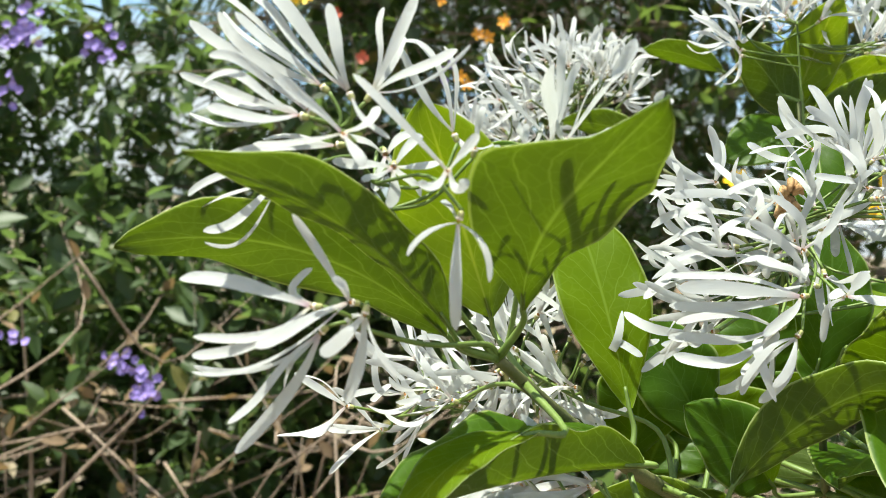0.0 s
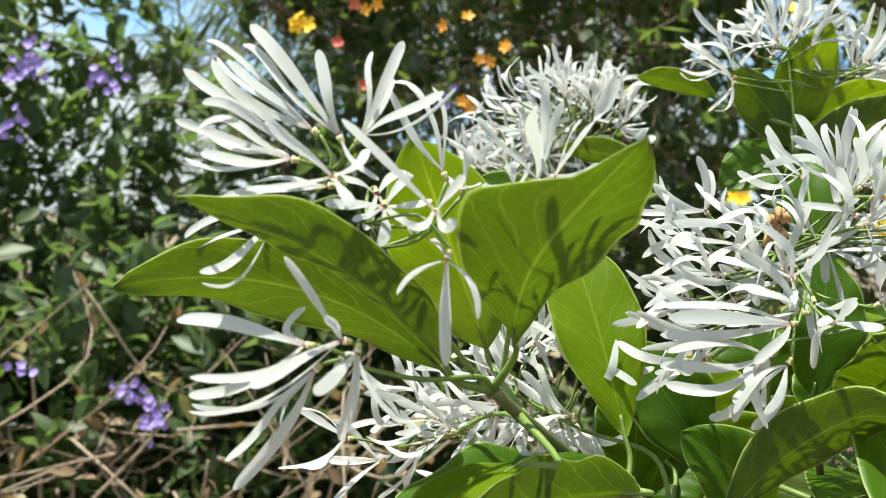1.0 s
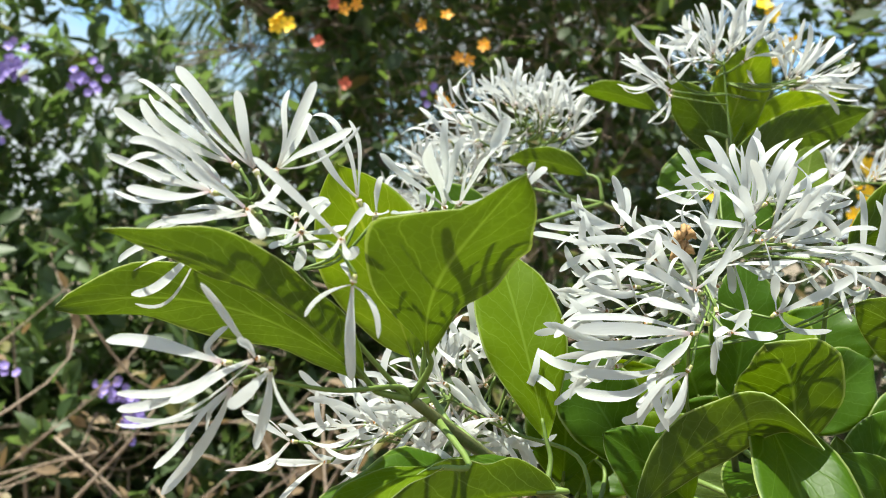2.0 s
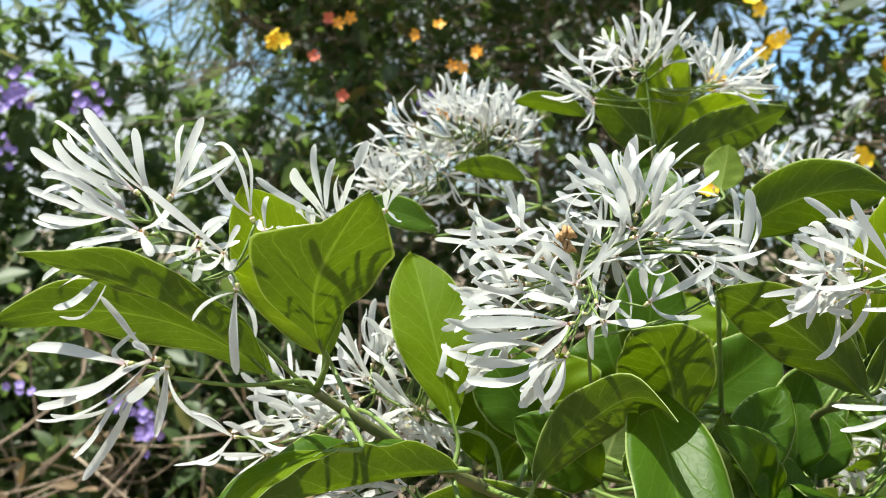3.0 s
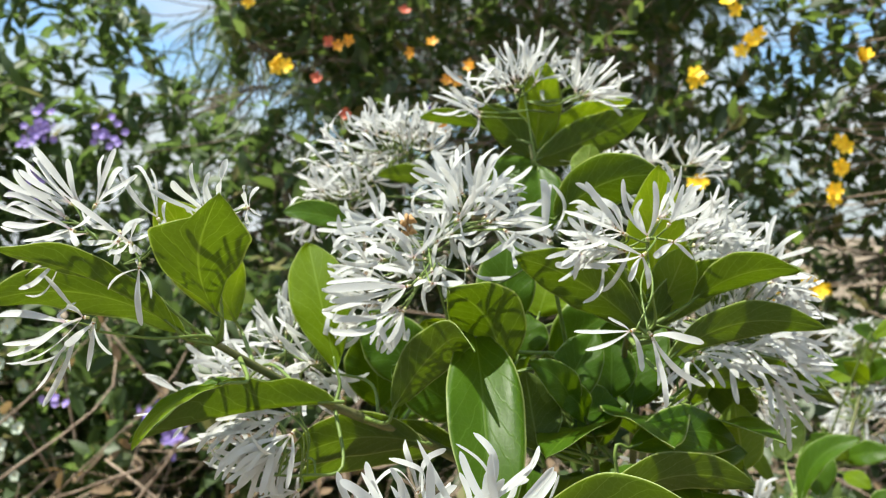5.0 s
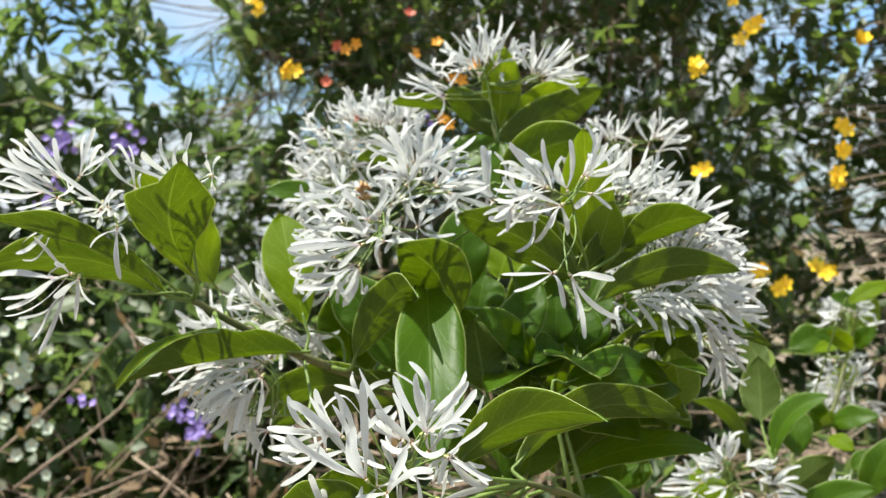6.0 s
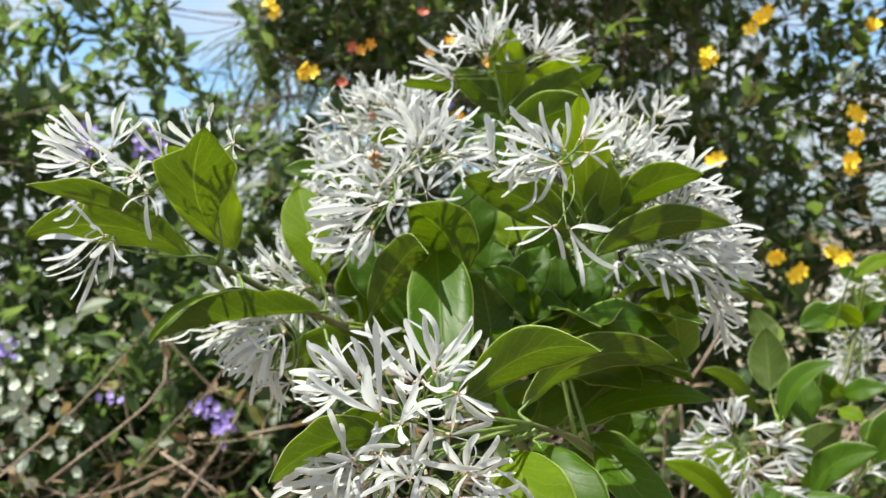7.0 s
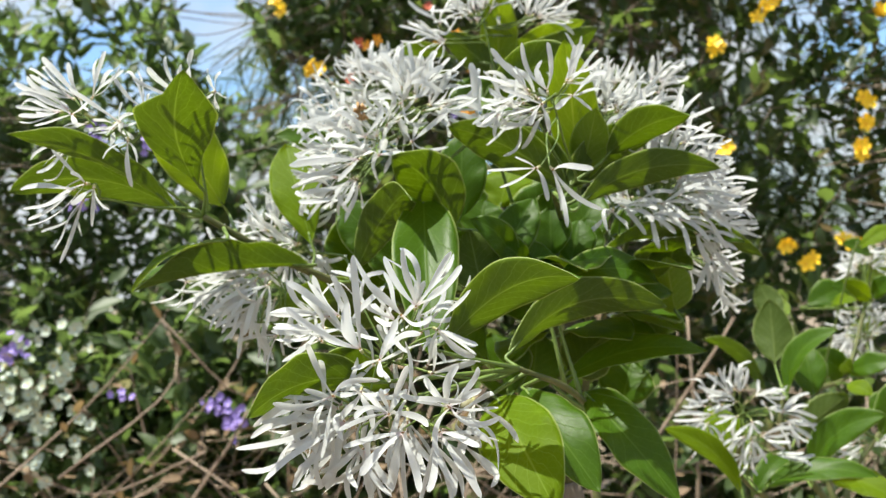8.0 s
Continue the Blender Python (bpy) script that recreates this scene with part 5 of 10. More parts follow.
bloom((0.2160, 0.3125, 1.2663), (0.2304, 0.3212, 1.2520), (0.2316, 0.3138, 1.2559), (0.2233, 0.3031, 1.2486), (0.2219, 0.3158, 1.2485))
bloom((0.2261, 0.3170, 1.2762), (0.2421, 0.3076, 1.2681), (0.2432, 0.3232, 1.2688), (0.2425, 0.3253, 1.2810), (0.2439, 0.3107, 1.2788))
bloom((0.2230, 0.3075, 1.2766), (0.2424, 0.3072, 1.2818), (0.2388, 0.3006, 1.2730), (0.2353, 0.3040, 1.2647), (0.2390, 0.3153, 1.2713))
bloom((0.2084, 0.3124, 1.2721), (0.1974, 0.3194, 1.2600), (0.2055, 0.3183, 1.2528), (0.2035, 0.3023, 1.2584), (0.1882, 0.3097, 1.2678))
bloom((0.2076, 0.3147, 1.2692), (0.1987, 0.3084, 1.2500), (0.1940, 0.2987, 1.2646), (0.1874, 0.3066, 1.2714), (0.1935, 0.3197, 1.2575))
bloom((0.2035, 0.2994, 1.2860), (0.2234, 0.2939, 1.2908), (0.2196, 0.3014, 1.2990), (0.2043, 0.2962, 1.3033), (0.2090, 0.2881, 1.2993))
bloom((0.2035, 0.2938, 1.2867), (0.2198, 0.2854, 1.2987), (0.2230, 0.2907, 1.2943), (0.2142, 0.3027, 1.3008), (0.2091, 0.2906, 1.3039))
bloom((0.2117, 0.2766, 1.2859), (0.2304, 0.2795, 1.2891), (0.2262, 0.2803, 1.3013), (0.2206, 0.2692, 1.3046), (0.2266, 0.2664, 1.2940))
bloom((0.2126, 0.2717, 1.2865), (0.2194, 0.2689, 1.3076), (0.2244, 0.2573, 1.2986), (0.2336, 0.2709, 1.2909), (0.2255, 0.2778, 1.3000))
bloom((0.2209, 0.2747, 1.2820), (0.2328, 0.2641, 1.2894), (0.2347, 0.2618, 1.2784), (0.2426, 0.2783, 1.2802), (0.2391, 0.2715, 1.2948))
bloom((0.2209, 0.2696, 1.2804), (0.2400, 0.2772, 1.2797), (0.2359, 0.2750, 1.2904), (0.2343, 0.2622, 1.2944), (0.2400, 0.2620, 1.2775))
bloom((0.2291, 0.3109, 1.2784), (0.2500, 0.3116, 1.2702), (0.2487, 0.3169, 1.2876), (0.2439, 0.3019, 1.2880), (0.2426, 0.2960, 1.2750))
bloom((0.2338, 0.3168, 1.2780), (0.2508, 0.3192, 1.2696), (0.2509, 0.3280, 1.2837), (0.2487, 0.3105, 1.2859), (0.2531, 0.3097, 1.2746))
bloom((0.2324, 0.3239, 1.2701), (0.2477, 0.3194, 1.2573), (0.2529, 0.3291, 1.2698), (0.2494, 0.3237, 1.2785), (0.2485, 0.3115, 1.2732))
bloom((0.2283, 0.3211, 1.2602), (0.2455, 0.3140, 1.2624), (0.2417, 0.3146, 1.2509), (0.2446, 0.3240, 1.2474), (0.2488, 0.3274, 1.2629))
bloom((0.2271, 0.3254, 1.2581), (0.2434, 0.3200, 1.2648), (0.2421, 0.3102, 1.2520), (0.2397, 0.3193, 1.2428), (0.2459, 0.3294, 1.2551))
bloom((0.2164, 0.2737, 1.2824), (0.2289, 0.2791, 1.2948), (0.2184, 0.2803, 1.3026), (0.2192, 0.2702, 1.3012), (0.2326, 0.2688, 1.2965))
bloom((0.2060, 0.2904, 1.2878), (0.2073, 0.2777, 1.3012), (0.2136, 0.2895, 1.3067), (0.2008, 0.2927, 1.3076), (0.1953, 0.2856, 1.3031))
bloom((0.2064, 0.2918, 1.2916), (0.1951, 0.2837, 1.3069), (0.2092, 0.2817, 1.3061), (0.2157, 0.2934, 1.3112), (0.2013, 0.3030, 1.3081))
bloom((0.2266, 0.3287, 1.2562), (0.2427, 0.3408, 1.2501), (0.2454, 0.3253, 1.2540), (0.2377, 0.3226, 1.2427), (0.2349, 0.3374, 1.2424))
bloom((0.2287, 0.3281, 1.2570), (0.2405, 0.3345, 1.2428), (0.2506, 0.3301, 1.2545), (0.2454, 0.3218, 1.2545), (0.2374, 0.3194, 1.2421))
bloom((0.1978, 0.3281, 1.2741), (0.1804, 0.3232, 1.2768), (0.1843, 0.3296, 1.2863), (0.1841, 0.3407, 1.2775), (0.1805, 0.3330, 1.2723))
bloom((0.1936, 0.3222, 1.2740), (0.1819, 0.3284, 1.2918), (0.1827, 0.3369, 1.2815), (0.1728, 0.3256, 1.2769), (0.1771, 0.3127, 1.2830))
bloom((0.2272, 0.3741, 1.2368), (0.2486, 0.3744, 1.2479), (0.2447, 0.3675, 1.2330), (0.2418, 0.3686, 1.2216), (0.2447, 0.3805, 1.2293))
bloom((0.2367, 0.3710, 1.2314), (0.2552, 0.3635, 1.2290), (0.2492, 0.3564, 1.2229), (0.2467, 0.3709, 1.2138), (0.2530, 0.3759, 1.2217))
bloom((0.2400, 0.3749, 1.2251), (0.2536, 0.3822, 1.2112), (0.2543, 0.3655, 1.2106), (0.2423, 0.3636, 1.2042), (0.2358, 0.3772, 1.2055))
bloom((0.2247, 0.3779, 1.2399), (0.2276, 0.3762, 1.2176), (0.2135, 0.3747, 1.2187), (0.2159, 0.3897, 1.2278), (0.2313, 0.3898, 1.2214))
bloom((0.2367, 0.3747, 1.2371), (0.2600, 0.3785, 1.2415), (0.2562, 0.3640, 1.2350), (0.2545, 0.3692, 1.2226), (0.2574, 0.3796, 1.2309))
bloom((0.2083, 0.3686, 1.2400), (0.2123, 0.3634, 1.2185), (0.2157, 0.3762, 1.2202), (0.2259, 0.3748, 1.2307), (0.2201, 0.3595, 1.2271))
bloom((0.2048, 0.3805, 1.2363), (0.2196, 0.3735, 1.2225), (0.2140, 0.3830, 1.2177), (0.2198, 0.3910, 1.2241), (0.2288, 0.3802, 1.2354))
bloom((0.1918, 0.3384, 1.2403), (0.1870, 0.3208, 1.2475), (0.1831, 0.3375, 1.2594), (0.1744, 0.3386, 1.2456), (0.1771, 0.3298, 1.2357))
bloom((0.1972, 0.3306, 1.2383), (0.1904, 0.3243, 1.2230), (0.1916, 0.3154, 1.2247), (0.1811, 0.3188, 1.2392), (0.1812, 0.3309, 1.2310))
bloom((0.2039, 0.3440, 1.2390), (0.1983, 0.3458, 1.2199), (0.2138, 0.3553, 1.2288), (0.2170, 0.3413, 1.2268), (0.2051, 0.3338, 1.2231))
bloom((0.2090, 0.3327, 1.2371), (0.2181, 0.3461, 1.2451), (0.2180, 0.3260, 1.2567), (0.2253, 0.3254, 1.2453), (0.2286, 0.3340, 1.2319))
bloom((0.2184, 0.3418, 1.2361), (0.2354, 0.3391, 1.2293), (0.2296, 0.3265, 1.2262), (0.2195, 0.3388, 1.2158), (0.2286, 0.3491, 1.2225))
bloom((0.2328, 0.3395, 1.2347), (0.2385, 0.3470, 1.2189), (0.2518, 0.3439, 1.2256), (0.2454, 0.3321, 1.2251), (0.2375, 0.3305, 1.2163))
bloom((0.2300, 0.3362, 1.2396), (0.2438, 0.3279, 1.2288), (0.2391, 0.3454, 1.2268), (0.2468, 0.3454, 1.2411), (0.2505, 0.3309, 1.2408))
bloom((0.1852, 0.3297, 1.2065), (0.1633, 0.3273, 1.2104), (0.1714, 0.3179, 1.1993), (0.1765, 0.3142, 1.2156), (0.1743, 0.3276, 1.2200))
bloom((0.1883, 0.3310, 1.2077), (0.1724, 0.3210, 1.1956), (0.1715, 0.3348, 1.2004), (0.1813, 0.3394, 1.1899), (0.1832, 0.3239, 1.1914))
bloom((0.2456, 0.4000, 1.2187), (0.2469, 0.4094, 1.2037), (0.2387, 0.3860, 1.2074), (0.2568, 0.4091, 1.2051), (0.2615, 0.3921, 1.2116))
bloom((0.1919, 0.2650, 1.3115), (0.2110, 0.2698, 1.3197), (0.2023, 0.2566, 1.3284), (0.2043, 0.2520, 1.3177), (0.2117, 0.2641, 1.3109))
bloom((0.1967, 0.2758, 1.3092), (0.2141, 0.2710, 1.2985), (0.2150, 0.2819, 1.3029), (0.2156, 0.2839, 1.3164), (0.2135, 0.2672, 1.3136))
bloom((0.1969, 0.2592, 1.3029), (0.2102, 0.2502, 1.3107), (0.2133, 0.2519, 1.3030), (0.2171, 0.2631, 1.3042), (0.2124, 0.2644, 1.3140))
bloom((0.2013, 0.2692, 1.2999), (0.2120, 0.2768, 1.3154), (0.2116, 0.2658, 1.3169), (0.2195, 0.2630, 1.3026), (0.2204, 0.2759, 1.3014))
bloom((0.1958, 0.2842, 1.3022), (0.1834, 0.2692, 1.2940), (0.1798, 0.2838, 1.2876), (0.1963, 0.2803, 1.2847), (0.1912, 0.2691, 1.2867))
bloom((0.2047, 0.2728, 1.2980), (0.2232, 0.2687, 1.3081), (0.2215, 0.2669, 1.2907), (0.2218, 0.2772, 1.2930), (0.2217, 0.2818, 1.3010))
bloom((0.1952, 0.2615, 1.2942), (0.1840, 0.2549, 1.2813), (0.1766, 0.2536, 1.2927), (0.1805, 0.2714, 1.2854), (0.1825, 0.2619, 1.2759))
bloom((0.1947, 0.2781, 1.3159), (0.1989, 0.2622, 1.3225), (0.2075, 0.2629, 1.3177), (0.2127, 0.2718, 1.3220), (0.2061, 0.2715, 1.3321))
bloom((0.2153, 0.2739, 1.2912), (0.2348, 0.2686, 1.2912), (0.2335, 0.2745, 1.2822), (0.2305, 0.2829, 1.2892), (0.2355, 0.2734, 1.3009))
bloom((0.2208, 0.2785, 1.2887), (0.2396, 0.2679, 1.2942), (0.2360, 0.2655, 1.2819), (0.2330, 0.2746, 1.2729), (0.2391, 0.2832, 1.2826))
bloom((0.1923, 0.2776, 1.3092), (0.2020, 0.2735, 1.2942), (0.2121, 0.2736, 1.3022), (0.2080, 0.2622, 1.3102), (0.2040, 0.2618, 1.3017))
bloom((0.2050, 0.2854, 1.3044), (0.2197, 0.2752, 1.3112), (0.2226, 0.2817, 1.3170), (0.2159, 0.2829, 1.3227), (0.2124, 0.2741, 1.3170))
bloom((0.2053, 0.2682, 1.3015), (0.2234, 0.2689, 1.2987), (0.2185, 0.2709, 1.3128), (0.2180, 0.2609, 1.3113), (0.2175, 0.2548, 1.3011))
bloom((0.2330, 0.3068, 1.2629), (0.2522, 0.3093, 1.2719), (0.2499, 0.2984, 1.2724), (0.2523, 0.3032, 1.2570), (0.2502, 0.3128, 1.2643))
bloom((0.2377, 0.3111, 1.2600), (0.2569, 0.3077, 1.2686), (0.2569, 0.3085, 1.2519), (0.2516, 0.3170, 1.2489), (0.2559, 0.3178, 1.2642))
bloom((0.2290, 0.3007, 1.2636), (0.2496, 0.2977, 1.2708), (0.2482, 0.3021, 1.2582), (0.2476, 0.3091, 1.2633), (0.2431, 0.3044, 1.2735))
bloom((0.2195, 0.2908, 1.2648), (0.2017, 0.2841, 1.2695), (0.2017, 0.2916, 1.2619), (0.2027, 0.2812, 1.2548), (0.2082, 0.2772, 1.2645))
bloom((0.2127, 0.3006, 1.2625), (0.1962, 0.2880, 1.2601), (0.1963, 0.2953, 1.2700), (0.1920, 0.3075, 1.2581), (0.1948, 0.3007, 1.2515))
bloom((0.2390, 0.3115, 1.2551), (0.2577, 0.3160, 1.2535), (0.2552, 0.3021, 1.2553), (0.2569, 0.3049, 1.2466), (0.2532, 0.3155, 1.2445))
bloom((0.2311, 0.2924, 1.2553), (0.2438, 0.3023, 1.2454), (0.2487, 0.2889, 1.2537), (0.2445, 0.2819, 1.2471), (0.2385, 0.2937, 1.2370))
bloom((0.2306, 0.2985, 1.2592), (0.2470, 0.2988, 1.2503), (0.2397, 0.2813, 1.2503), (0.2309, 0.2893, 1.2441), (0.2361, 0.2999, 1.2392))
bloom((0.2188, 0.2884, 1.2617), (0.2014, 0.2956, 1.2524), (0.2100, 0.2894, 1.2449), (0.2040, 0.2834, 1.2491), (0.2006, 0.2859, 1.2620))
bloom((0.2175, 0.3009, 1.2637), (0.2351, 0.3018, 1.2743), (0.2289, 0.2894, 1.2768), (0.2309, 0.2888, 1.2669), (0.2378, 0.3019, 1.2594))
bloom((0.2009, 0.2869, 1.3067), (0.1945, 0.2913, 1.2880), (0.2021, 0.2783, 1.2896), (0.1935, 0.2729, 1.2969), (0.1847, 0.2812, 1.2967))
bloom((0.1995, 0.2703, 1.3114), (0.2133, 0.2683, 1.3263), (0.2188, 0.2604, 1.3088), (0.2193, 0.2761, 1.3100), (0.2148, 0.2743, 1.3196))
bloom((0.2053, 0.2772, 1.3046), (0.2225, 0.2780, 1.2994), (0.2203, 0.2892, 1.3115), (0.2225, 0.2792, 1.3169), (0.2215, 0.2687, 1.3106))
bloom((0.2046, 0.2939, 1.2972), (0.1913, 0.2987, 1.2819), (0.1965, 0.2891, 1.2786), (0.1909, 0.2851, 1.2910), (0.1839, 0.2995, 1.2904))
bloom((0.2112, 0.2926, 1.2972), (0.2182, 0.2937, 1.3150), (0.2111, 0.3042, 1.3159), (0.2001, 0.2973, 1.3146), (0.2080, 0.2841, 1.3144))
bloom((0.1988, 0.2873, 1.3136), (0.2081, 0.2758, 1.3231), (0.2091, 0.2681, 1.3183), (0.2173, 0.2781, 1.3086), (0.2180, 0.2856, 1.3219))
bloom((0.2020, 0.2726, 1.2936), (0.1880, 0.2567, 1.2888), (0.1819, 0.2689, 1.2895), (0.1884, 0.2778, 1.2797), (0.1950, 0.2641, 1.2772))
bloom((0.2124, 0.2794, 1.3000), (0.2303, 0.2783, 1.3000), (0.2306, 0.2865, 1.3078), (0.2231, 0.2817, 1.3177), (0.2285, 0.2716, 1.3064))
bloom((0.1853, 0.2400, 1.2656), (0.1818, 0.2260, 1.2557), (0.1799, 0.2498, 1.2602), (0.1903, 0.2260, 1.2572), (0.1805, 0.2498, 1.2665))
spray((0.1941, 0.2850, 1.2927),
      ((0.2022, 0.2781, 1.2995), (0.2098, 0.2731, 1.3028), 0.0022),
      ((0.2021, 0.2822, 1.2932), (0.2091, 0.2813, 1.2921), 0.0026),
      ((0.2026, 0.2836, 1.2913), (0.2091, 0.2841, 1.2880), 0.0027),
      ((0.1988, 0.2812, 1.2871), (0.2024, 0.2794, 1.2790), 0.0025))
spray((0.2060, 0.2900, 1.2877),
      ((0.2089, 0.2919, 1.2976), (0.2129, 0.2958, 1.3041), 0.0027),
      ((0.2126, 0.2833, 1.2944), (0.2192, 0.2785, 1.2976), 0.0023),
      ((0.2143, 0.2928, 1.2911), (0.2241, 0.2977, 1.2946), 0.0023),
      ((0.2146, 0.2885, 1.2874), (0.2213, 0.2889, 1.2858), 0.0024))
spray((0.2178, 0.3000, 1.2901),
      ((0.2269, 0.2997, 1.2897), (0.2342, 0.3014, 1.2895), 0.0025),
      ((0.2276, 0.3039, 1.2895), (0.2356, 0.3099, 1.2889), 0.0026),
      ((0.2240, 0.2935, 1.2844), (0.2306, 0.2889, 1.2764), 0.0026),
      ((0.2212, 0.3025, 1.2827), (0.2243, 0.3070, 1.2737), 0.0024))
spray((0.2267, 0.3000, 1.2835),
      ((0.2360, 0.2966, 1.2820), (0.2457, 0.2952, 1.2799), 0.0025),
      ((0.2336, 0.2941, 1.2765), (0.2394, 0.2903, 1.2698), 0.0027),
      ((0.2283, 0.2957, 1.2741), (0.2289, 0.2935, 1.2635), 0.0023),
      ((0.2227, 0.3025, 1.2770), (0.2191, 0.3069, 1.2679), 0.0023))
spray((0.2372, 0.3100, 1.2768),
      ((0.2482, 0.3049, 1.2774), (0.2570, 0.3018, 1.2745), 0.0026),
      ((0.2444, 0.3073, 1.2742), (0.2510, 0.3066, 1.2679), 0.0024),
      ((0.2405, 0.3040, 1.2705), (0.2434, 0.2999, 1.2617), 0.0022),
      ((0.2368, 0.3072, 1.2667), (0.2348, 0.3064, 1.2562), 0.0026))
spray((0.2426, 0.3100, 1.2677),
      ((0.2496, 0.3035, 1.2692), (0.2565, 0.2991, 1.2702), 0.0026),
      ((0.2475, 0.3031, 1.2629), (0.2536, 0.2983, 1.2564), 0.0025),
      ((0.2495, 0.3134, 1.2626), (0.2561, 0.3188, 1.2538), 0.0022),
      ((0.2397, 0.3088, 1.2604), (0.2364, 0.3095, 1.2495), 0.0022))
spray((0.2303, 0.3000, 1.2648),
      ((0.2389, 0.3009, 1.2694), (0.2492, 0.3039, 1.2711), 0.0025),
      ((0.2374, 0.2996, 1.2639), (0.2450, 0.3013, 1.2596), 0.0023),
      ((0.2354, 0.3026, 1.2584), (0.2425, 0.3073, 1.2494), 0.0026),
      ((0.2320, 0.2951, 1.2573), (0.2333, 0.2922, 1.2493), 0.0022))
spray((0.2169, 0.2950, 1.2716),
      ((0.2228, 0.2965, 1.2781), (0.2293, 0.3001, 1.2817), 0.0022),
      ((0.2281, 0.2988, 1.2747), (0.2382, 0.3047, 1.2777), 0.0024),
      ((0.2233, 0.2904, 1.2689), (0.2314, 0.2879, 1.2658), 0.0028),
      ((0.2225, 0.2931, 1.2641), (0.2280, 0.2933, 1.2553), 0.0026))
spray((0.2021, 0.2900, 1.2757),
      ((0.2087, 0.2878, 1.2813), (0.2134, 0.2877, 1.2871), 0.0023),
      ((0.2090, 0.2924, 1.2814), (0.2156, 0.2967, 1.2866), 0.0022),
      ((0.2130, 0.2937, 1.2782), (0.2227, 0.2995, 1.2774), 0.0028),
      ((0.2077, 0.2840, 1.2675), (0.2139, 0.2801, 1.2585), 0.0026))
spray((0.2250, 0.3100, 1.2573),
      ((0.2327, 0.3053, 1.2604), (0.2413, 0.3026, 1.2616), 0.0026),
      ((0.2327, 0.3074, 1.2578), (0.2411, 0.3068, 1.2576), 0.0025),
      ((0.2331, 0.3045, 1.2527), (0.2405, 0.3010, 1.2471), 0.0025),
      ((0.2287, 0.3111, 1.2486), (0.2337, 0.3141, 1.2376), 0.0024))
spray((0.2392, 0.3150, 1.2545),
      ((0.2420, 0.3116, 1.2658), (0.2434, 0.3101, 1.2751), 0.0023),
      ((0.2430, 0.3088, 1.2641), (0.2488, 0.3046, 1.2696), 0.0022),
      ((0.2476, 0.3171, 1.2599), (0.2540, 0.3211, 1.2630), 0.0024),
      ((0.2466, 0.3156, 1.2520), (0.2548, 0.3182, 1.2484), 0.0024))
spray((0.1971, 0.2800, 1.2838),
      ((0.2051, 0.2793, 1.2894), (0.2151, 0.2806, 1.2923), 0.0022),
      ((0.2073, 0.2830, 1.2845), (0.2165, 0.2880, 1.2844), 0.0023),
      ((0.2050, 0.2766, 1.2809), (0.2117, 0.2753, 1.2771), 0.0026),
      ((0.2015, 0.2751, 1.2781), (0.2046, 0.2721, 1.2704), 0.0023))
spray((0.1899, 0.2550, 1.2668),
      ((0.1986, 0.2523, 1.2685), (0.2082, 0.2515, 1.2669), 0.0027),
      ((0.1971, 0.2470, 1.2664), (0.2045, 0.2411, 1.2637), 0.0022),
      ((0.1972, 0.2475, 1.2638), (0.2022, 0.2419, 1.2580), 0.0027),
      ((0.1938, 0.2525, 1.2618), (0.1990, 0.2519, 1.2529), 0.0024))
spray((0.1982, 0.2600, 1.2700),
      ((0.2061, 0.2622, 1.2722), (0.2143, 0.2664, 1.2720), 0.0024),
      ((0.2054, 0.2615, 1.2722), (0.2137, 0.2650, 1.2711), 0.0023),
      ((0.2060, 0.2604, 1.2652), (0.2134, 0.2628, 1.2574), 0.0023),
      ((0.2034, 0.2622, 1.2638), (0.2072, 0.2663, 1.2559), 0.0024))
spray((0.2070, 0.2620, 1.2667),
      ((0.2156, 0.2583, 1.2704), (0.2261, 0.2565, 1.2735), 0.0026),
      ((0.2163, 0.2601, 1.2667), (0.2246, 0.2601, 1.2659), 0.0026),
      ((0.2128, 0.2559, 1.2641), (0.2189, 0.2517, 1.2577), 0.0024),
      ((0.2114, 0.2547, 1.2619), (0.2144, 0.2494, 1.2541), 0.0024))
spray((0.2153, 0.2650, 1.2699),
      ((0.2240, 0.2675, 1.2779), (0.2331, 0.2721, 1.2818), 0.0028),
      ((0.2234, 0.2611, 1.2720), (0.2323, 0.2593, 1.2703), 0.0023),
      ((0.2249, 0.2623, 1.2667), (0.2332, 0.2616, 1.2633), 0.0024),
      ((0.2208, 0.2578, 1.2673), (0.2267, 0.2525, 1.2610), 0.0028))
spray((0.2249, 0.2700, 1.2705),
      ((0.2326, 0.2725, 1.2762), (0.2403, 0.2771, 1.2790), 0.0022),
      ((0.2352, 0.2717, 1.2693), (0.2452, 0.2754, 1.2663), 0.0025),
      ((0.2330, 0.2650, 1.2663), (0.2400, 0.2621, 1.2623), 0.0026),
      ((0.2310, 0.2691, 1.2638), (0.2356, 0.2702, 1.2548), 0.0024))
spray((0.2255, 0.2700, 1.2611),
      ((0.2340, 0.2635, 1.2609), (0.2440, 0.2589, 1.2601), 0.0022),
      ((0.2346, 0.2692, 1.2605), (0.2454, 0.2704, 1.2574), 0.0024),
      ((0.2309, 0.2640, 1.2580), (0.2368, 0.2600, 1.2519), 0.0025),
      ((0.2313, 0.2705, 1.2521), (0.2363, 0.2730, 1.2431), 0.0025))
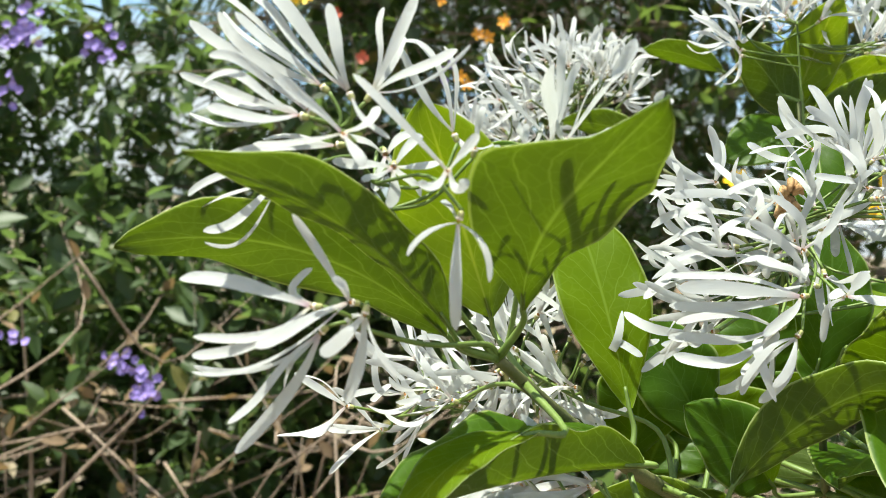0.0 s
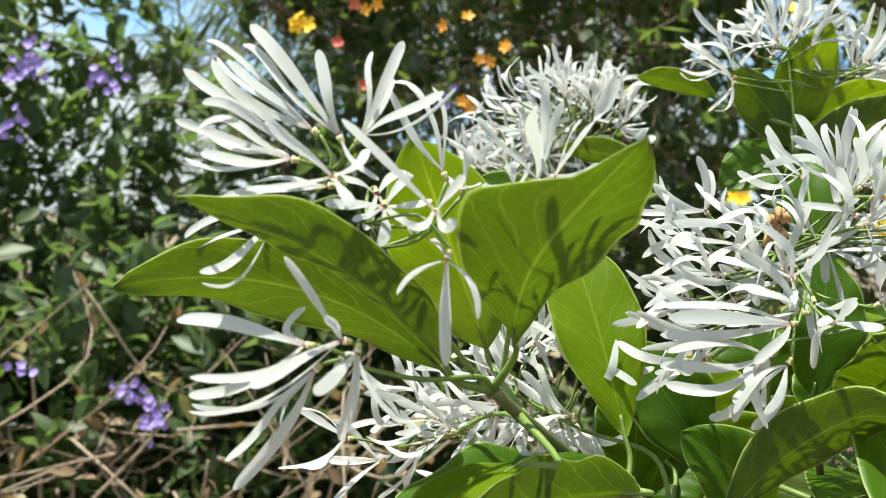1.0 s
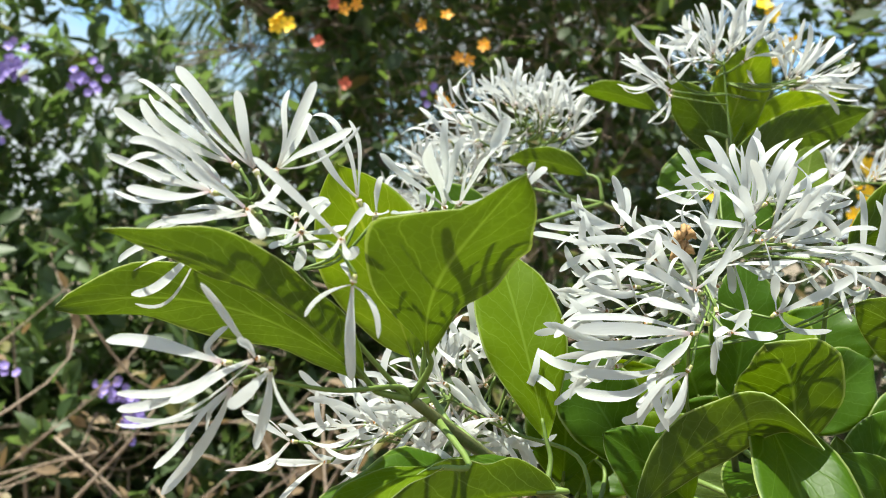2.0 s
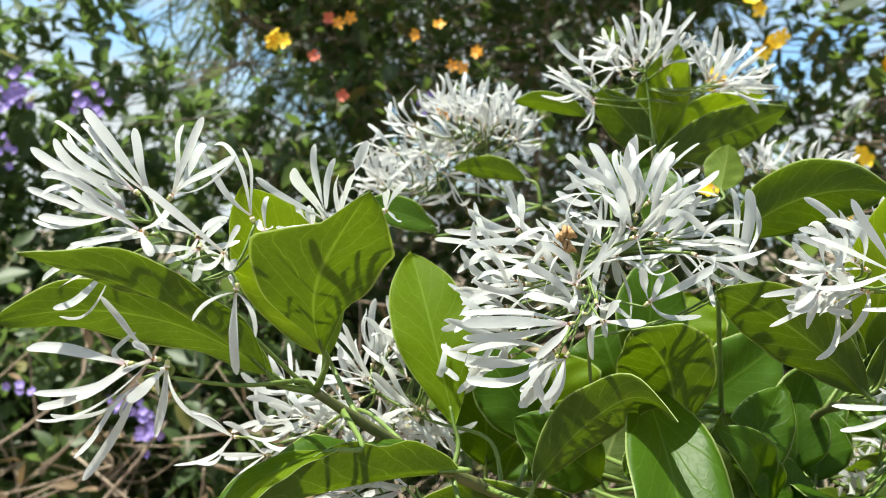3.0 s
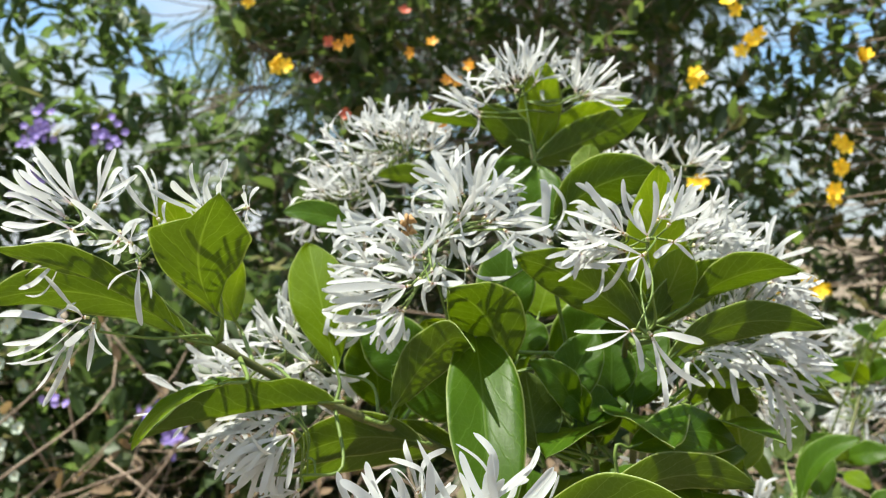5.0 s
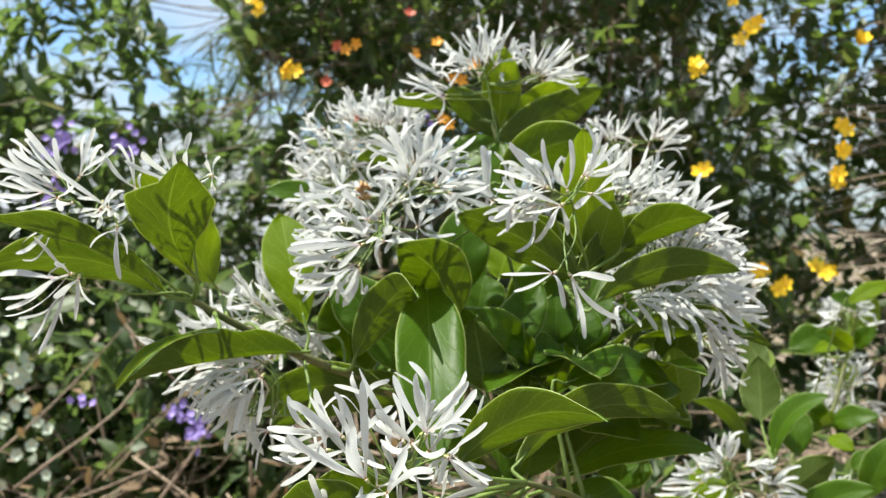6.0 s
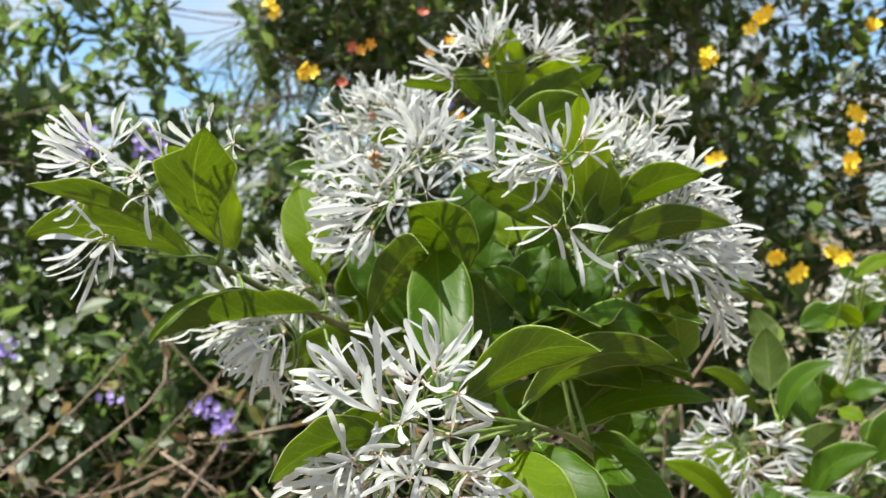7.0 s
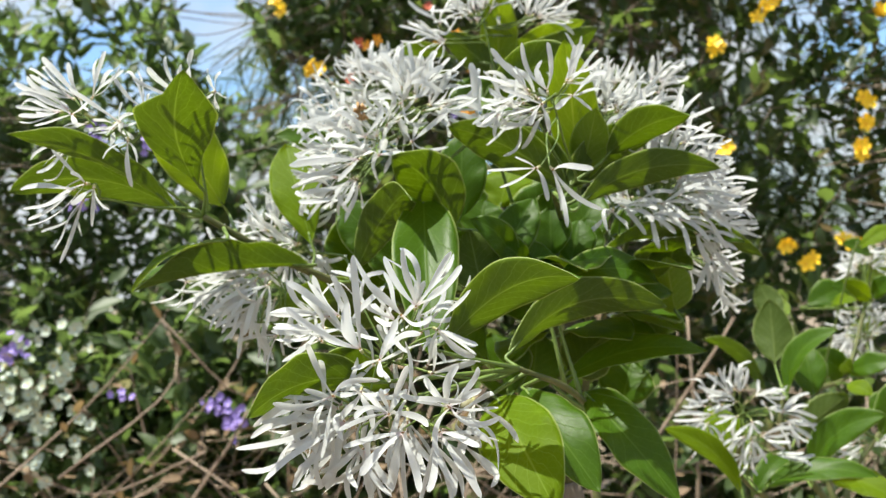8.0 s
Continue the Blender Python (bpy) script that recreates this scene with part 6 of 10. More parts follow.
spray((0.2144, 0.2650, 1.2594),
      ((0.2218, 0.2648, 1.2590), (0.2301, 0.2667, 1.2554), 0.0024),
      ((0.2220, 0.2669, 1.2570), (0.2305, 0.2708, 1.2523), 0.0025),
      ((0.2216, 0.2626, 1.2550), (0.2275, 0.2622, 1.2467), 0.0024),
      ((0.2164, 0.2577, 1.2526), (0.2168, 0.2524, 1.2420), 0.0024))
spray((0.2013, 0.2600, 1.2619),
      ((0.2076, 0.2528, 1.2622), (0.2151, 0.2477, 1.2591), 0.0027),
      ((0.2080, 0.2591, 1.2598), (0.2148, 0.2602, 1.2555), 0.0024),
      ((0.2064, 0.2568, 1.2585), (0.2123, 0.2555, 1.2521), 0.0027),
      ((0.2029, 0.2562, 1.2553), (0.2044, 0.2545, 1.2460), 0.0028))
spray((0.2227, 0.2750, 1.2519),
      ((0.2325, 0.2749, 1.2514), (0.2406, 0.2768, 1.2477), 0.0026),
      ((0.2321, 0.2747, 1.2475), (0.2409, 0.2764, 1.2420), 0.0028),
      ((0.2301, 0.2776, 1.2433), (0.2357, 0.2822, 1.2347), 0.0024),
      ((0.2244, 0.2731, 1.2450), (0.2279, 0.2732, 1.2366), 0.0028))
spray((0.2195, 0.2620, 1.2931),
      ((0.2235, 0.2645, 1.3008), (0.2269, 0.2690, 1.3079), 0.0024),
      ((0.2265, 0.2645, 1.2980), (0.2345, 0.2689, 1.3019), 0.0027),
      ((0.2268, 0.2606, 1.2949), (0.2351, 0.2612, 1.2951), 0.0028),
      ((0.2272, 0.2571, 1.2913), (0.2361, 0.2542, 1.2879), 0.0024))
spray((0.2251, 0.2700, 1.2877),
      ((0.2335, 0.2709, 1.2912), (0.2403, 0.2738, 1.2919), 0.0022),
      ((0.2334, 0.2697, 1.2905), (0.2431, 0.2714, 1.2933), 0.0025),
      ((0.2338, 0.2718, 1.2865), (0.2434, 0.2757, 1.2847), 0.0027),
      ((0.2289, 0.2641, 1.2826), (0.2331, 0.2601, 1.2754), 0.0023))
spray((0.2173, 0.2600, 1.2998),
      ((0.2194, 0.2617, 1.3112), (0.2235, 0.2654, 1.3203), 0.0022),
      ((0.2225, 0.2541, 1.3082), (0.2292, 0.2501, 1.3131), 0.0026),
      ((0.2254, 0.2557, 1.3040), (0.2344, 0.2534, 1.3067), 0.0024),
      ((0.2239, 0.2527, 1.2989), (0.2302, 0.2475, 1.2954), 0.0023))
spray((0.2302, 0.2900, 1.2397),
      ((0.2360, 0.2874, 1.2357), (0.2409, 0.2869, 1.2287), 0.0023),
      ((0.2312, 0.2865, 1.2318), (0.2314, 0.2850, 1.2208), 0.0025),
      ((0.2276, 0.2824, 1.2329), (0.2257, 0.2769, 1.2239), 0.0026),
      ((0.2260, 0.2838, 1.2333), (0.2203, 0.2796, 1.2236), 0.0027))
# panicle behind the right one
panicle((0.1735, 0.2600, 1.2861), (0.1813, 0.2700, 1.3129))
bloom((0.1726, 0.2505, 1.3138), (0.1622, 0.2489, 1.3308), (0.1738, 0.2448, 1.3348), (0.1780, 0.2544, 1.3345), (0.1656, 0.2638, 1.3299))
bloom((0.1791, 0.2487, 1.3153), (0.1925, 0.2504, 1.3312), (0.1805, 0.2512, 1.3343), (0.1778, 0.2423, 1.3315), (0.1866, 0.2367, 1.3293))
bloom((0.1810, 0.2565, 1.3122), (0.1897, 0.2617, 1.3287), (0.1796, 0.2676, 1.3317), (0.1731, 0.2522, 1.3324), (0.1868, 0.2474, 1.3315))
bloom((0.1759, 0.2671, 1.3118), (0.1955, 0.2657, 1.3163), (0.1910, 0.2763, 1.3241), (0.1859, 0.2698, 1.3303), (0.1918, 0.2561, 1.3225))
bloom((0.1823, 0.2499, 1.2971), (0.1980, 0.2511, 1.3059), (0.1970, 0.2415, 1.3053), (0.2006, 0.2447, 1.2937), (0.1994, 0.2552, 1.2962))
bloom((0.1848, 0.2503, 1.2982), (0.2022, 0.2534, 1.2948), (0.2020, 0.2532, 1.3057), (0.2010, 0.2400, 1.2982), (0.2008, 0.2454, 1.2903))
bloom((0.1884, 0.2676, 1.3050), (0.2020, 0.2587, 1.3127), (0.2076, 0.2636, 1.3066), (0.2089, 0.2740, 1.3063), (0.2030, 0.2745, 1.3201))
bloom((0.1911, 0.2673, 1.3086), (0.2079, 0.2726, 1.3083), (0.2038, 0.2783, 1.3210), (0.2034, 0.2645, 1.3224), (0.2101, 0.2623, 1.3089))
bloom((0.1737, 0.2506, 1.3124), (0.1739, 0.2435, 1.3326), (0.1685, 0.2543, 1.3292), (0.1581, 0.2437, 1.3234), (0.1696, 0.2364, 1.3281))
bloom((0.1734, 0.2486, 1.3152), (0.1757, 0.2365, 1.3285), (0.1786, 0.2463, 1.3337), (0.1630, 0.2499, 1.3294), (0.1636, 0.2401, 1.3286))
bloom((0.1916, 0.2600, 1.3128), (0.1918, 0.2465, 1.3287), (0.2066, 0.2574, 1.3266), (0.2007, 0.2616, 1.3332), (0.1885, 0.2572, 1.3315))
bloom((0.1908, 0.2690, 1.3113), (0.2011, 0.2634, 1.3269), (0.2083, 0.2731, 1.3236), (0.1913, 0.2771, 1.3267), (0.1916, 0.2646, 1.3321))
bloom((0.1862, 0.2551, 1.3102), (0.1962, 0.2655, 1.3221), (0.1855, 0.2606, 1.3269), (0.1895, 0.2488, 1.3277), (0.1994, 0.2544, 1.3230))
bloom((0.1857, 0.2517, 1.3137), (0.2011, 0.2481, 1.3274), (0.1983, 0.2601, 1.3259), (0.1828, 0.2579, 1.3304), (0.1877, 0.2439, 1.3327))
panicle((0.1943, 0.4600, 1.3304), (0.2100, 0.4750, 1.3575))
bloom((0.1992, 0.4686, 1.3572), (0.1905, 0.4757, 1.3762), (0.1975, 0.4651, 1.3765), (0.2138, 0.4681, 1.3742), (0.2024, 0.4815, 1.3727))
bloom((0.1991, 0.4620, 1.3562), (0.2020, 0.4722, 1.3706), (0.1899, 0.4618, 1.3712), (0.2002, 0.4545, 1.3727), (0.2087, 0.4610, 1.3753))
bloom((0.1982, 0.4848, 1.3577), (0.1818, 0.4798, 1.3622), (0.1933, 0.4787, 1.3748), (0.1867, 0.4895, 1.3750), (0.1829, 0.4919, 1.3621))
bloom((0.1942, 0.4853, 1.3611), (0.1737, 0.4912, 1.3659), (0.1794, 0.4714, 1.3703), (0.1882, 0.4774, 1.3754), (0.1823, 0.4919, 1.3752))
bloom((0.2212, 0.4819, 1.3544), (0.2122, 0.4825, 1.3751), (0.2165, 0.4688, 1.3713), (0.2306, 0.4713, 1.3703), (0.2267, 0.4821, 1.3743))
bloom((0.2260, 0.4689, 1.3561), (0.2423, 0.4614, 1.3528), (0.2467, 0.4696, 1.3558), (0.2453, 0.4657, 1.3671), (0.2401, 0.4571, 1.3616))
bloom((0.2290, 0.4748, 1.3570), (0.2476, 0.4826, 1.3591), (0.2464, 0.4826, 1.3678), (0.2442, 0.4676, 1.3681), (0.2480, 0.4718, 1.3571))
bloom((0.2232, 0.4749, 1.3572), (0.2419, 0.4714, 1.3690), (0.2263, 0.4725, 1.3746), (0.2264, 0.4598, 1.3686), (0.2356, 0.4635, 1.3649))
bloom((0.2259, 0.4851, 1.3597), (0.2447, 0.4824, 1.3702), (0.2416, 0.4966, 1.3701), (0.2284, 0.4943, 1.3779), (0.2299, 0.4811, 1.3789))
bloom((0.1774, 0.4804, 1.3517), (0.1665, 0.4854, 1.3682), (0.1680, 0.4741, 1.3659), (0.1765, 0.4738, 1.3714), (0.1764, 0.4899, 1.3709))
bloom((0.1737, 0.4749, 1.3484), (0.1703, 0.4702, 1.3659), (0.1813, 0.4664, 1.3663), (0.1844, 0.4784, 1.3677), (0.1731, 0.4779, 1.3690))
bloom((0.2122, 0.4686, 1.3536), (0.1958, 0.4695, 1.3394), (0.1954, 0.4623, 1.3478), (0.1964, 0.4613, 1.3601), (0.1935, 0.4779, 1.3519))
bloom((0.2091, 0.4744, 1.3586), (0.1957, 0.4585, 1.3562), (0.1941, 0.4683, 1.3655), (0.1930, 0.4772, 1.3503), (0.1973, 0.4654, 1.3441))
bloom((0.2249, 0.4672, 1.3484), (0.2385, 0.4537, 1.3510), (0.2404, 0.4590, 1.3389), (0.2436, 0.4670, 1.3492), (0.2392, 0.4575, 1.3609))
bloom((0.1525, 0.4000, 1.3529), (0.1578, 0.4098, 1.3640), (0.1414, 0.3860, 1.3549), (0.1457, 0.4098, 1.3507), (0.1571, 0.3860, 1.3560))
# top panicle
panicle((0.1282, 0.3800, 1.3547), (0.1232, 0.3850, 1.3955))
spray((0.1189, 0.3850, 1.3980),
      ((0.1132, 0.3757, 1.4068), (0.1063, 0.3687, 1.4146), 0.0026),
      ((0.1167, 0.3875, 1.4092), (0.1137, 0.3924, 1.4210), 0.0030),
      ((0.1103, 0.3788, 1.4034), (0.1016, 0.3750, 1.4075), 0.0026),
      ((0.1214, 0.3859, 1.4160), (0.1208, 0.3892, 1.4288), 0.0015))
spray((0.1260, 0.3830, 1.4003),
      ((0.1242, 0.3758, 1.4096), (0.1276, 0.3710, 1.4192), 0.0026),
      ((0.1306, 0.3871, 1.4116), (0.1342, 0.3935, 1.4277), 0.0027),
      ((0.1344, 0.3765, 1.4081), (0.1421, 0.3725, 1.4180), 0.0029),
      ((0.1253, 0.3849, 1.4070), (0.1275, 0.3892, 1.4144), 0.0024))
spray((0.0988, 0.3750, 1.3900),
      ((0.0906, 0.3707, 1.3969), (0.0820, 0.3688, 1.4049), 0.0031),
      ((0.1017, 0.3795, 1.3992), (0.1120, 0.3865, 1.4007), 0.0024),
      ((0.1060, 0.3708, 1.3931), (0.1144, 0.3690, 1.3938), 0.0023),
      ((0.0946, 0.3773, 1.3964), (0.0954, 0.3819, 1.4038), 0.0023))
spray((0.1005, 0.3720, 1.3782),
      ((0.0893, 0.3635, 1.3843), (0.0770, 0.3573, 1.3881), 0.0028),
      ((0.0904, 0.3723, 1.3873), (0.0790, 0.3750, 1.3950), 0.0026),
      ((0.0893, 0.3640, 1.3802), (0.0768, 0.3585, 1.3795), 0.0025),
      ((0.0986, 0.3767, 1.3737), (0.0937, 0.3839, 1.3683), 0.0029))
spray((0.1505, 0.3880, 1.3907),
      ((0.1515, 0.3806, 1.4027), (0.1520, 0.3756, 1.4128), 0.0026),
      ((0.1610, 0.3919, 1.3998), (0.1722, 0.3981, 1.4114), 0.0034),
      ((0.1559, 0.3834, 1.3973), (0.1614, 0.3812, 1.4054), 0.0026),
      ((0.1513, 0.3899, 1.4014), (0.1503, 0.3943, 1.4104), 0.0024))
spray((0.1560, 0.3860, 1.3886),
      ((0.1641, 0.3812, 1.3968), (0.1740, 0.3788, 1.4049), 0.0023),
      ((0.1693, 0.3902, 1.3938), (0.1829, 0.3967, 1.4006), 0.0030),
      ((0.1668, 0.3804, 1.3878), (0.1795, 0.3772, 1.3873), 0.0026),
      ((0.1490, 0.3880, 1.3879), (0.1424, 0.3925, 1.3858), 0.0027))
spray((0.1350, 0.3920, 1.3987),
      ((0.1389, 0.3826, 1.4039), (0.1405, 0.3756, 1.4069), 0.0029),
      ((0.1425, 0.3962, 1.4013), (0.1461, 0.4028, 1.3963), 0.0030),
      ((0.1331, 0.3827, 1.3921), (0.1335, 0.3759, 1.3859), 0.0026),
      ((0.1293, 0.3940, 1.4056), (0.1281, 0.3985, 1.4124), 0.0027))
bloom((0.1010, 0.3750, 1.3809), (0.0795, 0.3750, 1.3922), (0.0814, 0.3813, 1.3859), (0.0919, 0.3641, 1.3660), (0.0847, 0.3750, 1.3949))
bloom((0.1173, 0.3774, 1.3945), (0.1068, 0.3900, 1.4061), (0.1009, 0.3888, 1.3984), (0.0990, 0.3747, 1.4068), (0.1091, 0.3754, 1.4110))
bloom((0.1205, 0.3919, 1.3991), (0.1108, 0.3945, 1.4183), (0.1162, 0.3816, 1.4154), (0.1245, 0.3869, 1.4175), (0.1235, 0.3991, 1.4196))
bloom((0.1240, 0.3838, 1.3982), (0.1200, 0.3832, 1.4204), (0.1256, 0.3686, 1.4149), (0.1367, 0.3757, 1.4099), (0.1295, 0.3852, 1.4172))
bloom((0.1286, 0.3769, 1.3941), (0.1360, 0.3752, 1.4126), (0.1353, 0.3635, 1.4048), (0.1465, 0.3705, 1.4033), (0.1424, 0.3790, 1.4080))
bloom((0.1335, 0.3916, 1.3958), (0.1435, 0.3785, 1.4092), (0.1501, 0.3855, 1.4019), (0.1496, 0.3953, 1.4088), (0.1409, 0.3890, 1.4130))
bloom((0.1499, 0.3733, 1.3888), (0.1504, 0.3638, 1.4081), (0.1584, 0.3735, 1.4065), (0.1468, 0.3846, 1.4049), (0.1400, 0.3764, 1.4100))
bloom((0.1534, 0.3815, 1.3900), (0.1624, 0.3816, 1.4063), (0.1728, 0.3763, 1.3984), (0.1714, 0.3856, 1.3930), (0.1666, 0.3920, 1.4063))
bloom((0.1555, 0.3806, 1.3883), (0.1740, 0.3720, 1.3944), (0.1760, 0.3767, 1.3818), (0.1746, 0.3883, 1.3893), (0.1727, 0.3848, 1.4015))
bloom((0.1438, 0.3961, 1.3886), (0.1287, 0.3901, 1.3994), (0.1216, 0.3967, 1.3877), (0.1265, 0.3858, 1.3821), (0.1317, 0.3767, 1.3864))
bloom((0.1189, 0.3927, 1.3925), (0.1294, 0.3992, 1.4092), (0.1163, 0.3961, 1.4121), (0.1179, 0.3864, 1.4106), (0.1284, 0.3861, 1.4121))
bloom((0.1116, 0.3809, 1.3952), (0.1024, 0.3689, 1.4100), (0.0929, 0.3733, 1.3987), (0.0981, 0.3671, 1.3882), (0.1032, 0.3634, 1.3947))
bloom((0.1528, 0.3953, 1.3899), (0.1691, 0.4031, 1.3928), (0.1625, 0.4058, 1.4024), (0.1640, 0.3953, 1.4053), (0.1732, 0.3918, 1.3983))
bloom((0.1043, 0.3898, 1.3866), (0.0881, 0.3980, 1.3868), (0.0825, 0.3892, 1.3840), (0.0857, 0.3825, 1.3960), (0.0916, 0.3992, 1.3977))
bloom((0.1146, 0.3991, 1.3950), (0.0992, 0.4067, 1.4099), (0.0995, 0.3899, 1.4016), (0.1044, 0.3854, 1.4085), (0.1102, 0.3981, 1.4172))
bloom((0.1293, 0.3973, 1.3915), (0.1175, 0.3846, 1.4033), (0.1275, 0.3896, 1.4079), (0.1311, 0.4045, 1.4119), (0.1182, 0.3999, 1.4092))
bloom((0.1336, 0.3949, 1.3925), (0.1278, 0.3979, 1.4108), (0.1329, 0.3876, 1.4127), (0.1476, 0.3892, 1.4049), (0.1437, 0.4014, 1.4116))
bloom((0.1523, 0.3933, 1.3889), (0.1502, 0.3999, 1.4099), (0.1412, 0.3847, 1.4038), (0.1520, 0.3836, 1.4060), (0.1610, 0.3892, 1.4067))
bloom((0.1555, 0.3970, 1.3878), (0.1731, 0.3904, 1.3985), (0.1758, 0.3862, 1.3858), (0.1756, 0.3964, 1.3783), (0.1739, 0.4064, 1.3886))
# panicle at the far side
panicle((0.0450, 0.4400, 1.3417), (0.0040, 0.4500, 1.3445))
panicle((0.0716, 0.4300, 1.3345), (0.0409, 0.4500, 1.3718))
spray((0.0406, 0.4400, 1.3789),
      ((0.0367, 0.4334, 1.3895), (0.0329, 0.4291, 1.4001), 0.0032),
      ((0.0413, 0.4435, 1.3907), (0.0421, 0.4495, 1.4039), 0.0030),
      ((0.0318, 0.4334, 1.3848), (0.0219, 0.4292, 1.3892), 0.0035),
      ((0.0461, 0.4412, 1.3854), (0.0464, 0.4447, 1.3924), 0.0026))
spray((0.0531, 0.4450, 1.3760),
      ((0.0506, 0.4388, 1.3850), (0.0527, 0.4350, 1.3957), 0.0032),
      ((0.0564, 0.4454, 1.3857), (0.0596, 0.4482, 1.3981), 0.0030),
      ((0.0683, 0.4390, 1.3798), (0.0781, 0.4353, 1.3760), 0.0032),
      ((0.0444, 0.4499, 1.3833), (0.0385, 0.4573, 1.3832), 0.0030))
spray((0.0356, 0.4400, 1.3677),
      ((0.0256, 0.4308, 1.3718), (0.0161, 0.4240, 1.3710), 0.0029),
      ((0.0220, 0.4430, 1.3666), (0.0096, 0.4484, 1.3683), 0.0027),
      ((0.0267, 0.4333, 1.3625), (0.0151, 0.4290, 1.3582), 0.0029),
      ((0.0322, 0.4414, 1.3760), (0.0252, 0.4453, 1.3808), 0.0030))
spray((0.0024, 0.4500, 1.3494),
      ((-0.0034, 0.4455, 1.3526), (-0.0096, 0.4434, 1.3552), 0.0030),
      ((0.0006, 0.4511, 1.3578), (-0.0041, 0.4545, 1.3598), 0.0027),
      ((0.0096, 0.4418, 1.3570), (0.0101, 0.4360, 1.3630), 0.0029),
      ((-0.0069, 0.4543, 1.3482), (-0.0168, 0.4610, 1.3504), 0.0031))
bloom((0.0459, 0.4366, 1.3768), (0.0512, 0.4331, 1.3976), (0.0471, 0.4425, 1.3938), (0.0322, 0.4442, 1.3920), (0.0351, 0.4303, 1.3910))
bloom((0.0504, 0.4265, 1.3755), (0.0368, 0.4352, 1.3899), (0.0318, 0.4231, 1.3862), (0.0453, 0.4177, 1.3913), (0.0518, 0.4292, 1.3945))
bloom((0.0374, 0.4663, 1.3830), (0.0169, 0.4613, 1.3826), (0.0236, 0.4590, 1.3963), (0.0242, 0.4734, 1.3965), (0.0215, 0.4753, 1.3894))
bloom((0.0328, 0.4611, 1.3802), (0.0242, 0.4748, 1.3921), (0.0185, 0.4650, 1.3898), (0.0195, 0.4520, 1.3913), (0.0350, 0.4584, 1.4009))
bloom((0.0501, 0.4424, 1.3806), (0.0470, 0.4508, 1.3971), (0.0377, 0.4491, 1.3948), (0.0427, 0.4358, 1.3952), (0.0538, 0.4414, 1.4004))
bloom((0.0588, 0.4434, 1.3773), (0.0709, 0.4433, 1.3900), (0.0654, 0.4500, 1.3951), (0.0530, 0.4382, 1.3972), (0.0667, 0.4302, 1.3867))
bloom((0.0350, 0.4492, 1.3692), (0.0159, 0.4529, 1.3749), (0.0147, 0.4575, 1.3660), (0.0163, 0.4450, 1.3594), (0.0172, 0.4405, 1.3722))
bloom((0.0374, 0.4505, 1.3699), (0.0244, 0.4368, 1.3645), (0.0207, 0.4445, 1.3741), (0.0188, 0.4565, 1.3700), (0.0242, 0.4513, 1.3570))
bloom((0.0354, 0.4668, 1.3627), (0.0155, 0.4724, 1.3715), (0.0184, 0.4793, 1.3559), (0.0207, 0.4620, 1.3520), (0.0193, 0.4521, 1.3614))
bloom((0.0389, 0.4744, 1.3654), (0.0195, 0.4823, 1.3678), (0.0225, 0.4790, 1.3549), (0.0220, 0.4684, 1.3604), (0.0219, 0.4651, 1.3744))
bloom((0.0142, 0.4698, 1.3521), (-0.0062, 0.4748, 1.3594), (-0.0031, 0.4660, 1.3497), (0.0018, 0.4586, 1.3601), (0.0065, 0.4660, 1.3679))
bloom((0.0150, 0.4669, 1.3511), (-0.0004, 0.4554, 1.3593), (0.0093, 0.4562, 1.3672), (0.0059, 0.4699, 1.3676), (-0.0020, 0.4692, 1.3590))
bloom((0.0039, 0.4540, 1.3423), (-0.0109, 0.4426, 1.3498), (-0.0109, 0.4561, 1.3559), (-0.0150, 0.4623, 1.3453), (-0.0115, 0.4474, 1.3374))
bloom((0.0111, 0.4427, 1.3456), (-0.0095, 0.4406, 1.3408), (-0.0063, 0.4367, 1.3533), (-0.0043, 0.4475, 1.3568), (-0.0081, 0.4514, 1.3467))
bloom((0.0642, 0.4561, 1.3720), (0.0795, 0.4678, 1.3666), (0.0771, 0.4581, 1.3844), (0.0794, 0.4462, 1.3788), (0.0818, 0.4563, 1.3680))
bloom((0.0640, 0.4570, 1.3672), (0.0776, 0.4580, 1.3809), (0.0787, 0.4488, 1.3816), (0.0813, 0.4491, 1.3682), (0.0815, 0.4606, 1.3720))
bloom((0.0600, 0.4597, 1.3817), (0.0710, 0.4687, 1.3977), (0.0612, 0.4639, 1.4010), (0.0685, 0.4467, 1.3977), (0.0800, 0.4586, 1.3919))
bloom((0.0577, 0.4700, 1.3840), (0.0694, 0.4691, 1.4010), (0.0780, 0.4663, 1.3927), (0.0777, 0.4760, 1.3851), (0.0724, 0.4820, 1.3921))
bloom((0.0189, 0.4403, 1.3415), (0.0022, 0.4315, 1.3525), (0.0138, 0.4398, 1.3619), (0.0161, 0.4513, 1.3592), (0.0007, 0.4442, 1.3479))
bloom((0.0216, 0.4487, 1.3454), (0.0043, 0.4452, 1.3494), (0.0097, 0.4397, 1.3580), (0.0107, 0.4506, 1.3638), (0.0043, 0.4539, 1.3549))
bloom((-0.0123, 0.4662, 1.3295), (-0.0269, 0.4595, 1.3219), (-0.0322, 0.4609, 1.3308), (-0.0286, 0.4750, 1.3288), (-0.0238, 0.4713, 1.3156))
bloom((-0.0079, 0.4658, 1.3319), (-0.0179, 0.4655, 1.3143), (-0.0219, 0.4615, 1.3204), (-0.0271, 0.4698, 1.3293), (-0.0225, 0.4760, 1.3215))
bloom((0.0499, 0.4587, 1.3692), (0.0357, 0.4666, 1.3544), (0.0399, 0.4511, 1.3565), (0.0321, 0.4513, 1.3665), (0.0320, 0.4624, 1.3665))
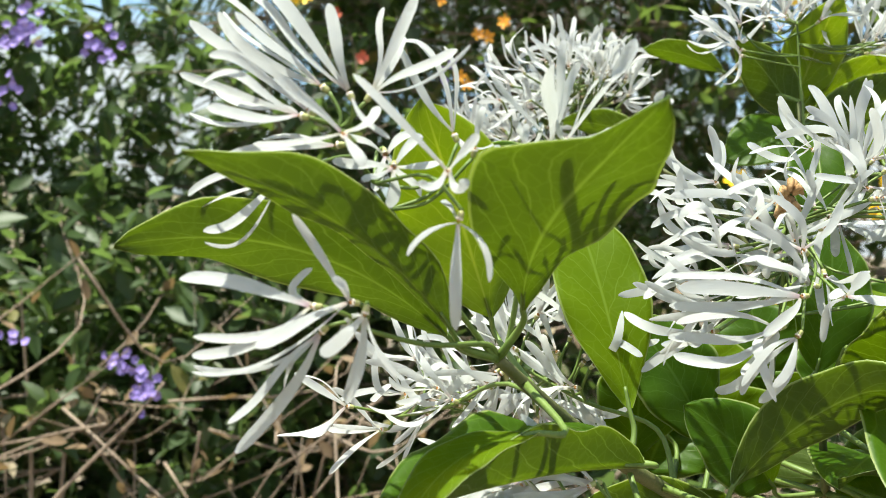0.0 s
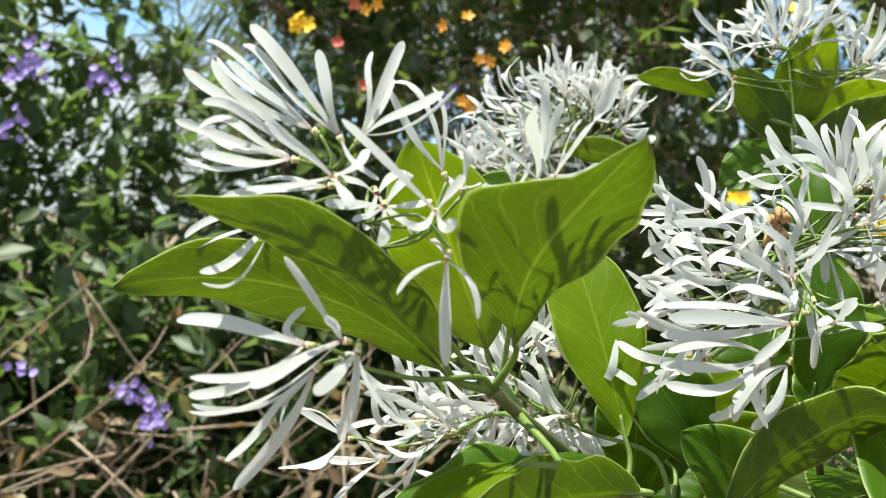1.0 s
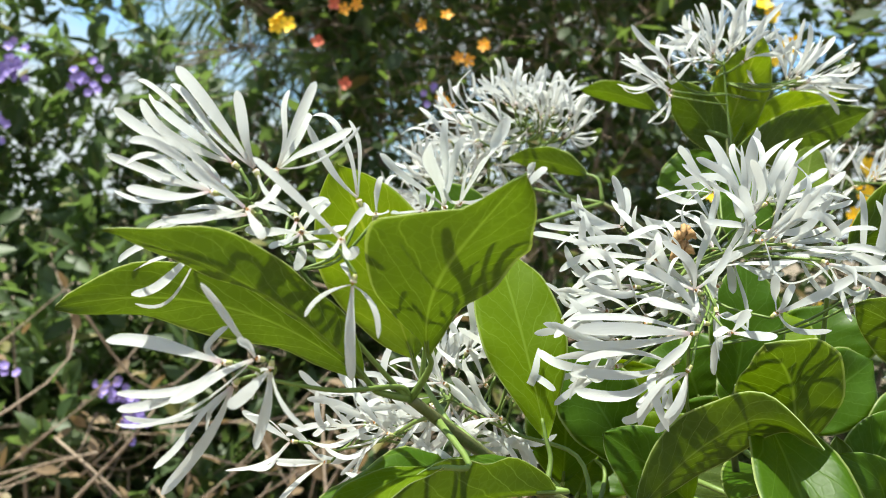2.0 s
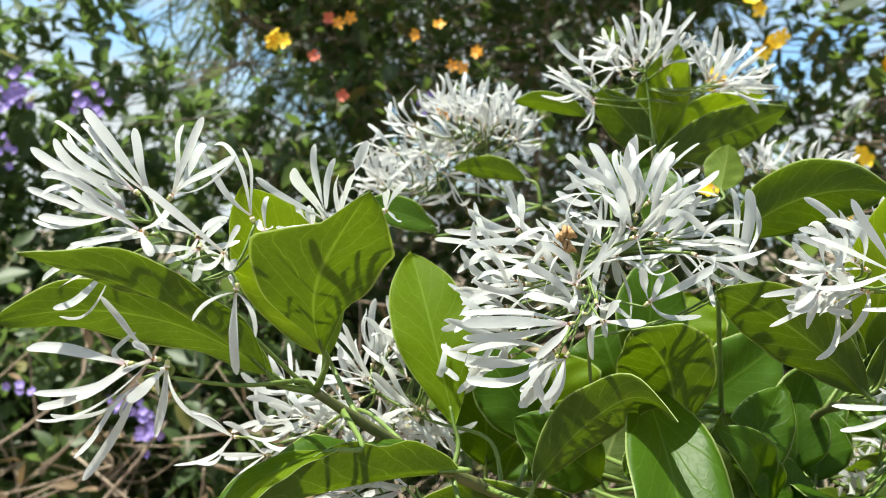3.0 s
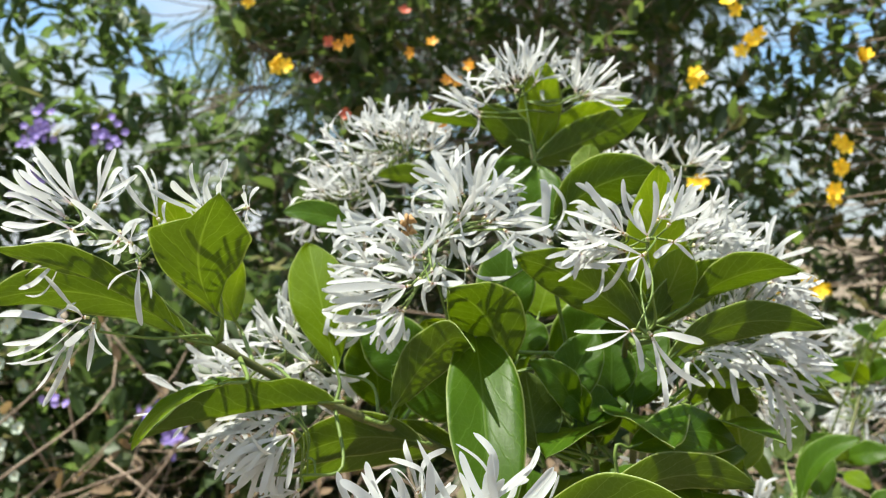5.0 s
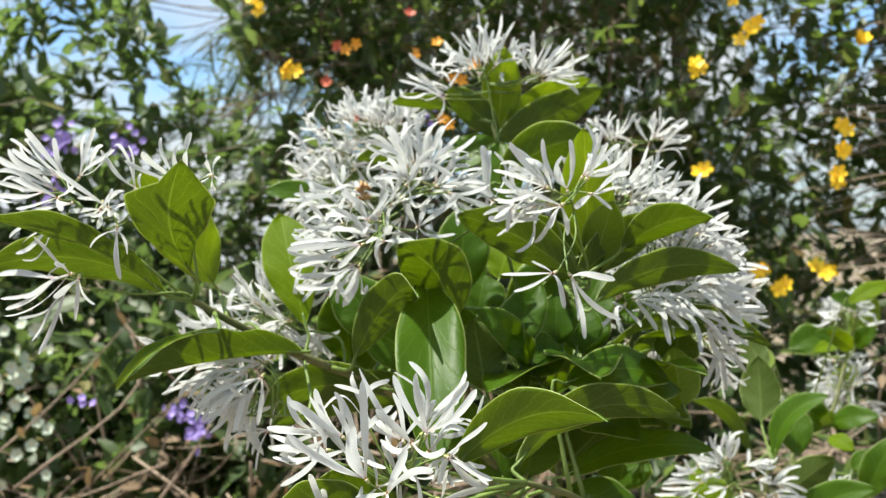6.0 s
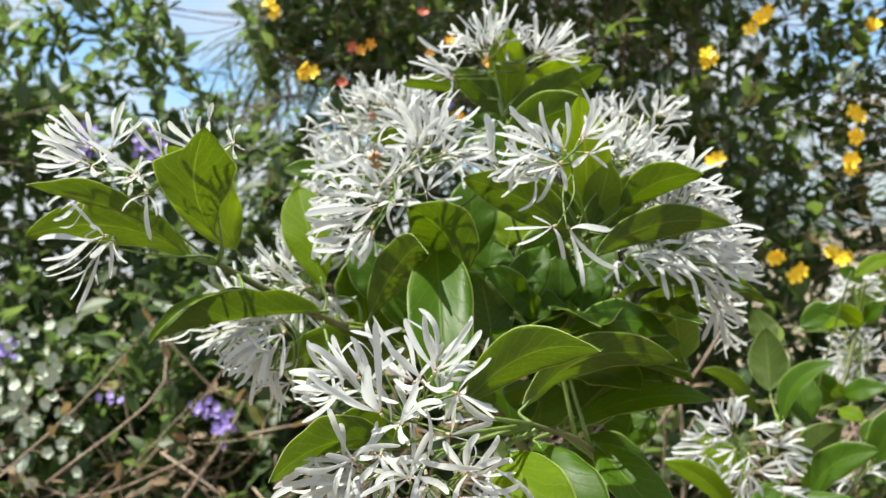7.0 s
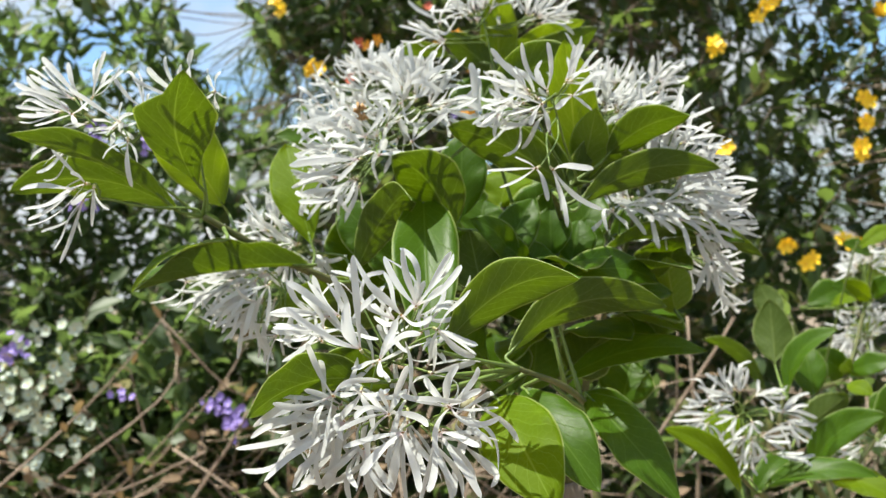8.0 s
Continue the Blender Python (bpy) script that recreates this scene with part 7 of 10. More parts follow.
bloom((0.0483, 0.4479, 1.3705), (0.0411, 0.4368, 1.3524), (0.0297, 0.4414, 1.3605), (0.0309, 0.4533, 1.3575), (0.0406, 0.4493, 1.3521))
bloom((0.0307, 0.4502, 1.3490), (0.0138, 0.4644, 1.3467), (0.0191, 0.4490, 1.3354), (0.0152, 0.4388, 1.3408), (0.0119, 0.4464, 1.3531))
bloom((0.0053, 0.4421, 1.3359), (-0.0146, 0.4361, 1.3308), (-0.0106, 0.4529, 1.3272), (-0.0022, 0.4467, 1.3160), (-0.0079, 0.4303, 1.3220))
bloom((0.0071, 0.4478, 1.3345), (-0.0119, 0.4433, 1.3332), (-0.0117, 0.4576, 1.3316), (-0.0002, 0.4595, 1.3225), (-0.0002, 0.4459, 1.3152))
bloom((0.0447, 0.4444, 1.3582), (0.0515, 0.4466, 1.3374), (0.0603, 0.4521, 1.3441), (0.0646, 0.4436, 1.3618), (0.0597, 0.4356, 1.3512))
bloom((0.0485, 0.4473, 1.3533), (0.0668, 0.4535, 1.3518), (0.0660, 0.4462, 1.3593), (0.0642, 0.4380, 1.3480), (0.0641, 0.4458, 1.3402))
bloom((0.0243, 0.4493, 1.3589), (0.0133, 0.4516, 1.3758), (0.0135, 0.4374, 1.3682), (0.0285, 0.4325, 1.3730), (0.0264, 0.4451, 1.3779))
bloom((0.0240, 0.4438, 1.3535), (0.0191, 0.4468, 1.3706), (0.0203, 0.4314, 1.3710), (0.0306, 0.4325, 1.3663), (0.0290, 0.4446, 1.3723))
bloom((0.0022, 0.4421, 1.3457), (0.0006, 0.4301, 1.3615), (-0.0049, 0.4401, 1.3638), (-0.0154, 0.4383, 1.3570), (-0.0106, 0.4271, 1.3553))
bloom((-0.0014, 0.4522, 1.3446), (-0.0046, 0.4351, 1.3587), (0.0028, 0.4459, 1.3646), (-0.0086, 0.4532, 1.3618), (-0.0137, 0.4429, 1.3584))
bloom((0.0386, 0.4418, 1.3678), (0.0183, 0.4352, 1.3632), (0.0282, 0.4280, 1.3706), (0.0304, 0.4371, 1.3829), (0.0233, 0.4460, 1.3804))
bloom((0.0442, 0.4496, 1.3651), (0.0326, 0.4557, 1.3787), (0.0264, 0.4470, 1.3699), (0.0323, 0.4381, 1.3733), (0.0427, 0.4404, 1.3822))
bloom((0.0536, 0.4388, 1.3673), (0.0512, 0.4548, 1.3820), (0.0363, 0.4427, 1.3790), (0.0453, 0.4319, 1.3823), (0.0550, 0.4380, 1.3866))
bloom((0.0602, 0.4555, 1.3687), (0.0483, 0.4614, 1.3866), (0.0568, 0.4482, 1.3852), (0.0698, 0.4516, 1.3836), (0.0614, 0.4652, 1.3834))
bloom((0.0681, 0.4394, 1.3686), (0.0818, 0.4373, 1.3816), (0.0788, 0.4498, 1.3850), (0.0643, 0.4434, 1.3880), (0.0749, 0.4294, 1.3875))
bloom((0.0509, 0.4493, 1.3732), (0.0681, 0.4581, 1.3722), (0.0645, 0.4572, 1.3890), (0.0622, 0.4413, 1.3843), (0.0688, 0.4483, 1.3706))
bloom((0.0365, 0.4324, 1.3606), (0.0277, 0.4175, 1.3547), (0.0207, 0.4246, 1.3705), (0.0149, 0.4347, 1.3603), (0.0216, 0.4346, 1.3464))
bloom((0.0267, 0.4328, 1.3576), (0.0197, 0.4295, 1.3760), (0.0175, 0.4412, 1.3725), (0.0096, 0.4320, 1.3621), (0.0143, 0.4220, 1.3683))
bloom((0.0169, 0.4528, 1.3460), (-0.0015, 0.4533, 1.3476), (0.0033, 0.4476, 1.3609), (0.0138, 0.4571, 1.3634), (0.0020, 0.4630, 1.3549))
bloom((0.0090, 0.4596, 1.3432), (0.0031, 0.4440, 1.3511), (0.0025, 0.4573, 1.3609), (-0.0025, 0.4679, 1.3538), (-0.0116, 0.4519, 1.3401))
bloom((0.0060, 0.4383, 1.3374), (-0.0114, 0.4420, 1.3320), (-0.0100, 0.4307, 1.3345), (-0.0095, 0.4302, 1.3495), (-0.0096, 0.4444, 1.3478))
bloom((0.0229, 0.4571, 1.3428), (0.0097, 0.4575, 1.3563), (0.0158, 0.4466, 1.3557), (0.0243, 0.4520, 1.3612), (0.0171, 0.4624, 1.3634))
bloom((0.0329, 0.4341, 1.3512), (0.0529, 0.4261, 1.3539), (0.0467, 0.4246, 1.3387), (0.0462, 0.4341, 1.3336), (0.0508, 0.4374, 1.3482))
bloom((-0.0040, 0.4557, 1.3365), (-0.0208, 0.4695, 1.3349), (-0.0204, 0.4599, 1.3259), (-0.0200, 0.4417, 1.3326), (-0.0220, 0.4540, 1.3461))
bloom((0.0182, 0.4439, 1.3358), (0.0349, 0.4519, 1.3362), (0.0373, 0.4392, 1.3430), (0.0310, 0.4395, 1.3246), (0.0292, 0.4534, 1.3220))
bloom((0.0439, 0.4531, 1.3770), (0.0421, 0.4605, 1.3958), (0.0296, 0.4509, 1.3901), (0.0446, 0.4373, 1.3880), (0.0501, 0.4515, 1.3978))
bloom((0.0568, 0.4404, 1.3754), (0.0423, 0.4416, 1.3882), (0.0448, 0.4283, 1.3869), (0.0634, 0.4251, 1.3902), (0.0589, 0.4427, 1.3944))
bloom((0.0159, 0.4417, 1.3694), (0.0051, 0.4421, 1.3870), (0.0023, 0.4522, 1.3819), (-0.0050, 0.4410, 1.3676), (0.0035, 0.4287, 1.3826))
bloom((0.0203, 0.4184, 1.3718), (0.0118, 0.4271, 1.3846), (0.0029, 0.4214, 1.3751), (0.0093, 0.4107, 1.3858), (0.0189, 0.4220, 1.3922))
bloom((0.0304, 0.4385, 1.3800), (0.0279, 0.4442, 1.3975), (0.0148, 0.4440, 1.3899), (0.0193, 0.4304, 1.3920), (0.0291, 0.4310, 1.3997))
bloom((0.0394, 0.4190, 1.3755), (0.0297, 0.4225, 1.3902), (0.0238, 0.4060, 1.3818), (0.0329, 0.4056, 1.3877), (0.0396, 0.4183, 1.3950))
bloom((0.0528, 0.4298, 1.3728), (0.0376, 0.4233, 1.3839), (0.0479, 0.4156, 1.3824), (0.0523, 0.4260, 1.3917), (0.0373, 0.4324, 1.3863))
bloom((0.0115, 0.4158, 1.3588), (-0.0030, 0.4043, 1.3555), (0.0045, 0.4020, 1.3687), (-0.0030, 0.4176, 1.3732), (-0.0100, 0.4117, 1.3602))
bloom((0.0653, 0.4315, 1.3738), (0.0751, 0.4319, 1.3911), (0.0601, 0.4367, 1.3940), (0.0599, 0.4167, 1.3892), (0.0792, 0.4217, 1.3846))
bloom((0.0236, 0.4187, 1.3599), (0.0103, 0.4300, 1.3554), (0.0167, 0.4230, 1.3428), (0.0079, 0.4110, 1.3463), (0.0018, 0.4198, 1.3576))
# low panicle behind the branch
panicle((0.0181, 0.2500, 1.2656), (-0.0139, 0.2750, 1.2484))
panicle((0.0587, 0.2550, 1.2564), (0.0212, 0.2650, 1.2685))
bloom((0.0197, 0.2618, 1.2733), (0.0018, 0.2575, 1.2724), (0.0056, 0.2494, 1.2799), (0.0116, 0.2548, 1.2919), (0.0062, 0.2702, 1.2881))
bloom((0.0212, 0.2753, 1.2672), (0.0014, 0.2776, 1.2717), (0.0051, 0.2633, 1.2673), (0.0087, 0.2671, 1.2833), (0.0122, 0.2800, 1.2843))
bloom((0.0182, 0.2789, 1.2757), (0.0170, 0.2667, 1.2930), (0.0297, 0.2747, 1.2898), (0.0258, 0.2926, 1.2916), (0.0155, 0.2796, 1.2935))
bloom((0.0187, 0.2808, 1.2770), (0.0200, 0.2626, 1.2873), (0.0337, 0.2725, 1.2852), (0.0310, 0.2795, 1.2926), (0.0189, 0.2788, 1.2984))
bloom((0.0343, 0.2588, 1.2647), (0.0156, 0.2601, 1.2604), (0.0220, 0.2425, 1.2671), (0.0214, 0.2504, 1.2773), (0.0168, 0.2615, 1.2757))
bloom((0.0369, 0.2567, 1.2652), (0.0258, 0.2499, 1.2794), (0.0197, 0.2646, 1.2733), (0.0201, 0.2543, 1.2556), (0.0250, 0.2389, 1.2628))
bloom((0.0368, 0.2796, 1.2620), (0.0481, 0.2652, 1.2492), (0.0414, 0.2730, 1.2447), (0.0474, 0.2825, 1.2443), (0.0544, 0.2762, 1.2581))
bloom((0.0342, 0.2909, 1.2603), (0.0528, 0.2929, 1.2546), (0.0512, 0.2852, 1.2480), (0.0386, 0.2902, 1.2415), (0.0416, 0.3034, 1.2499))
bloom((0.0045, 0.2583, 1.2582), (-0.0100, 0.2640, 1.2733), (-0.0113, 0.2663, 1.2615), (-0.0146, 0.2584, 1.2533), (-0.0131, 0.2473, 1.2649))
bloom((-0.0002, 0.2634, 1.2601), (-0.0193, 0.2578, 1.2550), (-0.0113, 0.2515, 1.2664), (-0.0098, 0.2584, 1.2784), (-0.0217, 0.2662, 1.2654))
bloom((0.0092, 0.2686, 1.2567), (-0.0009, 0.2675, 1.2714), (-0.0105, 0.2779, 1.2594), (-0.0084, 0.2622, 1.2527), (-0.0045, 0.2562, 1.2638))
bloom((0.0064, 0.2727, 1.2545), (-0.0055, 0.2842, 1.2664), (-0.0104, 0.2786, 1.2528), (-0.0118, 0.2622, 1.2556), (-0.0066, 0.2670, 1.2673))
bloom((0.0273, 0.2681, 1.2567), (0.0318, 0.2539, 1.2444), (0.0406, 0.2673, 1.2416), (0.0469, 0.2685, 1.2543), (0.0420, 0.2540, 1.2533))
bloom((0.0285, 0.2672, 1.2545), (0.0460, 0.2715, 1.2574), (0.0478, 0.2593, 1.2460), (0.0402, 0.2732, 1.2417), (0.0404, 0.2842, 1.2492))
bloom((0.0169, 0.2637, 1.2664), (0.0044, 0.2573, 1.2512), (-0.0039, 0.2579, 1.2646), (0.0040, 0.2761, 1.2571), (0.0123, 0.2697, 1.2457))
bloom((0.0157, 0.2727, 1.2652), (0.0080, 0.2704, 1.2492), (0.0001, 0.2637, 1.2557), (-0.0036, 0.2706, 1.2626), (0.0011, 0.2794, 1.2567))
bloom((0.0320, 0.2686, 1.2725), (0.0245, 0.2657, 1.2888), (0.0155, 0.2729, 1.2833), (0.0140, 0.2670, 1.2766), (0.0242, 0.2540, 1.2819))
bloom((0.0380, 0.2609, 1.2711), (0.0422, 0.2678, 1.2903), (0.0434, 0.2520, 1.2870), (0.0573, 0.2566, 1.2801), (0.0503, 0.2694, 1.2842))
bloom((0.0398, 0.2531, 1.2718), (0.0475, 0.2565, 1.2873), (0.0448, 0.2439, 1.2879), (0.0493, 0.2343, 1.2781), (0.0561, 0.2482, 1.2780))
bloom((0.0258, 0.2758, 1.2649), (0.0235, 0.2705, 1.2465), (0.0144, 0.2808, 1.2496), (0.0238, 0.2920, 1.2532), (0.0356, 0.2762, 1.2453))
bloom((0.0205, 0.2844, 1.2653), (0.0115, 0.2738, 1.2487), (0.0163, 0.2844, 1.2463), (0.0331, 0.2803, 1.2503), (0.0247, 0.2702, 1.2503))
bloom((0.0138, 0.2671, 1.2614), (0.0079, 0.2484, 1.2678), (-0.0009, 0.2627, 1.2742), (-0.0071, 0.2675, 1.2653), (-0.0022, 0.2560, 1.2592))
bloom((0.0091, 0.2790, 1.2625), (-0.0119, 0.2806, 1.2564), (-0.0082, 0.2711, 1.2726), (-0.0036, 0.2877, 1.2759), (-0.0020, 0.2925, 1.2602))
bloom((0.0346, 0.2669, 1.2772), (0.0325, 0.2716, 1.2988), (0.0316, 0.2640, 1.2963), (0.0424, 0.2570, 1.2931), (0.0489, 0.2740, 1.2895))
bloom((0.0374, 0.2601, 1.2771), (0.0377, 0.2736, 1.2911), (0.0222, 0.2641, 1.2899), (0.0325, 0.2523, 1.2964), (0.0469, 0.2607, 1.2932))
bloom((-0.0246, 0.2657, 1.2525), (-0.0381, 0.2577, 1.2613), (-0.0416, 0.2689, 1.2599), (-0.0410, 0.2715, 1.2420), (-0.0434, 0.2597, 1.2438))
bloom((-0.0150, 0.2709, 1.2459), (-0.0289, 0.2650, 1.2330), (-0.0277, 0.2548, 1.2493), (-0.0311, 0.2734, 1.2558), (-0.0321, 0.2788, 1.2425))
bloom((-0.0098, 0.2790, 1.2547), (-0.0250, 0.2800, 1.2669), (-0.0292, 0.2767, 1.2517), (-0.0189, 0.2633, 1.2553), (-0.0192, 0.2693, 1.2683))
bloom((-0.0028, 0.2793, 1.2503), (-0.0163, 0.2711, 1.2344), (-0.0198, 0.2809, 1.2454), (-0.0134, 0.2935, 1.2365), (-0.0095, 0.2819, 1.2337))
bloom((-0.0075, 0.2798, 1.2648), (-0.0133, 0.2910, 1.2811), (-0.0212, 0.2916, 1.2652), (-0.0265, 0.2776, 1.2720), (-0.0166, 0.2751, 1.2792))
bloom((0.0027, 0.2835, 1.2619), (0.0010, 0.2867, 1.2810), (-0.0110, 0.2925, 1.2708), (-0.0144, 0.2796, 1.2657), (-0.0074, 0.2762, 1.2772))
bloom((0.0153, 0.2803, 1.2702), (0.0122, 0.2645, 1.2791), (0.0188, 0.2753, 1.2868), (0.0032, 0.2774, 1.2867), (0.0023, 0.2687, 1.2771))
bloom((0.0228, 0.2736, 1.2751), (0.0163, 0.2753, 1.2953), (0.0312, 0.2685, 1.2913), (0.0366, 0.2830, 1.2882), (0.0242, 0.2898, 1.2875))
bloom((0.0251, 0.2690, 1.2822), (0.0242, 0.2661, 1.3004), (0.0298, 0.2519, 1.2950), (0.0406, 0.2579, 1.2909), (0.0386, 0.2692, 1.2994))
bloom((0.0066, 0.2714, 1.2576), (0.0219, 0.2742, 1.2445), (0.0230, 0.2653, 1.2554), (0.0187, 0.2573, 1.2522), (0.0092, 0.2638, 1.2404))
panicle((0.0538, 0.2150, 1.2315), (0.0309, 0.2000, 1.2321))
bloom((0.0282, 0.2075, 1.2318), (0.0096, 0.2027, 1.2301), (0.0107, 0.2003, 1.2410), (0.0146, 0.2114, 1.2444), (0.0105, 0.2145, 1.2308))
bloom((0.0254, 0.2025, 1.2368), (0.0109, 0.2107, 1.2431), (0.0054, 0.2030, 1.2367), (0.0095, 0.1967, 1.2455), (0.0143, 0.2057, 1.2498))
bloom((0.0353, 0.2024, 1.2390), (0.0209, 0.1896, 1.2355), (0.0265, 0.1890, 1.2506), (0.0212, 0.2019, 1.2534), (0.0166, 0.1984, 1.2398))
bloom((0.0402, 0.2025, 1.2261), (0.0283, 0.2145, 1.2133), (0.0336, 0.2020, 1.2094), (0.0242, 0.1960, 1.2180), (0.0207, 0.2093, 1.2243))
bloom((0.0401, 0.2155, 1.2342), (0.0366, 0.2176, 1.2155), (0.0302, 0.2082, 1.2204), (0.0228, 0.2156, 1.2275), (0.0260, 0.2247, 1.2246))
spray((0.0359, 0.2050, 1.2528),
      ((0.0272, 0.2011, 1.2436), (0.0224, 0.1991, 1.2313), 0.0026),
      ((0.0253, 0.2048, 1.2452), (0.0165, 0.2066, 1.2347), 0.0027),
      ((0.0219, 0.2050, 1.2492), (0.0074, 0.2070, 1.2439), 0.0022),
      ((0.0226, 0.2061, 1.2531), (0.0085, 0.2092, 1.2504), 0.0026))
spray((0.0338, 0.2000, 1.2501),
      ((0.0326, 0.1943, 1.2386), (0.0296, 0.1906, 1.2274), 0.0027),
      ((0.0245, 0.2012, 1.2392), (0.0140, 0.2045, 1.2282), 0.0022),
      ((0.0254, 0.1988, 1.2457), (0.0171, 0.1995, 1.2398), 0.0023),
      ((0.0224, 0.2026, 1.2496), (0.0120, 0.2072, 1.2428), 0.0024))
spray((0.0401, 0.1980, 1.2478),
      ((0.0401, 0.1945, 1.2383), (0.0383, 0.1930, 1.2288), 0.0022),
      ((0.0338, 0.1960, 1.2375), (0.0298, 0.1961, 1.2255), 0.0023),
      ((0.0322, 0.1918, 1.2433), (0.0259, 0.1875, 1.2361), 0.0023),
      ((0.0289, 0.1912, 1.2451), (0.0189, 0.1863, 1.2387), 0.0023))
spray((0.0272, 0.2100, 1.2526),
      ((0.0166, 0.2048, 1.2477), (0.0075, 0.2016, 1.2396), 0.0024),
      ((0.0143, 0.2110, 1.2484), (0.0019, 0.2140, 1.2410), 0.0023),
      ((0.0114, 0.2136, 1.2526), (-0.0053, 0.2192, 1.2487), 0.0020),
      ((0.0185, 0.2042, 1.2573), (0.0091, 0.2003, 1.2615), 0.0025))
spray((0.0357, 0.2000, 1.2421),
      ((0.0312, 0.2014, 1.2293), (0.0351, 0.2047, 1.2165), 0.0026),
      ((0.0251, 0.2026, 1.2310), (0.0194, 0.2071, 1.2164), 0.0024),
      ((0.0255, 0.2009, 1.2340), (0.0148, 0.2039, 1.2249), 0.0021),
      ((0.0264, 0.1952, 1.2368), (0.0166, 0.1924, 1.2311), 0.0027))
spray((0.0399, 0.2050, 1.2412),
      ((0.0336, 0.2043, 1.2288), (0.0359, 0.2056, 1.2149), 0.0025),
      ((0.0308, 0.2081, 1.2314), (0.0277, 0.2132, 1.2183), 0.0021),
      ((0.0337, 0.2067, 1.2288), (0.0274, 0.2104, 1.2156), 0.0021),
      ((0.0253, 0.2075, 1.2369), (0.0150, 0.2121, 1.2250), 0.0025))
spray((0.0283, 0.2020, 1.2467),
      ((0.0233, 0.2045, 1.2372), (0.0225, 0.2090, 1.2264), 0.0022),
      ((0.0198, 0.2005, 1.2397), (0.0129, 0.2009, 1.2303), 0.0021),
      ((0.0209, 0.1961, 1.2428), (0.0145, 0.1922, 1.2365), 0.0021),
      ((0.0162, 0.2020, 1.2468), (0.0031, 0.2041, 1.2460), 0.0020))
spray((0.0218, 0.2080, 1.2508),
      ((0.0146, 0.2038, 1.2434), (0.0080, 0.2016, 1.2349), 0.0026),
      ((0.0113, 0.2041, 1.2481), (0.0032, 0.2022, 1.2399), 0.0022),
      ((0.0092, 0.2048, 1.2459), (-0.0044, 0.2036, 1.2413), 0.0027),
      ((0.0097, 0.2099, 1.2534), (-0.0029, 0.2138, 1.2572), 0.0022))
spray((0.0379, 0.2100, 1.2521),
      ((0.0258, 0.2072, 1.2463), (0.0184, 0.2065, 1.2345), 0.0021),
      ((0.0262, 0.2127, 1.2490), (0.0147, 0.2174, 1.2428), 0.0026),
      ((0.0236, 0.2099, 1.2538), (0.0084, 0.2118, 1.2545), 0.0025),
      ((0.0287, 0.2074, 1.2589), (0.0193, 0.2068, 1.2662), 0.0025))
# front panicle
panicle((0.1129, 0.1700, 1.2010), (0.0940, 0.1350, 1.1964))
panicle((0.1173, 0.1700, 1.2007), (0.1127, 0.1400, 1.1912))
panicle((0.1303, 0.1900, 1.2010), (0.0987, 0.1500, 1.2151))
spray((0.1138, 0.1300, 1.2342),
      ((0.1131, 0.1253, 1.2443), (0.1129, 0.1230, 1.2550), 0.0028),
      ((0.1083, 0.1318, 1.2424), (0.1034, 0.1361, 1.2531), 0.0026),
      ((0.1219, 0.1238, 1.2425), (0.1294, 0.1200, 1.2520), 0.0024),
      ((0.1243, 0.1315, 1.2402), (0.1302, 0.1354, 1.2473), 0.0031))
spray((0.1094, 0.1280, 1.2317),
      ((0.1065, 0.1222, 1.2374), (0.1002, 0.1188, 1.2448), 0.0028),
      ((0.1064, 0.1297, 1.2396), (0.1032, 0.1339, 1.2476), 0.0018),
      ((0.1155, 0.1233, 1.2290), (0.1209, 0.1210, 1.2315), 0.0026),
      ((0.1045, 0.1295, 1.2295), (0.0984, 0.1335, 1.2327), 0.0028))
spray((0.0951, 0.1240, 1.2217),
      ((0.0962, 0.1196, 1.2375), (0.0968, 0.1176, 1.2541), 0.0032),
      ((0.0912, 0.1247, 1.2281), (0.0912, 0.1279, 1.2385), 0.0051),
      ((0.0819, 0.1178, 1.2304), (0.0734, 0.1141, 1.2390), 0.0030),
      ((0.0853, 0.1255, 1.2260), (0.0784, 0.1294, 1.2324), 0.0032))
spray((0.0856, 0.1360, 1.2333),
      ((0.0871, 0.1315, 1.2407), (0.0864, 0.1295, 1.2481), 0.0027),
      ((0.0790, 0.1384, 1.2401), (0.0751, 0.1432, 1.2489), 0.0029),
      ((0.0783, 0.1303, 1.2406), (0.0704, 0.1269, 1.2473), 0.0032),
      ((0.0727, 0.1371, 1.2355), (0.0586, 0.1406, 1.2364), 0.0025))
spray((0.0807, 0.1340, 1.2299),
      ((0.0722, 0.1306, 1.2311), (0.0630, 0.1295, 1.2321), 0.0032),
      ((0.0725, 0.1350, 1.2269), (0.0606, 0.1383, 1.2274), 0.0025),
      ((0.0749, 0.1297, 1.2252), (0.0658, 0.1278, 1.2202), 0.0024),
      ((0.0775, 0.1354, 1.2374), (0.0717, 0.1392, 1.2428), 0.0029))
spray((0.1015, 0.1200, 1.2181),
      ((0.1095, 0.1149, 1.2253), (0.1180, 0.1123, 1.2264), 0.0029),
      ((0.1048, 0.1219, 1.2243), (0.1077, 0.1263, 1.2311), 0.0031),
      ((0.1030, 0.1143, 1.2159), (0.1043, 0.1109, 1.2138), 0.0026),
      ((0.0961, 0.1219, 1.2171), (0.0905, 0.1261, 1.2161), 0.0027))
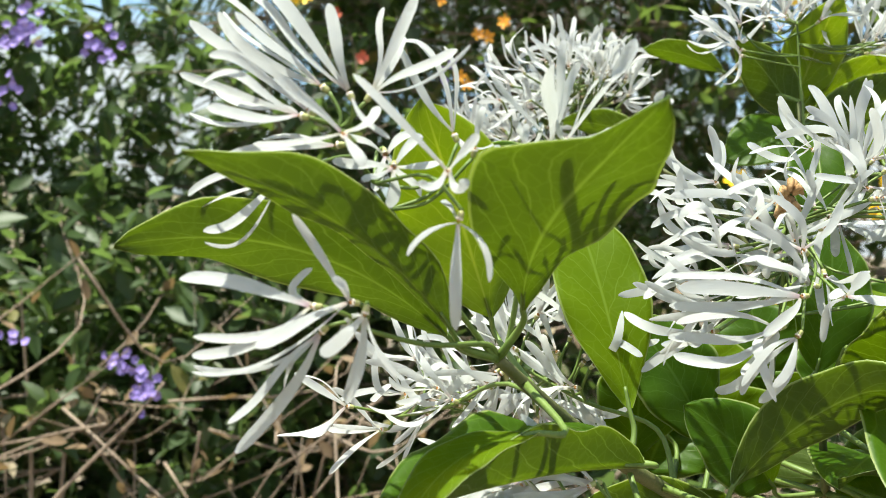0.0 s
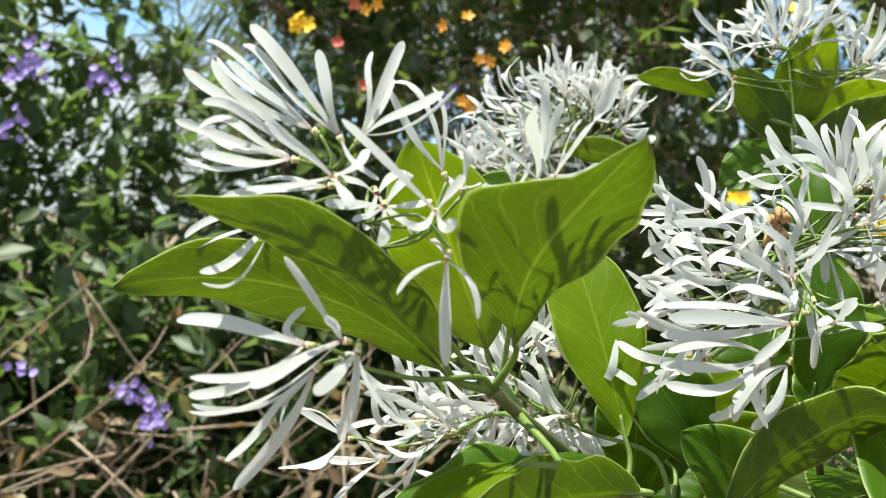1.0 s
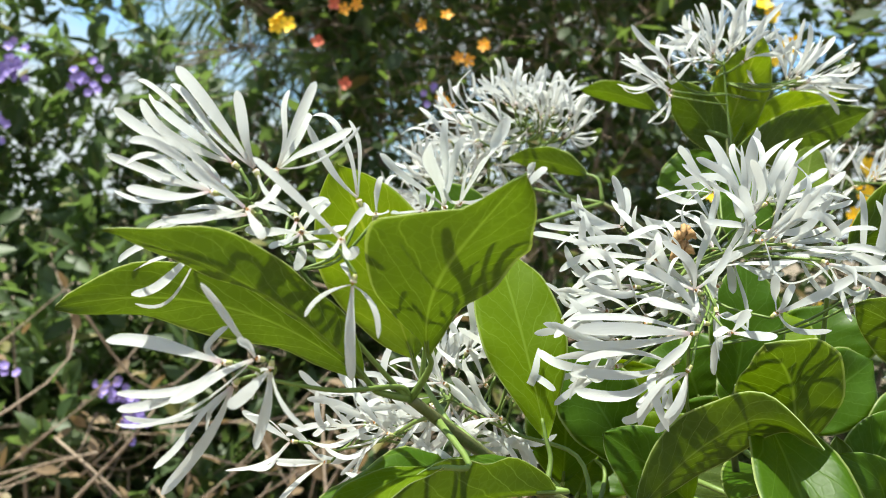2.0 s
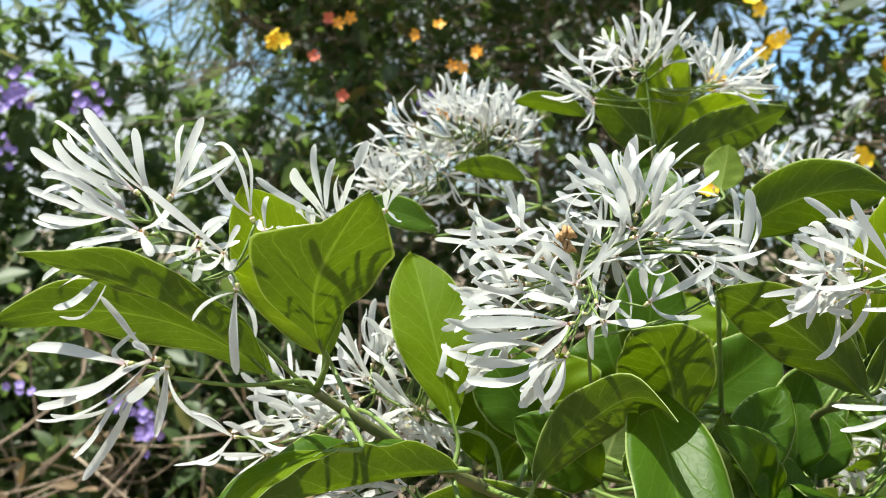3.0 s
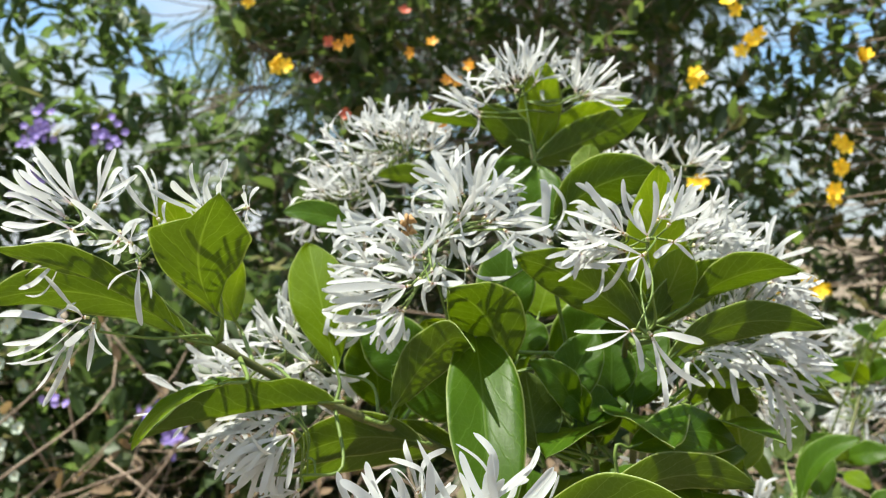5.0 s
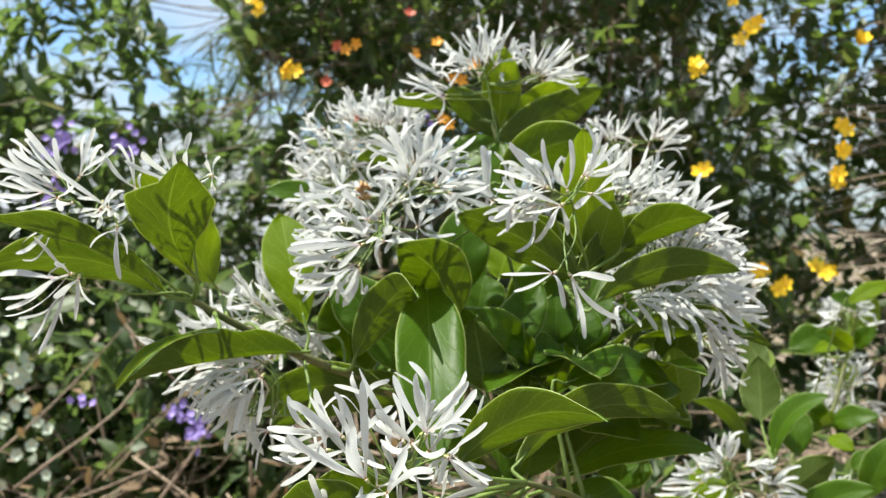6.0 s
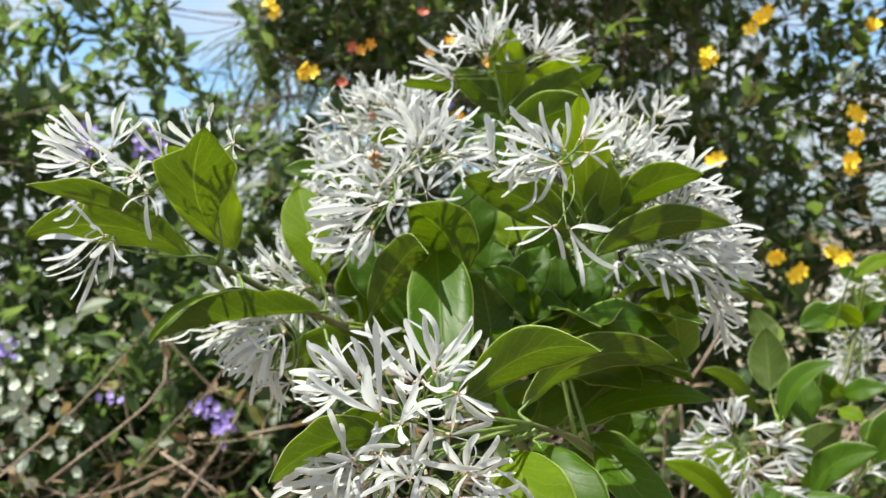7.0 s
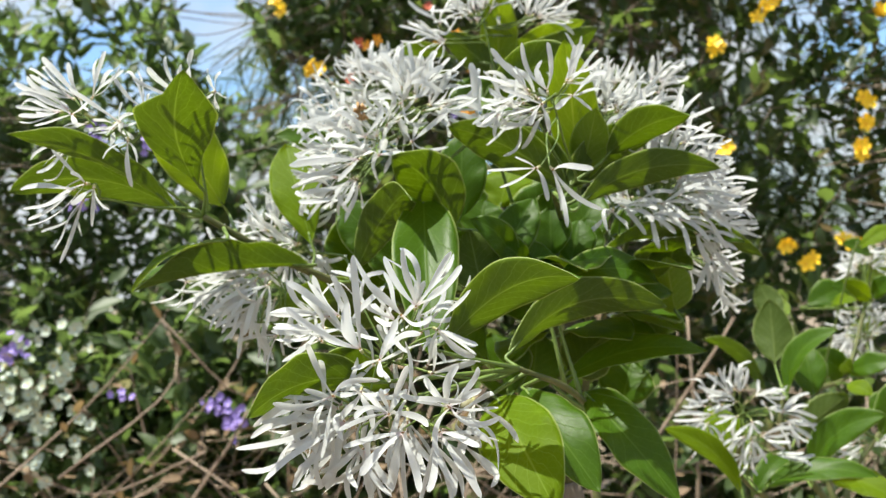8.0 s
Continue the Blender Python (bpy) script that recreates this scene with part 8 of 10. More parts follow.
spray((0.1196, 0.1320, 1.2266),
      ((0.1270, 0.1273, 1.2236), (0.1346, 0.1251, 1.2203), 0.0025),
      ((0.1246, 0.1333, 1.2204), (0.1317, 0.1370, 1.2154), 0.0027),
      ((0.1274, 0.1259, 1.2334), (0.1342, 0.1223, 1.2388), 0.0022),
      ((0.1180, 0.1340, 1.2219), (0.1155, 0.1384, 1.2166), 0.0024))
spray((0.0852, 0.1260, 1.2030),
      ((0.0701, 0.1213, 1.2010), (0.0551, 0.1191, 1.1960), 0.0032),
      ((0.0631, 0.1280, 1.1928), (0.0443, 0.1325, 1.1907), 0.0027),
      ((0.0674, 0.1195, 1.1882), (0.0523, 0.1153, 1.1862), 0.0028),
      ((0.0777, 0.1275, 1.2061), (0.0701, 0.1314, 1.2061), 0.0032))
spray((0.0879, 0.1220, 1.1996),
      ((0.0751, 0.1151, 1.1923), (0.0616, 0.1106, 1.1829), 0.0031),
      ((0.0759, 0.1244, 1.1885), (0.0647, 0.1293, 1.1761), 0.0033),
      ((0.0735, 0.1167, 1.2010), (0.0607, 0.1139, 1.2014), 0.0027),
      ((0.0834, 0.1229, 1.1883), (0.0777, 0.1262, 1.1757), 0.0036))
spray((0.1040, 0.1180, 1.2000),
      ((0.1039, 0.1140, 1.2053), (0.1032, 0.1124, 1.2100), 0.0026),
      ((0.0991, 0.1200, 1.2048), (0.0953, 0.1244, 1.2086), 0.0023),
      ((0.0984, 0.1112, 1.2043), (0.0950, 0.1069, 1.2016), 0.0026),
      ((0.1062, 0.1187, 1.2044), (0.1082, 0.1218, 1.2076), 0.0023))
spray((0.1087, 0.1160, 1.1954),
      ((0.1009, 0.1101, 1.1897), (0.0952, 0.1066, 1.1835), 0.0033),
      ((0.1046, 0.1176, 1.1853), (0.1007, 0.1216, 1.1738), 0.0035),
      ((0.1118, 0.1100, 1.1864), (0.1138, 0.1063, 1.1770), 0.0029),
      ((0.0982, 0.1156, 1.1936), (0.0874, 0.1176, 1.1910), 0.0027))
spray((0.1189, 0.1220, 1.1936),
      ((0.1273, 0.1158, 1.1915), (0.1335, 0.1120, 1.1891), 0.0029),
      ((0.1309, 0.1231, 1.1918), (0.1360, 0.1266, 1.1859), 0.0019),
      ((0.1262, 0.1162, 1.1831), (0.1324, 0.1128, 1.1725), 0.0030),
      ((0.1160, 0.1225, 1.1843), (0.1133, 0.1254, 1.1725), 0.0031))
spray((0.1221, 0.1240, 1.2005),
      ((0.1289, 0.1184, 1.2039), (0.1356, 0.1151, 1.2067), 0.0026),
      ((0.1313, 0.1258, 1.1988), (0.1388, 0.1300, 1.1984), 0.0015),
      ((0.1237, 0.1183, 1.2072), (0.1290, 0.1150, 1.2150), 0.0029),
      ((0.1185, 0.1256, 1.2057), (0.1148, 0.1296, 1.2106), 0.0027))
spray((0.0943, 0.1220, 1.2090),
      ((0.0966, 0.1185, 1.2037), (0.0980, 0.1174, 1.1963), 0.0030),
      ((0.0904, 0.1216, 1.2037), (0.0828, 0.1236, 1.1963), 0.0031),
      ((0.0992, 0.1170, 1.2074), (0.1057, 0.1144, 1.2092), 0.0022),
      ((0.0880, 0.1233, 1.2074), (0.0790, 0.1271, 1.2076), 0.0028))
bloom((0.1111, 0.1500, 1.2342), (0.1064, 0.1504, 1.2556), (0.1012, 0.1500, 1.2524), (0.1257, 0.1500, 1.2516), (0.1243, 0.1433, 1.2486))
bloom((0.1037, 0.1450, 1.2294), (0.0902, 0.1450, 1.2546), (0.0911, 0.1501, 1.2451), (0.1095, 0.1310, 1.2192), (0.0938, 0.1548, 1.2359))
bloom((0.1187, 0.1480, 1.2239), (0.1313, 0.1480, 1.2434), (0.1296, 0.1578, 1.2176), (0.1324, 0.1340, 1.2164), (0.1097, 0.1578, 1.2176))
bloom((0.0815, 0.1400, 1.2338), (0.0685, 0.1332, 1.2483), (0.0589, 0.1400, 1.2372), (0.0586, 0.1400, 1.2305), (0.0610, 0.1446, 1.2266))
bloom((0.0883, 0.1380, 1.2249), (0.0775, 0.1380, 1.2447), (0.0830, 0.1380, 1.2482), (0.0746, 0.1380, 1.2470), (0.0782, 0.1246, 1.2292))
bloom((0.1016, 0.1504, 1.2149), (0.0903, 0.1594, 1.2121), (0.0966, 0.1451, 1.2291), (0.1164, 0.1641, 1.2218), (0.1011, 0.1385, 1.2020))
bloom((0.1147, 0.1420, 1.2107), (0.1302, 0.1483, 1.2127), (0.1214, 0.1280, 1.2000), (0.1071, 0.1518, 1.2015), (0.1203, 0.1280, 1.2234))
bloom((0.0891, 0.1550, 1.2363), (0.0820, 0.1424, 1.2499), (0.0842, 0.1629, 1.2514), (0.0748, 0.1449, 1.2382), (0.0967, 0.1648, 1.2480))
bloom((0.0912, 0.1250, 1.2008), (0.0634, 0.1250, 1.1946), (0.0649, 0.1250, 1.1899), (0.0686, 0.1250, 1.1835), (0.0765, 0.1250, 1.1764))
bloom((0.0841, 0.1300, 1.2025), (0.0561, 0.1300, 1.1972), (0.0561, 0.1300, 1.1971), (0.0723, 0.1168, 1.2095), (0.0557, 0.1300, 1.2010))
bloom((0.0957, 0.1299, 1.1937), (0.0779, 0.1312, 1.1790), (0.0760, 0.1293, 1.1783), (0.0744, 0.1290, 1.1803), (0.0870, 0.1300, 1.1735))
bloom((0.1157, 0.1250, 1.1918), (0.1290, 0.1250, 1.1716), (0.1311, 0.1343, 1.1847), (0.1383, 0.1250, 1.1883), (0.1208, 0.1250, 1.1659))
bloom((0.1079, 0.1280, 1.1971), (0.1175, 0.1280, 1.1754), (0.1047, 0.1280, 1.1688), (0.0899, 0.1280, 1.1753), (0.1009, 0.1185, 1.1846))
bloom((0.1232, 0.1300, 1.1976), (0.1367, 0.1300, 1.1776), (0.1382, 0.1160, 1.2046), (0.1306, 0.1398, 1.1857), (0.1300, 0.1160, 1.2071))
bloom((0.0949, 0.1350, 1.2052), (0.0802, 0.1448, 1.2070), (0.1052, 0.1210, 1.1989), (0.0870, 0.1440, 1.1883), (0.1100, 0.1210, 1.2079))
bloom((0.0748, 0.1429, 1.1967), (0.0571, 0.1477, 1.1881), (0.0460, 0.1484, 1.1797), (0.0659, 0.1447, 1.1828), (0.0617, 0.1490, 1.1926))
bloom((0.0936, 0.1355, 1.1847), (0.0736, 0.1335, 1.1723), (0.0849, 0.1356, 1.1573), (0.0966, 0.1386, 1.1596), (0.0655, 0.1367, 1.1765))
bloom((0.0858, 0.1452, 1.1934), (0.0619, 0.1409, 1.1776), (0.0746, 0.1497, 1.1725), (0.0624, 0.1449, 1.1732), (0.0924, 0.1450, 1.1700))
bloom((0.1093, 0.1261, 1.2051), (0.1113, 0.1193, 1.2241), (0.0935, 0.1159, 1.2108), (0.1051, 0.1117, 1.1911), (0.1290, 0.1163, 1.2033))
bloom((0.1229, 0.1249, 1.2006), (0.1201, 0.1120, 1.1867), (0.1408, 0.1163, 1.1976), (0.1351, 0.1165, 1.2139), (0.1081, 0.1178, 1.2066))
bloom((0.1027, 0.1227, 1.2009), (0.0895, 0.1061, 1.1984), (0.0970, 0.1185, 1.1828), (0.1180, 0.1103, 1.1970), (0.1125, 0.1139, 1.2166))
bloom((0.0842, 0.1309, 1.2033), (0.0929, 0.1263, 1.2195), (0.0775, 0.1124, 1.2114), (0.0771, 0.1188, 1.1892), (0.1020, 0.1264, 1.2012))
bloom((0.0852, 0.1200, 1.2078), (0.0809, 0.1131, 1.1886), (0.1024, 0.1157, 1.2124), (0.0794, 0.1134, 1.2267), (0.0691, 0.1045, 1.2089))
bloom((0.0796, 0.1299, 1.2047), (0.0642, 0.1172, 1.2107), (0.0819, 0.1242, 1.1856), (0.0978, 0.1299, 1.2049), (0.0808, 0.1208, 1.2201))
bloom((0.0861, 0.1394, 1.2283), (0.0847, 0.1265, 1.2458), (0.0786, 0.1204, 1.2294), (0.1009, 0.1260, 1.2250), (0.1019, 0.1393, 1.2426))
bloom((0.0945, 0.1427, 1.2152), (0.1149, 0.1409, 1.2216), (0.0869, 0.1378, 1.2336), (0.0860, 0.1273, 1.2084), (0.1034, 0.1265, 1.2104))
bloom((0.1167, 0.1230, 1.1906), (0.1107, 0.1211, 1.1703), (0.1251, 0.1223, 1.1703), (0.1246, 0.1126, 1.1763), (0.1163, 0.1068, 1.1770))
bloom((0.0917, 0.1342, 1.2010), (0.0876, 0.1170, 1.1931), (0.0775, 0.1188, 1.1978), (0.0759, 0.1326, 1.1886), (0.0941, 0.1259, 1.1829))
bloom((0.1293, 0.1398, 1.2001), (0.1349, 0.1228, 1.1884), (0.1248, 0.1310, 1.1821), (0.1294, 0.1461, 1.1827), (0.1434, 0.1389, 1.1847))
bloom((0.0920, 0.1238, 1.1896), (0.1112, 0.1279, 1.1836), (0.1021, 0.1177, 1.1737), (0.0929, 0.1281, 1.1704), (0.0968, 0.1393, 1.1752))
bloom((0.0641, 0.1420, 1.1927), (0.0514, 0.1493, 1.1784), (0.0617, 0.1512, 1.1739), (0.0622, 0.1345, 1.1738), (0.0542, 0.1370, 1.1793))
bloom((0.0802, 0.1301, 1.2064), (0.0756, 0.1214, 1.1903), (0.0718, 0.1342, 1.1875), (0.0825, 0.1388, 1.1885), (0.0874, 0.1274, 1.1853))
bloom((0.0888, 0.1350, 1.1874), (0.0914, 0.1153, 1.1777), (0.0772, 0.1225, 1.1824), (0.0743, 0.1285, 1.1752), (0.0847, 0.1298, 1.1701))
bloom((0.1068, 0.1345, 1.1991), (0.1166, 0.1405, 1.1840), (0.1160, 0.1257, 1.1814), (0.1029, 0.1219, 1.1874), (0.1017, 0.1347, 1.1805))
bloom((0.1029, 0.1322, 1.1949), (0.1127, 0.1213, 1.1790), (0.1031, 0.1205, 1.1801), (0.0986, 0.1333, 1.1755), (0.1123, 0.1334, 1.1763))
bloom((0.1228, 0.1393, 1.1876), (0.1192, 0.1410, 1.1706), (0.1339, 0.1406, 1.1732), (0.1335, 0.1310, 1.1717), (0.1210, 0.1270, 1.1701))
bloom((0.0714, 0.1285, 1.2078), (0.0575, 0.1160, 1.2002), (0.0709, 0.1260, 1.1893), (0.0798, 0.1160, 1.1951), (0.0675, 0.1127, 1.2012))
bloom((0.0966, 0.1288, 1.1932), (0.0955, 0.1265, 1.1754), (0.0990, 0.1431, 1.1780), (0.1115, 0.1375, 1.1820), (0.1114, 0.1237, 1.1810))
bloom((0.0952, 0.1278, 1.1893), (0.0911, 0.1391, 1.1710), (0.1093, 0.1325, 1.1796), (0.1028, 0.1185, 1.1756), (0.0935, 0.1216, 1.1701))
bloom((0.1086, 0.1569, 1.2298), (0.1254, 0.1657, 1.2296), (0.1187, 0.1679, 1.2392), (0.1224, 0.1527, 1.2410), (0.1297, 0.1508, 1.2310))
bloom((0.0963, 0.1610, 1.2222), (0.1115, 0.1527, 1.2319), (0.1108, 0.1734, 1.2341), (0.0970, 0.1736, 1.2354), (0.0988, 0.1528, 1.2374))
bloom((0.1094, 0.1623, 1.2109), (0.1198, 0.1469, 1.2137), (0.1300, 0.1631, 1.2110), (0.1225, 0.1679, 1.2239), (0.1125, 0.1590, 1.2312))
bloom((0.1105, 0.1521, 1.2239), (0.1254, 0.1645, 1.2315), (0.1103, 0.1556, 1.2433), (0.1153, 0.1451, 1.2431), (0.1254, 0.1469, 1.2313))
bloom((0.0730, 0.1554, 1.2239), (0.0643, 0.1552, 1.2404), (0.0554, 0.1529, 1.2325), (0.0626, 0.1411, 1.2252), (0.0674, 0.1409, 1.2374))

# the withered flower in the middle panicle
def withered(centre):
    c = Vector(centre)
    verts, faces = [], []
    for i in range(7):
        a = i * 0.9
        d = Vector((math.cos(a), math.sin(a) * 0.6, 0.9 * math.sin(a * 1.7))).normalized()
        p = [c + d * 0.0006, c + d * 0.0022 + Vector((0, 0, 0.001)), c + d * 0.0032 - Vector((0, 0, 0.0012 * (i % 3)))]
        v, f = tube_data(p, [0.0008, 0.0010, 0.0004], 6)
        o = len(verts)
        verts += v
        faces += [tuple(o + k for k in q) for q in f]
    child("withered_flower", mesh_of("withered_flower", verts, faces, [WITHERED]), TREE, HOME, "shrivelled brown dead flower")


withered((0.079, 0.228, 1.3205))
withered((0.079, 0.229, 1.3165))



# ---- a second fringe tree, behind and lower ----
TREE = tagged(new("fringe_tree"), "smaller fringe tree with white flower tufts among glossy leaves", "shrub")
TREE.location = (0.42, 0.72, 0.0)
HOME = Matrix.Translation(-TREE.location)
JOINTS.clear()
STALK_LINE.clear()
branch([(0.42, 0.72, -0.03), (0.43, 0.70, 0.4), (0.40, 0.64, 0.8), (0.37, 0.58, 0.98)], 0.013, 0.006, BARK, "trunk", "grey-brown trunk")
branch([(0.3700, 0.5800, 0.9800), (0.2665, 0.5200, 1.0738), (0.2589, 0.4900, 1.1155)], 0.004, 0.0018, TWIG)
branch([(0.3700, 0.5800, 0.9800), (0.3004, 0.5500, 1.0894), (0.2990, 0.5500, 1.1347)], 0.004, 0.0018, TWIG)
branch([(0.3700, 0.5800, 0.9800), (0.3467, 0.6000, 1.0415), (0.3815, 0.6200, 1.0877)], 0.004, 0.0018, TWIG)
branch([(0.4000, 0.6400, 0.8000), (0.3458, 0.7000, 1.0762), (0.3898, 0.7500, 1.1159), (0.4301, 0.8000, 1.1935)], 0.004, 0.0018, TWIG)
leaf((0.2518, 0.4600, 1.0842), (0.2067, 0.4400, 1.1324), 0.022, (0.5137, -0.6854, 0.4806), 0.10, 0.08, 22, 0.00, 0.92, lit=True)
leaf((0.2869, 0.5500, 1.1339), (0.2435, 0.5200, 1.1789), 0.012, (-0.4075, 0.6678, 0.6000), 0.14, 0.12, 10, 0.00, 0.92)
leaf((0.3007, 0.5800, 1.1520), (0.3045, 0.6000, 1.1980), 0.032, (0.1389, 0.9040, -0.4044), 0.06, 0.00, 15, 0.00, 0.92)
leaf((0.3007, 0.5400, 1.1331), (0.3377, 0.5300, 1.1770), 0.024, (-0.6200, -0.5426, 0.5595), 0.12, 0.14, 26, 0.00, 0.92)
leaf((0.3061, 0.5100, 1.0780), (0.3510, 0.4800, 1.1236), 0.029, (-0.5592, -0.6129, 0.5632), 0.12, 0.12, 26, 0.00, 0.92)
leaf((0.2692, 0.4700, 1.0845), (0.3338, 0.4500, 1.0911), 0.022, (-0.2346, -0.5557, 0.7917), 0.12, 0.05, 18, 0.00, 0.92)
leaf((0.3159, 0.5000, 1.0791), (0.3498, 0.4700, 1.0693), 0.024, (-0.1789, -0.4837, 0.8568), 0.12, 0.05, 18, 0.00, 0.92, lit=True)
leaf((0.3123, 0.5700, 1.0992), (0.3512, 0.5800, 1.1229), 0.028, (-0.2921, 0.9104, -0.2929), 0.08, 0.00, 15, 0.00, 0.92)
leaf((0.3297, 0.6000, 1.1212), (0.3290, 0.6200, 1.1588), 0.030, (-0.0270, -0.8830, 0.4686), 0.08, 0.00, 15, 0.00, 0.92)
leaf((0.4290, 0.8000, 1.1827), (0.3895, 0.7800, 1.1952), 0.021, (0.5091, -0.7881, 0.3460), 0.10, 0.00, 15, 0.00, 0.92)
leaf((0.4290, 0.8000, 1.1827), (0.4537, 0.8000, 1.2237), 0.027, (0.2063, 0.9706, -0.1242), 0.08, 0.00, 15, 0.00, 0.92, lit=True)
leaf((0.4124, 0.7200, 1.2225), (0.3851, 0.7000, 1.2341), 0.018, (0.6450, -0.6888, 0.3309), 0.10, 0.00, 15, 0.00, 0.92)
leaf((0.3888, 0.6600, 1.2296), (0.4257, 0.6600, 1.2445), 0.019, (-0.2714, -0.6907, 0.6703), 0.12, 0.00, 15, 0.00, 0.92, lit=True)
leaf((0.3898, 0.7500, 1.1159), (0.4264, 0.7200, 1.1265), 0.024, (-0.6265, -0.5819, 0.5186), 0.12, 0.00, 15, 0.00, 0.92)
leaf((0.3892, 0.7500, 1.1108), (0.3604, 0.7400, 1.1400), 0.030, (0.3598, -0.9323, 0.0360), 0.12, 0.00, 15, 0.00, 0.92)
leaf((0.2679, 0.5200, 1.0683), (0.2971, 0.5400, 1.0924), 0.020, (-0.0236, -0.7184, 0.6952), 0.12, 0.00, 15, 0.00, 0.92)
leaf((0.2651, 0.5300, 1.0836), (0.2440, 0.5500, 1.1265), 0.030, (0.1383, -0.8697, 0.4738), 0.12, 0.00, 15, 0.00, 0.92, lit=True)
leaf((0.3809, 0.8500, 1.1736), (0.4229, 0.8600, 1.1866), 0.034, (0.0518, -0.8650, 0.4992), 0.12, 0.00, 15, 0.00, 0.92)
leaf((0.4042, 0.8000, 1.1414), (0.4422, 0.8200, 1.1585), 0.027, (-0.1093, 0.7581, -0.6429), 0.12, 0.00, 15, 0.00, 0.92, lit=True)
leaf((0.3761, 0.6000, 1.0873), (0.4012, 0.6000, 1.1329), 0.027, (-0.4028, -0.8881, 0.2214), 0.12, 0.00, 15, 0.00, 0.92)
leaf((0.3200, 0.6200, 1.1551), (0.3026, 0.6600, 1.1811), 0.028, (0.7588, 0.5534, -0.3435), 0.12, 0.00, 15, 0.00, 0.92)
panicle((0.2627, 0.5100, 1.0881), (0.2595, 0.4850, 1.1277))
spray((0.2542, 0.4700, 1.1461),
      ((0.2463, 0.4680, 1.1542), (0.2383, 0.4689, 1.1613), 0.0030),
      ((0.2494, 0.4664, 1.1551), (0.2467, 0.4658, 1.1644), 0.0029),
      ((0.2430, 0.4679, 1.1493), (0.2328, 0.4688, 1.1538), 0.0027),
      ((0.2440, 0.4665, 1.1474), (0.2353, 0.4659, 1.1518), 0.0028),
      ((0.2540, 0.4715, 1.1516), (0.2530, 0.4761, 1.1566), 0.0028))
spray((0.2600, 0.4780, 1.1455),
      ((0.2584, 0.4745, 1.1550), (0.2579, 0.4741, 1.1640), 0.0025),
      ((0.2597, 0.4781, 1.1552), (0.2619, 0.4811, 1.1644), 0.0026),
      ((0.2616, 0.4803, 1.1539), (0.2652, 0.4857, 1.1616), 0.0031),
      ((0.2642, 0.4771, 1.1529), (0.2668, 0.4791, 1.1608), 0.0028))
spray((0.2680, 0.4720, 1.1432),
      ((0.2747, 0.4671, 1.1456), (0.2812, 0.4652, 1.1492), 0.0026),
      ((0.2777, 0.4692, 1.1470), (0.2880, 0.4693, 1.1459), 0.0024),
      ((0.2767, 0.4688, 1.1462), (0.2855, 0.4686, 1.1436), 0.0027),
      ((0.2714, 0.4732, 1.1481), (0.2724, 0.4773, 1.1534), 0.0027))
spray((0.2369, 0.4760, 1.1388),
      ((0.2328, 0.4705, 1.1446), (0.2298, 0.4679, 1.1504), 0.0024),
      ((0.2305, 0.4715, 1.1429), (0.2240, 0.4699, 1.1456), 0.0028),
      ((0.2290, 0.4698, 1.1402), (0.2214, 0.4666, 1.1411), 0.0027),
      ((0.2311, 0.4731, 1.1399), (0.2262, 0.4732, 1.1427), 0.0027))
spray((0.2404, 0.4680, 1.1346),
      ((0.2276, 0.4624, 1.1372), (0.2150, 0.4598, 1.1367), 0.0029),
      ((0.2297, 0.4672, 1.1357), (0.2195, 0.4693, 1.1374), 0.0031),
      ((0.2273, 0.4648, 1.1319), (0.2142, 0.4646, 1.1329), 0.0027),
      ((0.2261, 0.4697, 1.1279), (0.2106, 0.4744, 1.1265), 0.0029))
spray((0.2364, 0.4620, 1.1300),
      ((0.2295, 0.4639, 1.1284), (0.2236, 0.4689, 1.1236), 0.0027),
      ((0.2321, 0.4596, 1.1261), (0.2301, 0.4601, 1.1204), 0.0029),
      ((0.2382, 0.4628, 1.1214), (0.2373, 0.4665, 1.1119), 0.0028),
      ((0.2414, 0.4621, 1.1242), (0.2448, 0.4653, 1.1165), 0.0025))
spray((0.2554, 0.4620, 1.1331),
      ((0.2481, 0.4631, 1.1311), (0.2411, 0.4671, 1.1280), 0.0027),
      ((0.2516, 0.4599, 1.1280), (0.2468, 0.4607, 1.1236), 0.0026),
      ((0.2487, 0.4565, 1.1340), (0.2424, 0.4539, 1.1351), 0.0025),
      ((0.2518, 0.4636, 1.1270), (0.2517, 0.4681, 1.1192), 0.0028))
spray((0.2634, 0.4600, 1.1296),
      ((0.2556, 0.4543, 1.1251), (0.2488, 0.4516, 1.1193), 0.0025),
      ((0.2668, 0.4568, 1.1290), (0.2697, 0.4567, 1.1264), 0.0027),
      ((0.2614, 0.4542, 1.1247), (0.2584, 0.4514, 1.1198), 0.0026),
      ((0.2645, 0.4577, 1.1252), (0.2681, 0.4584, 1.1215), 0.0028))
spray((0.2832, 0.4700, 1.1320),
      ((0.2902, 0.4705, 1.1366), (0.2965, 0.4741, 1.1423), 0.0028),
      ((0.2906, 0.4641, 1.1411), (0.3009, 0.4612, 1.1447), 0.0025),
      ((0.2917, 0.4681, 1.1347), (0.3009, 0.4693, 1.1353), 0.0031),
      ((0.2942, 0.4653, 1.1326), (0.3044, 0.4636, 1.1279), 0.0028),
      ((0.2952, 0.4690, 1.1281), (0.3042, 0.4709, 1.1181), 0.0026))
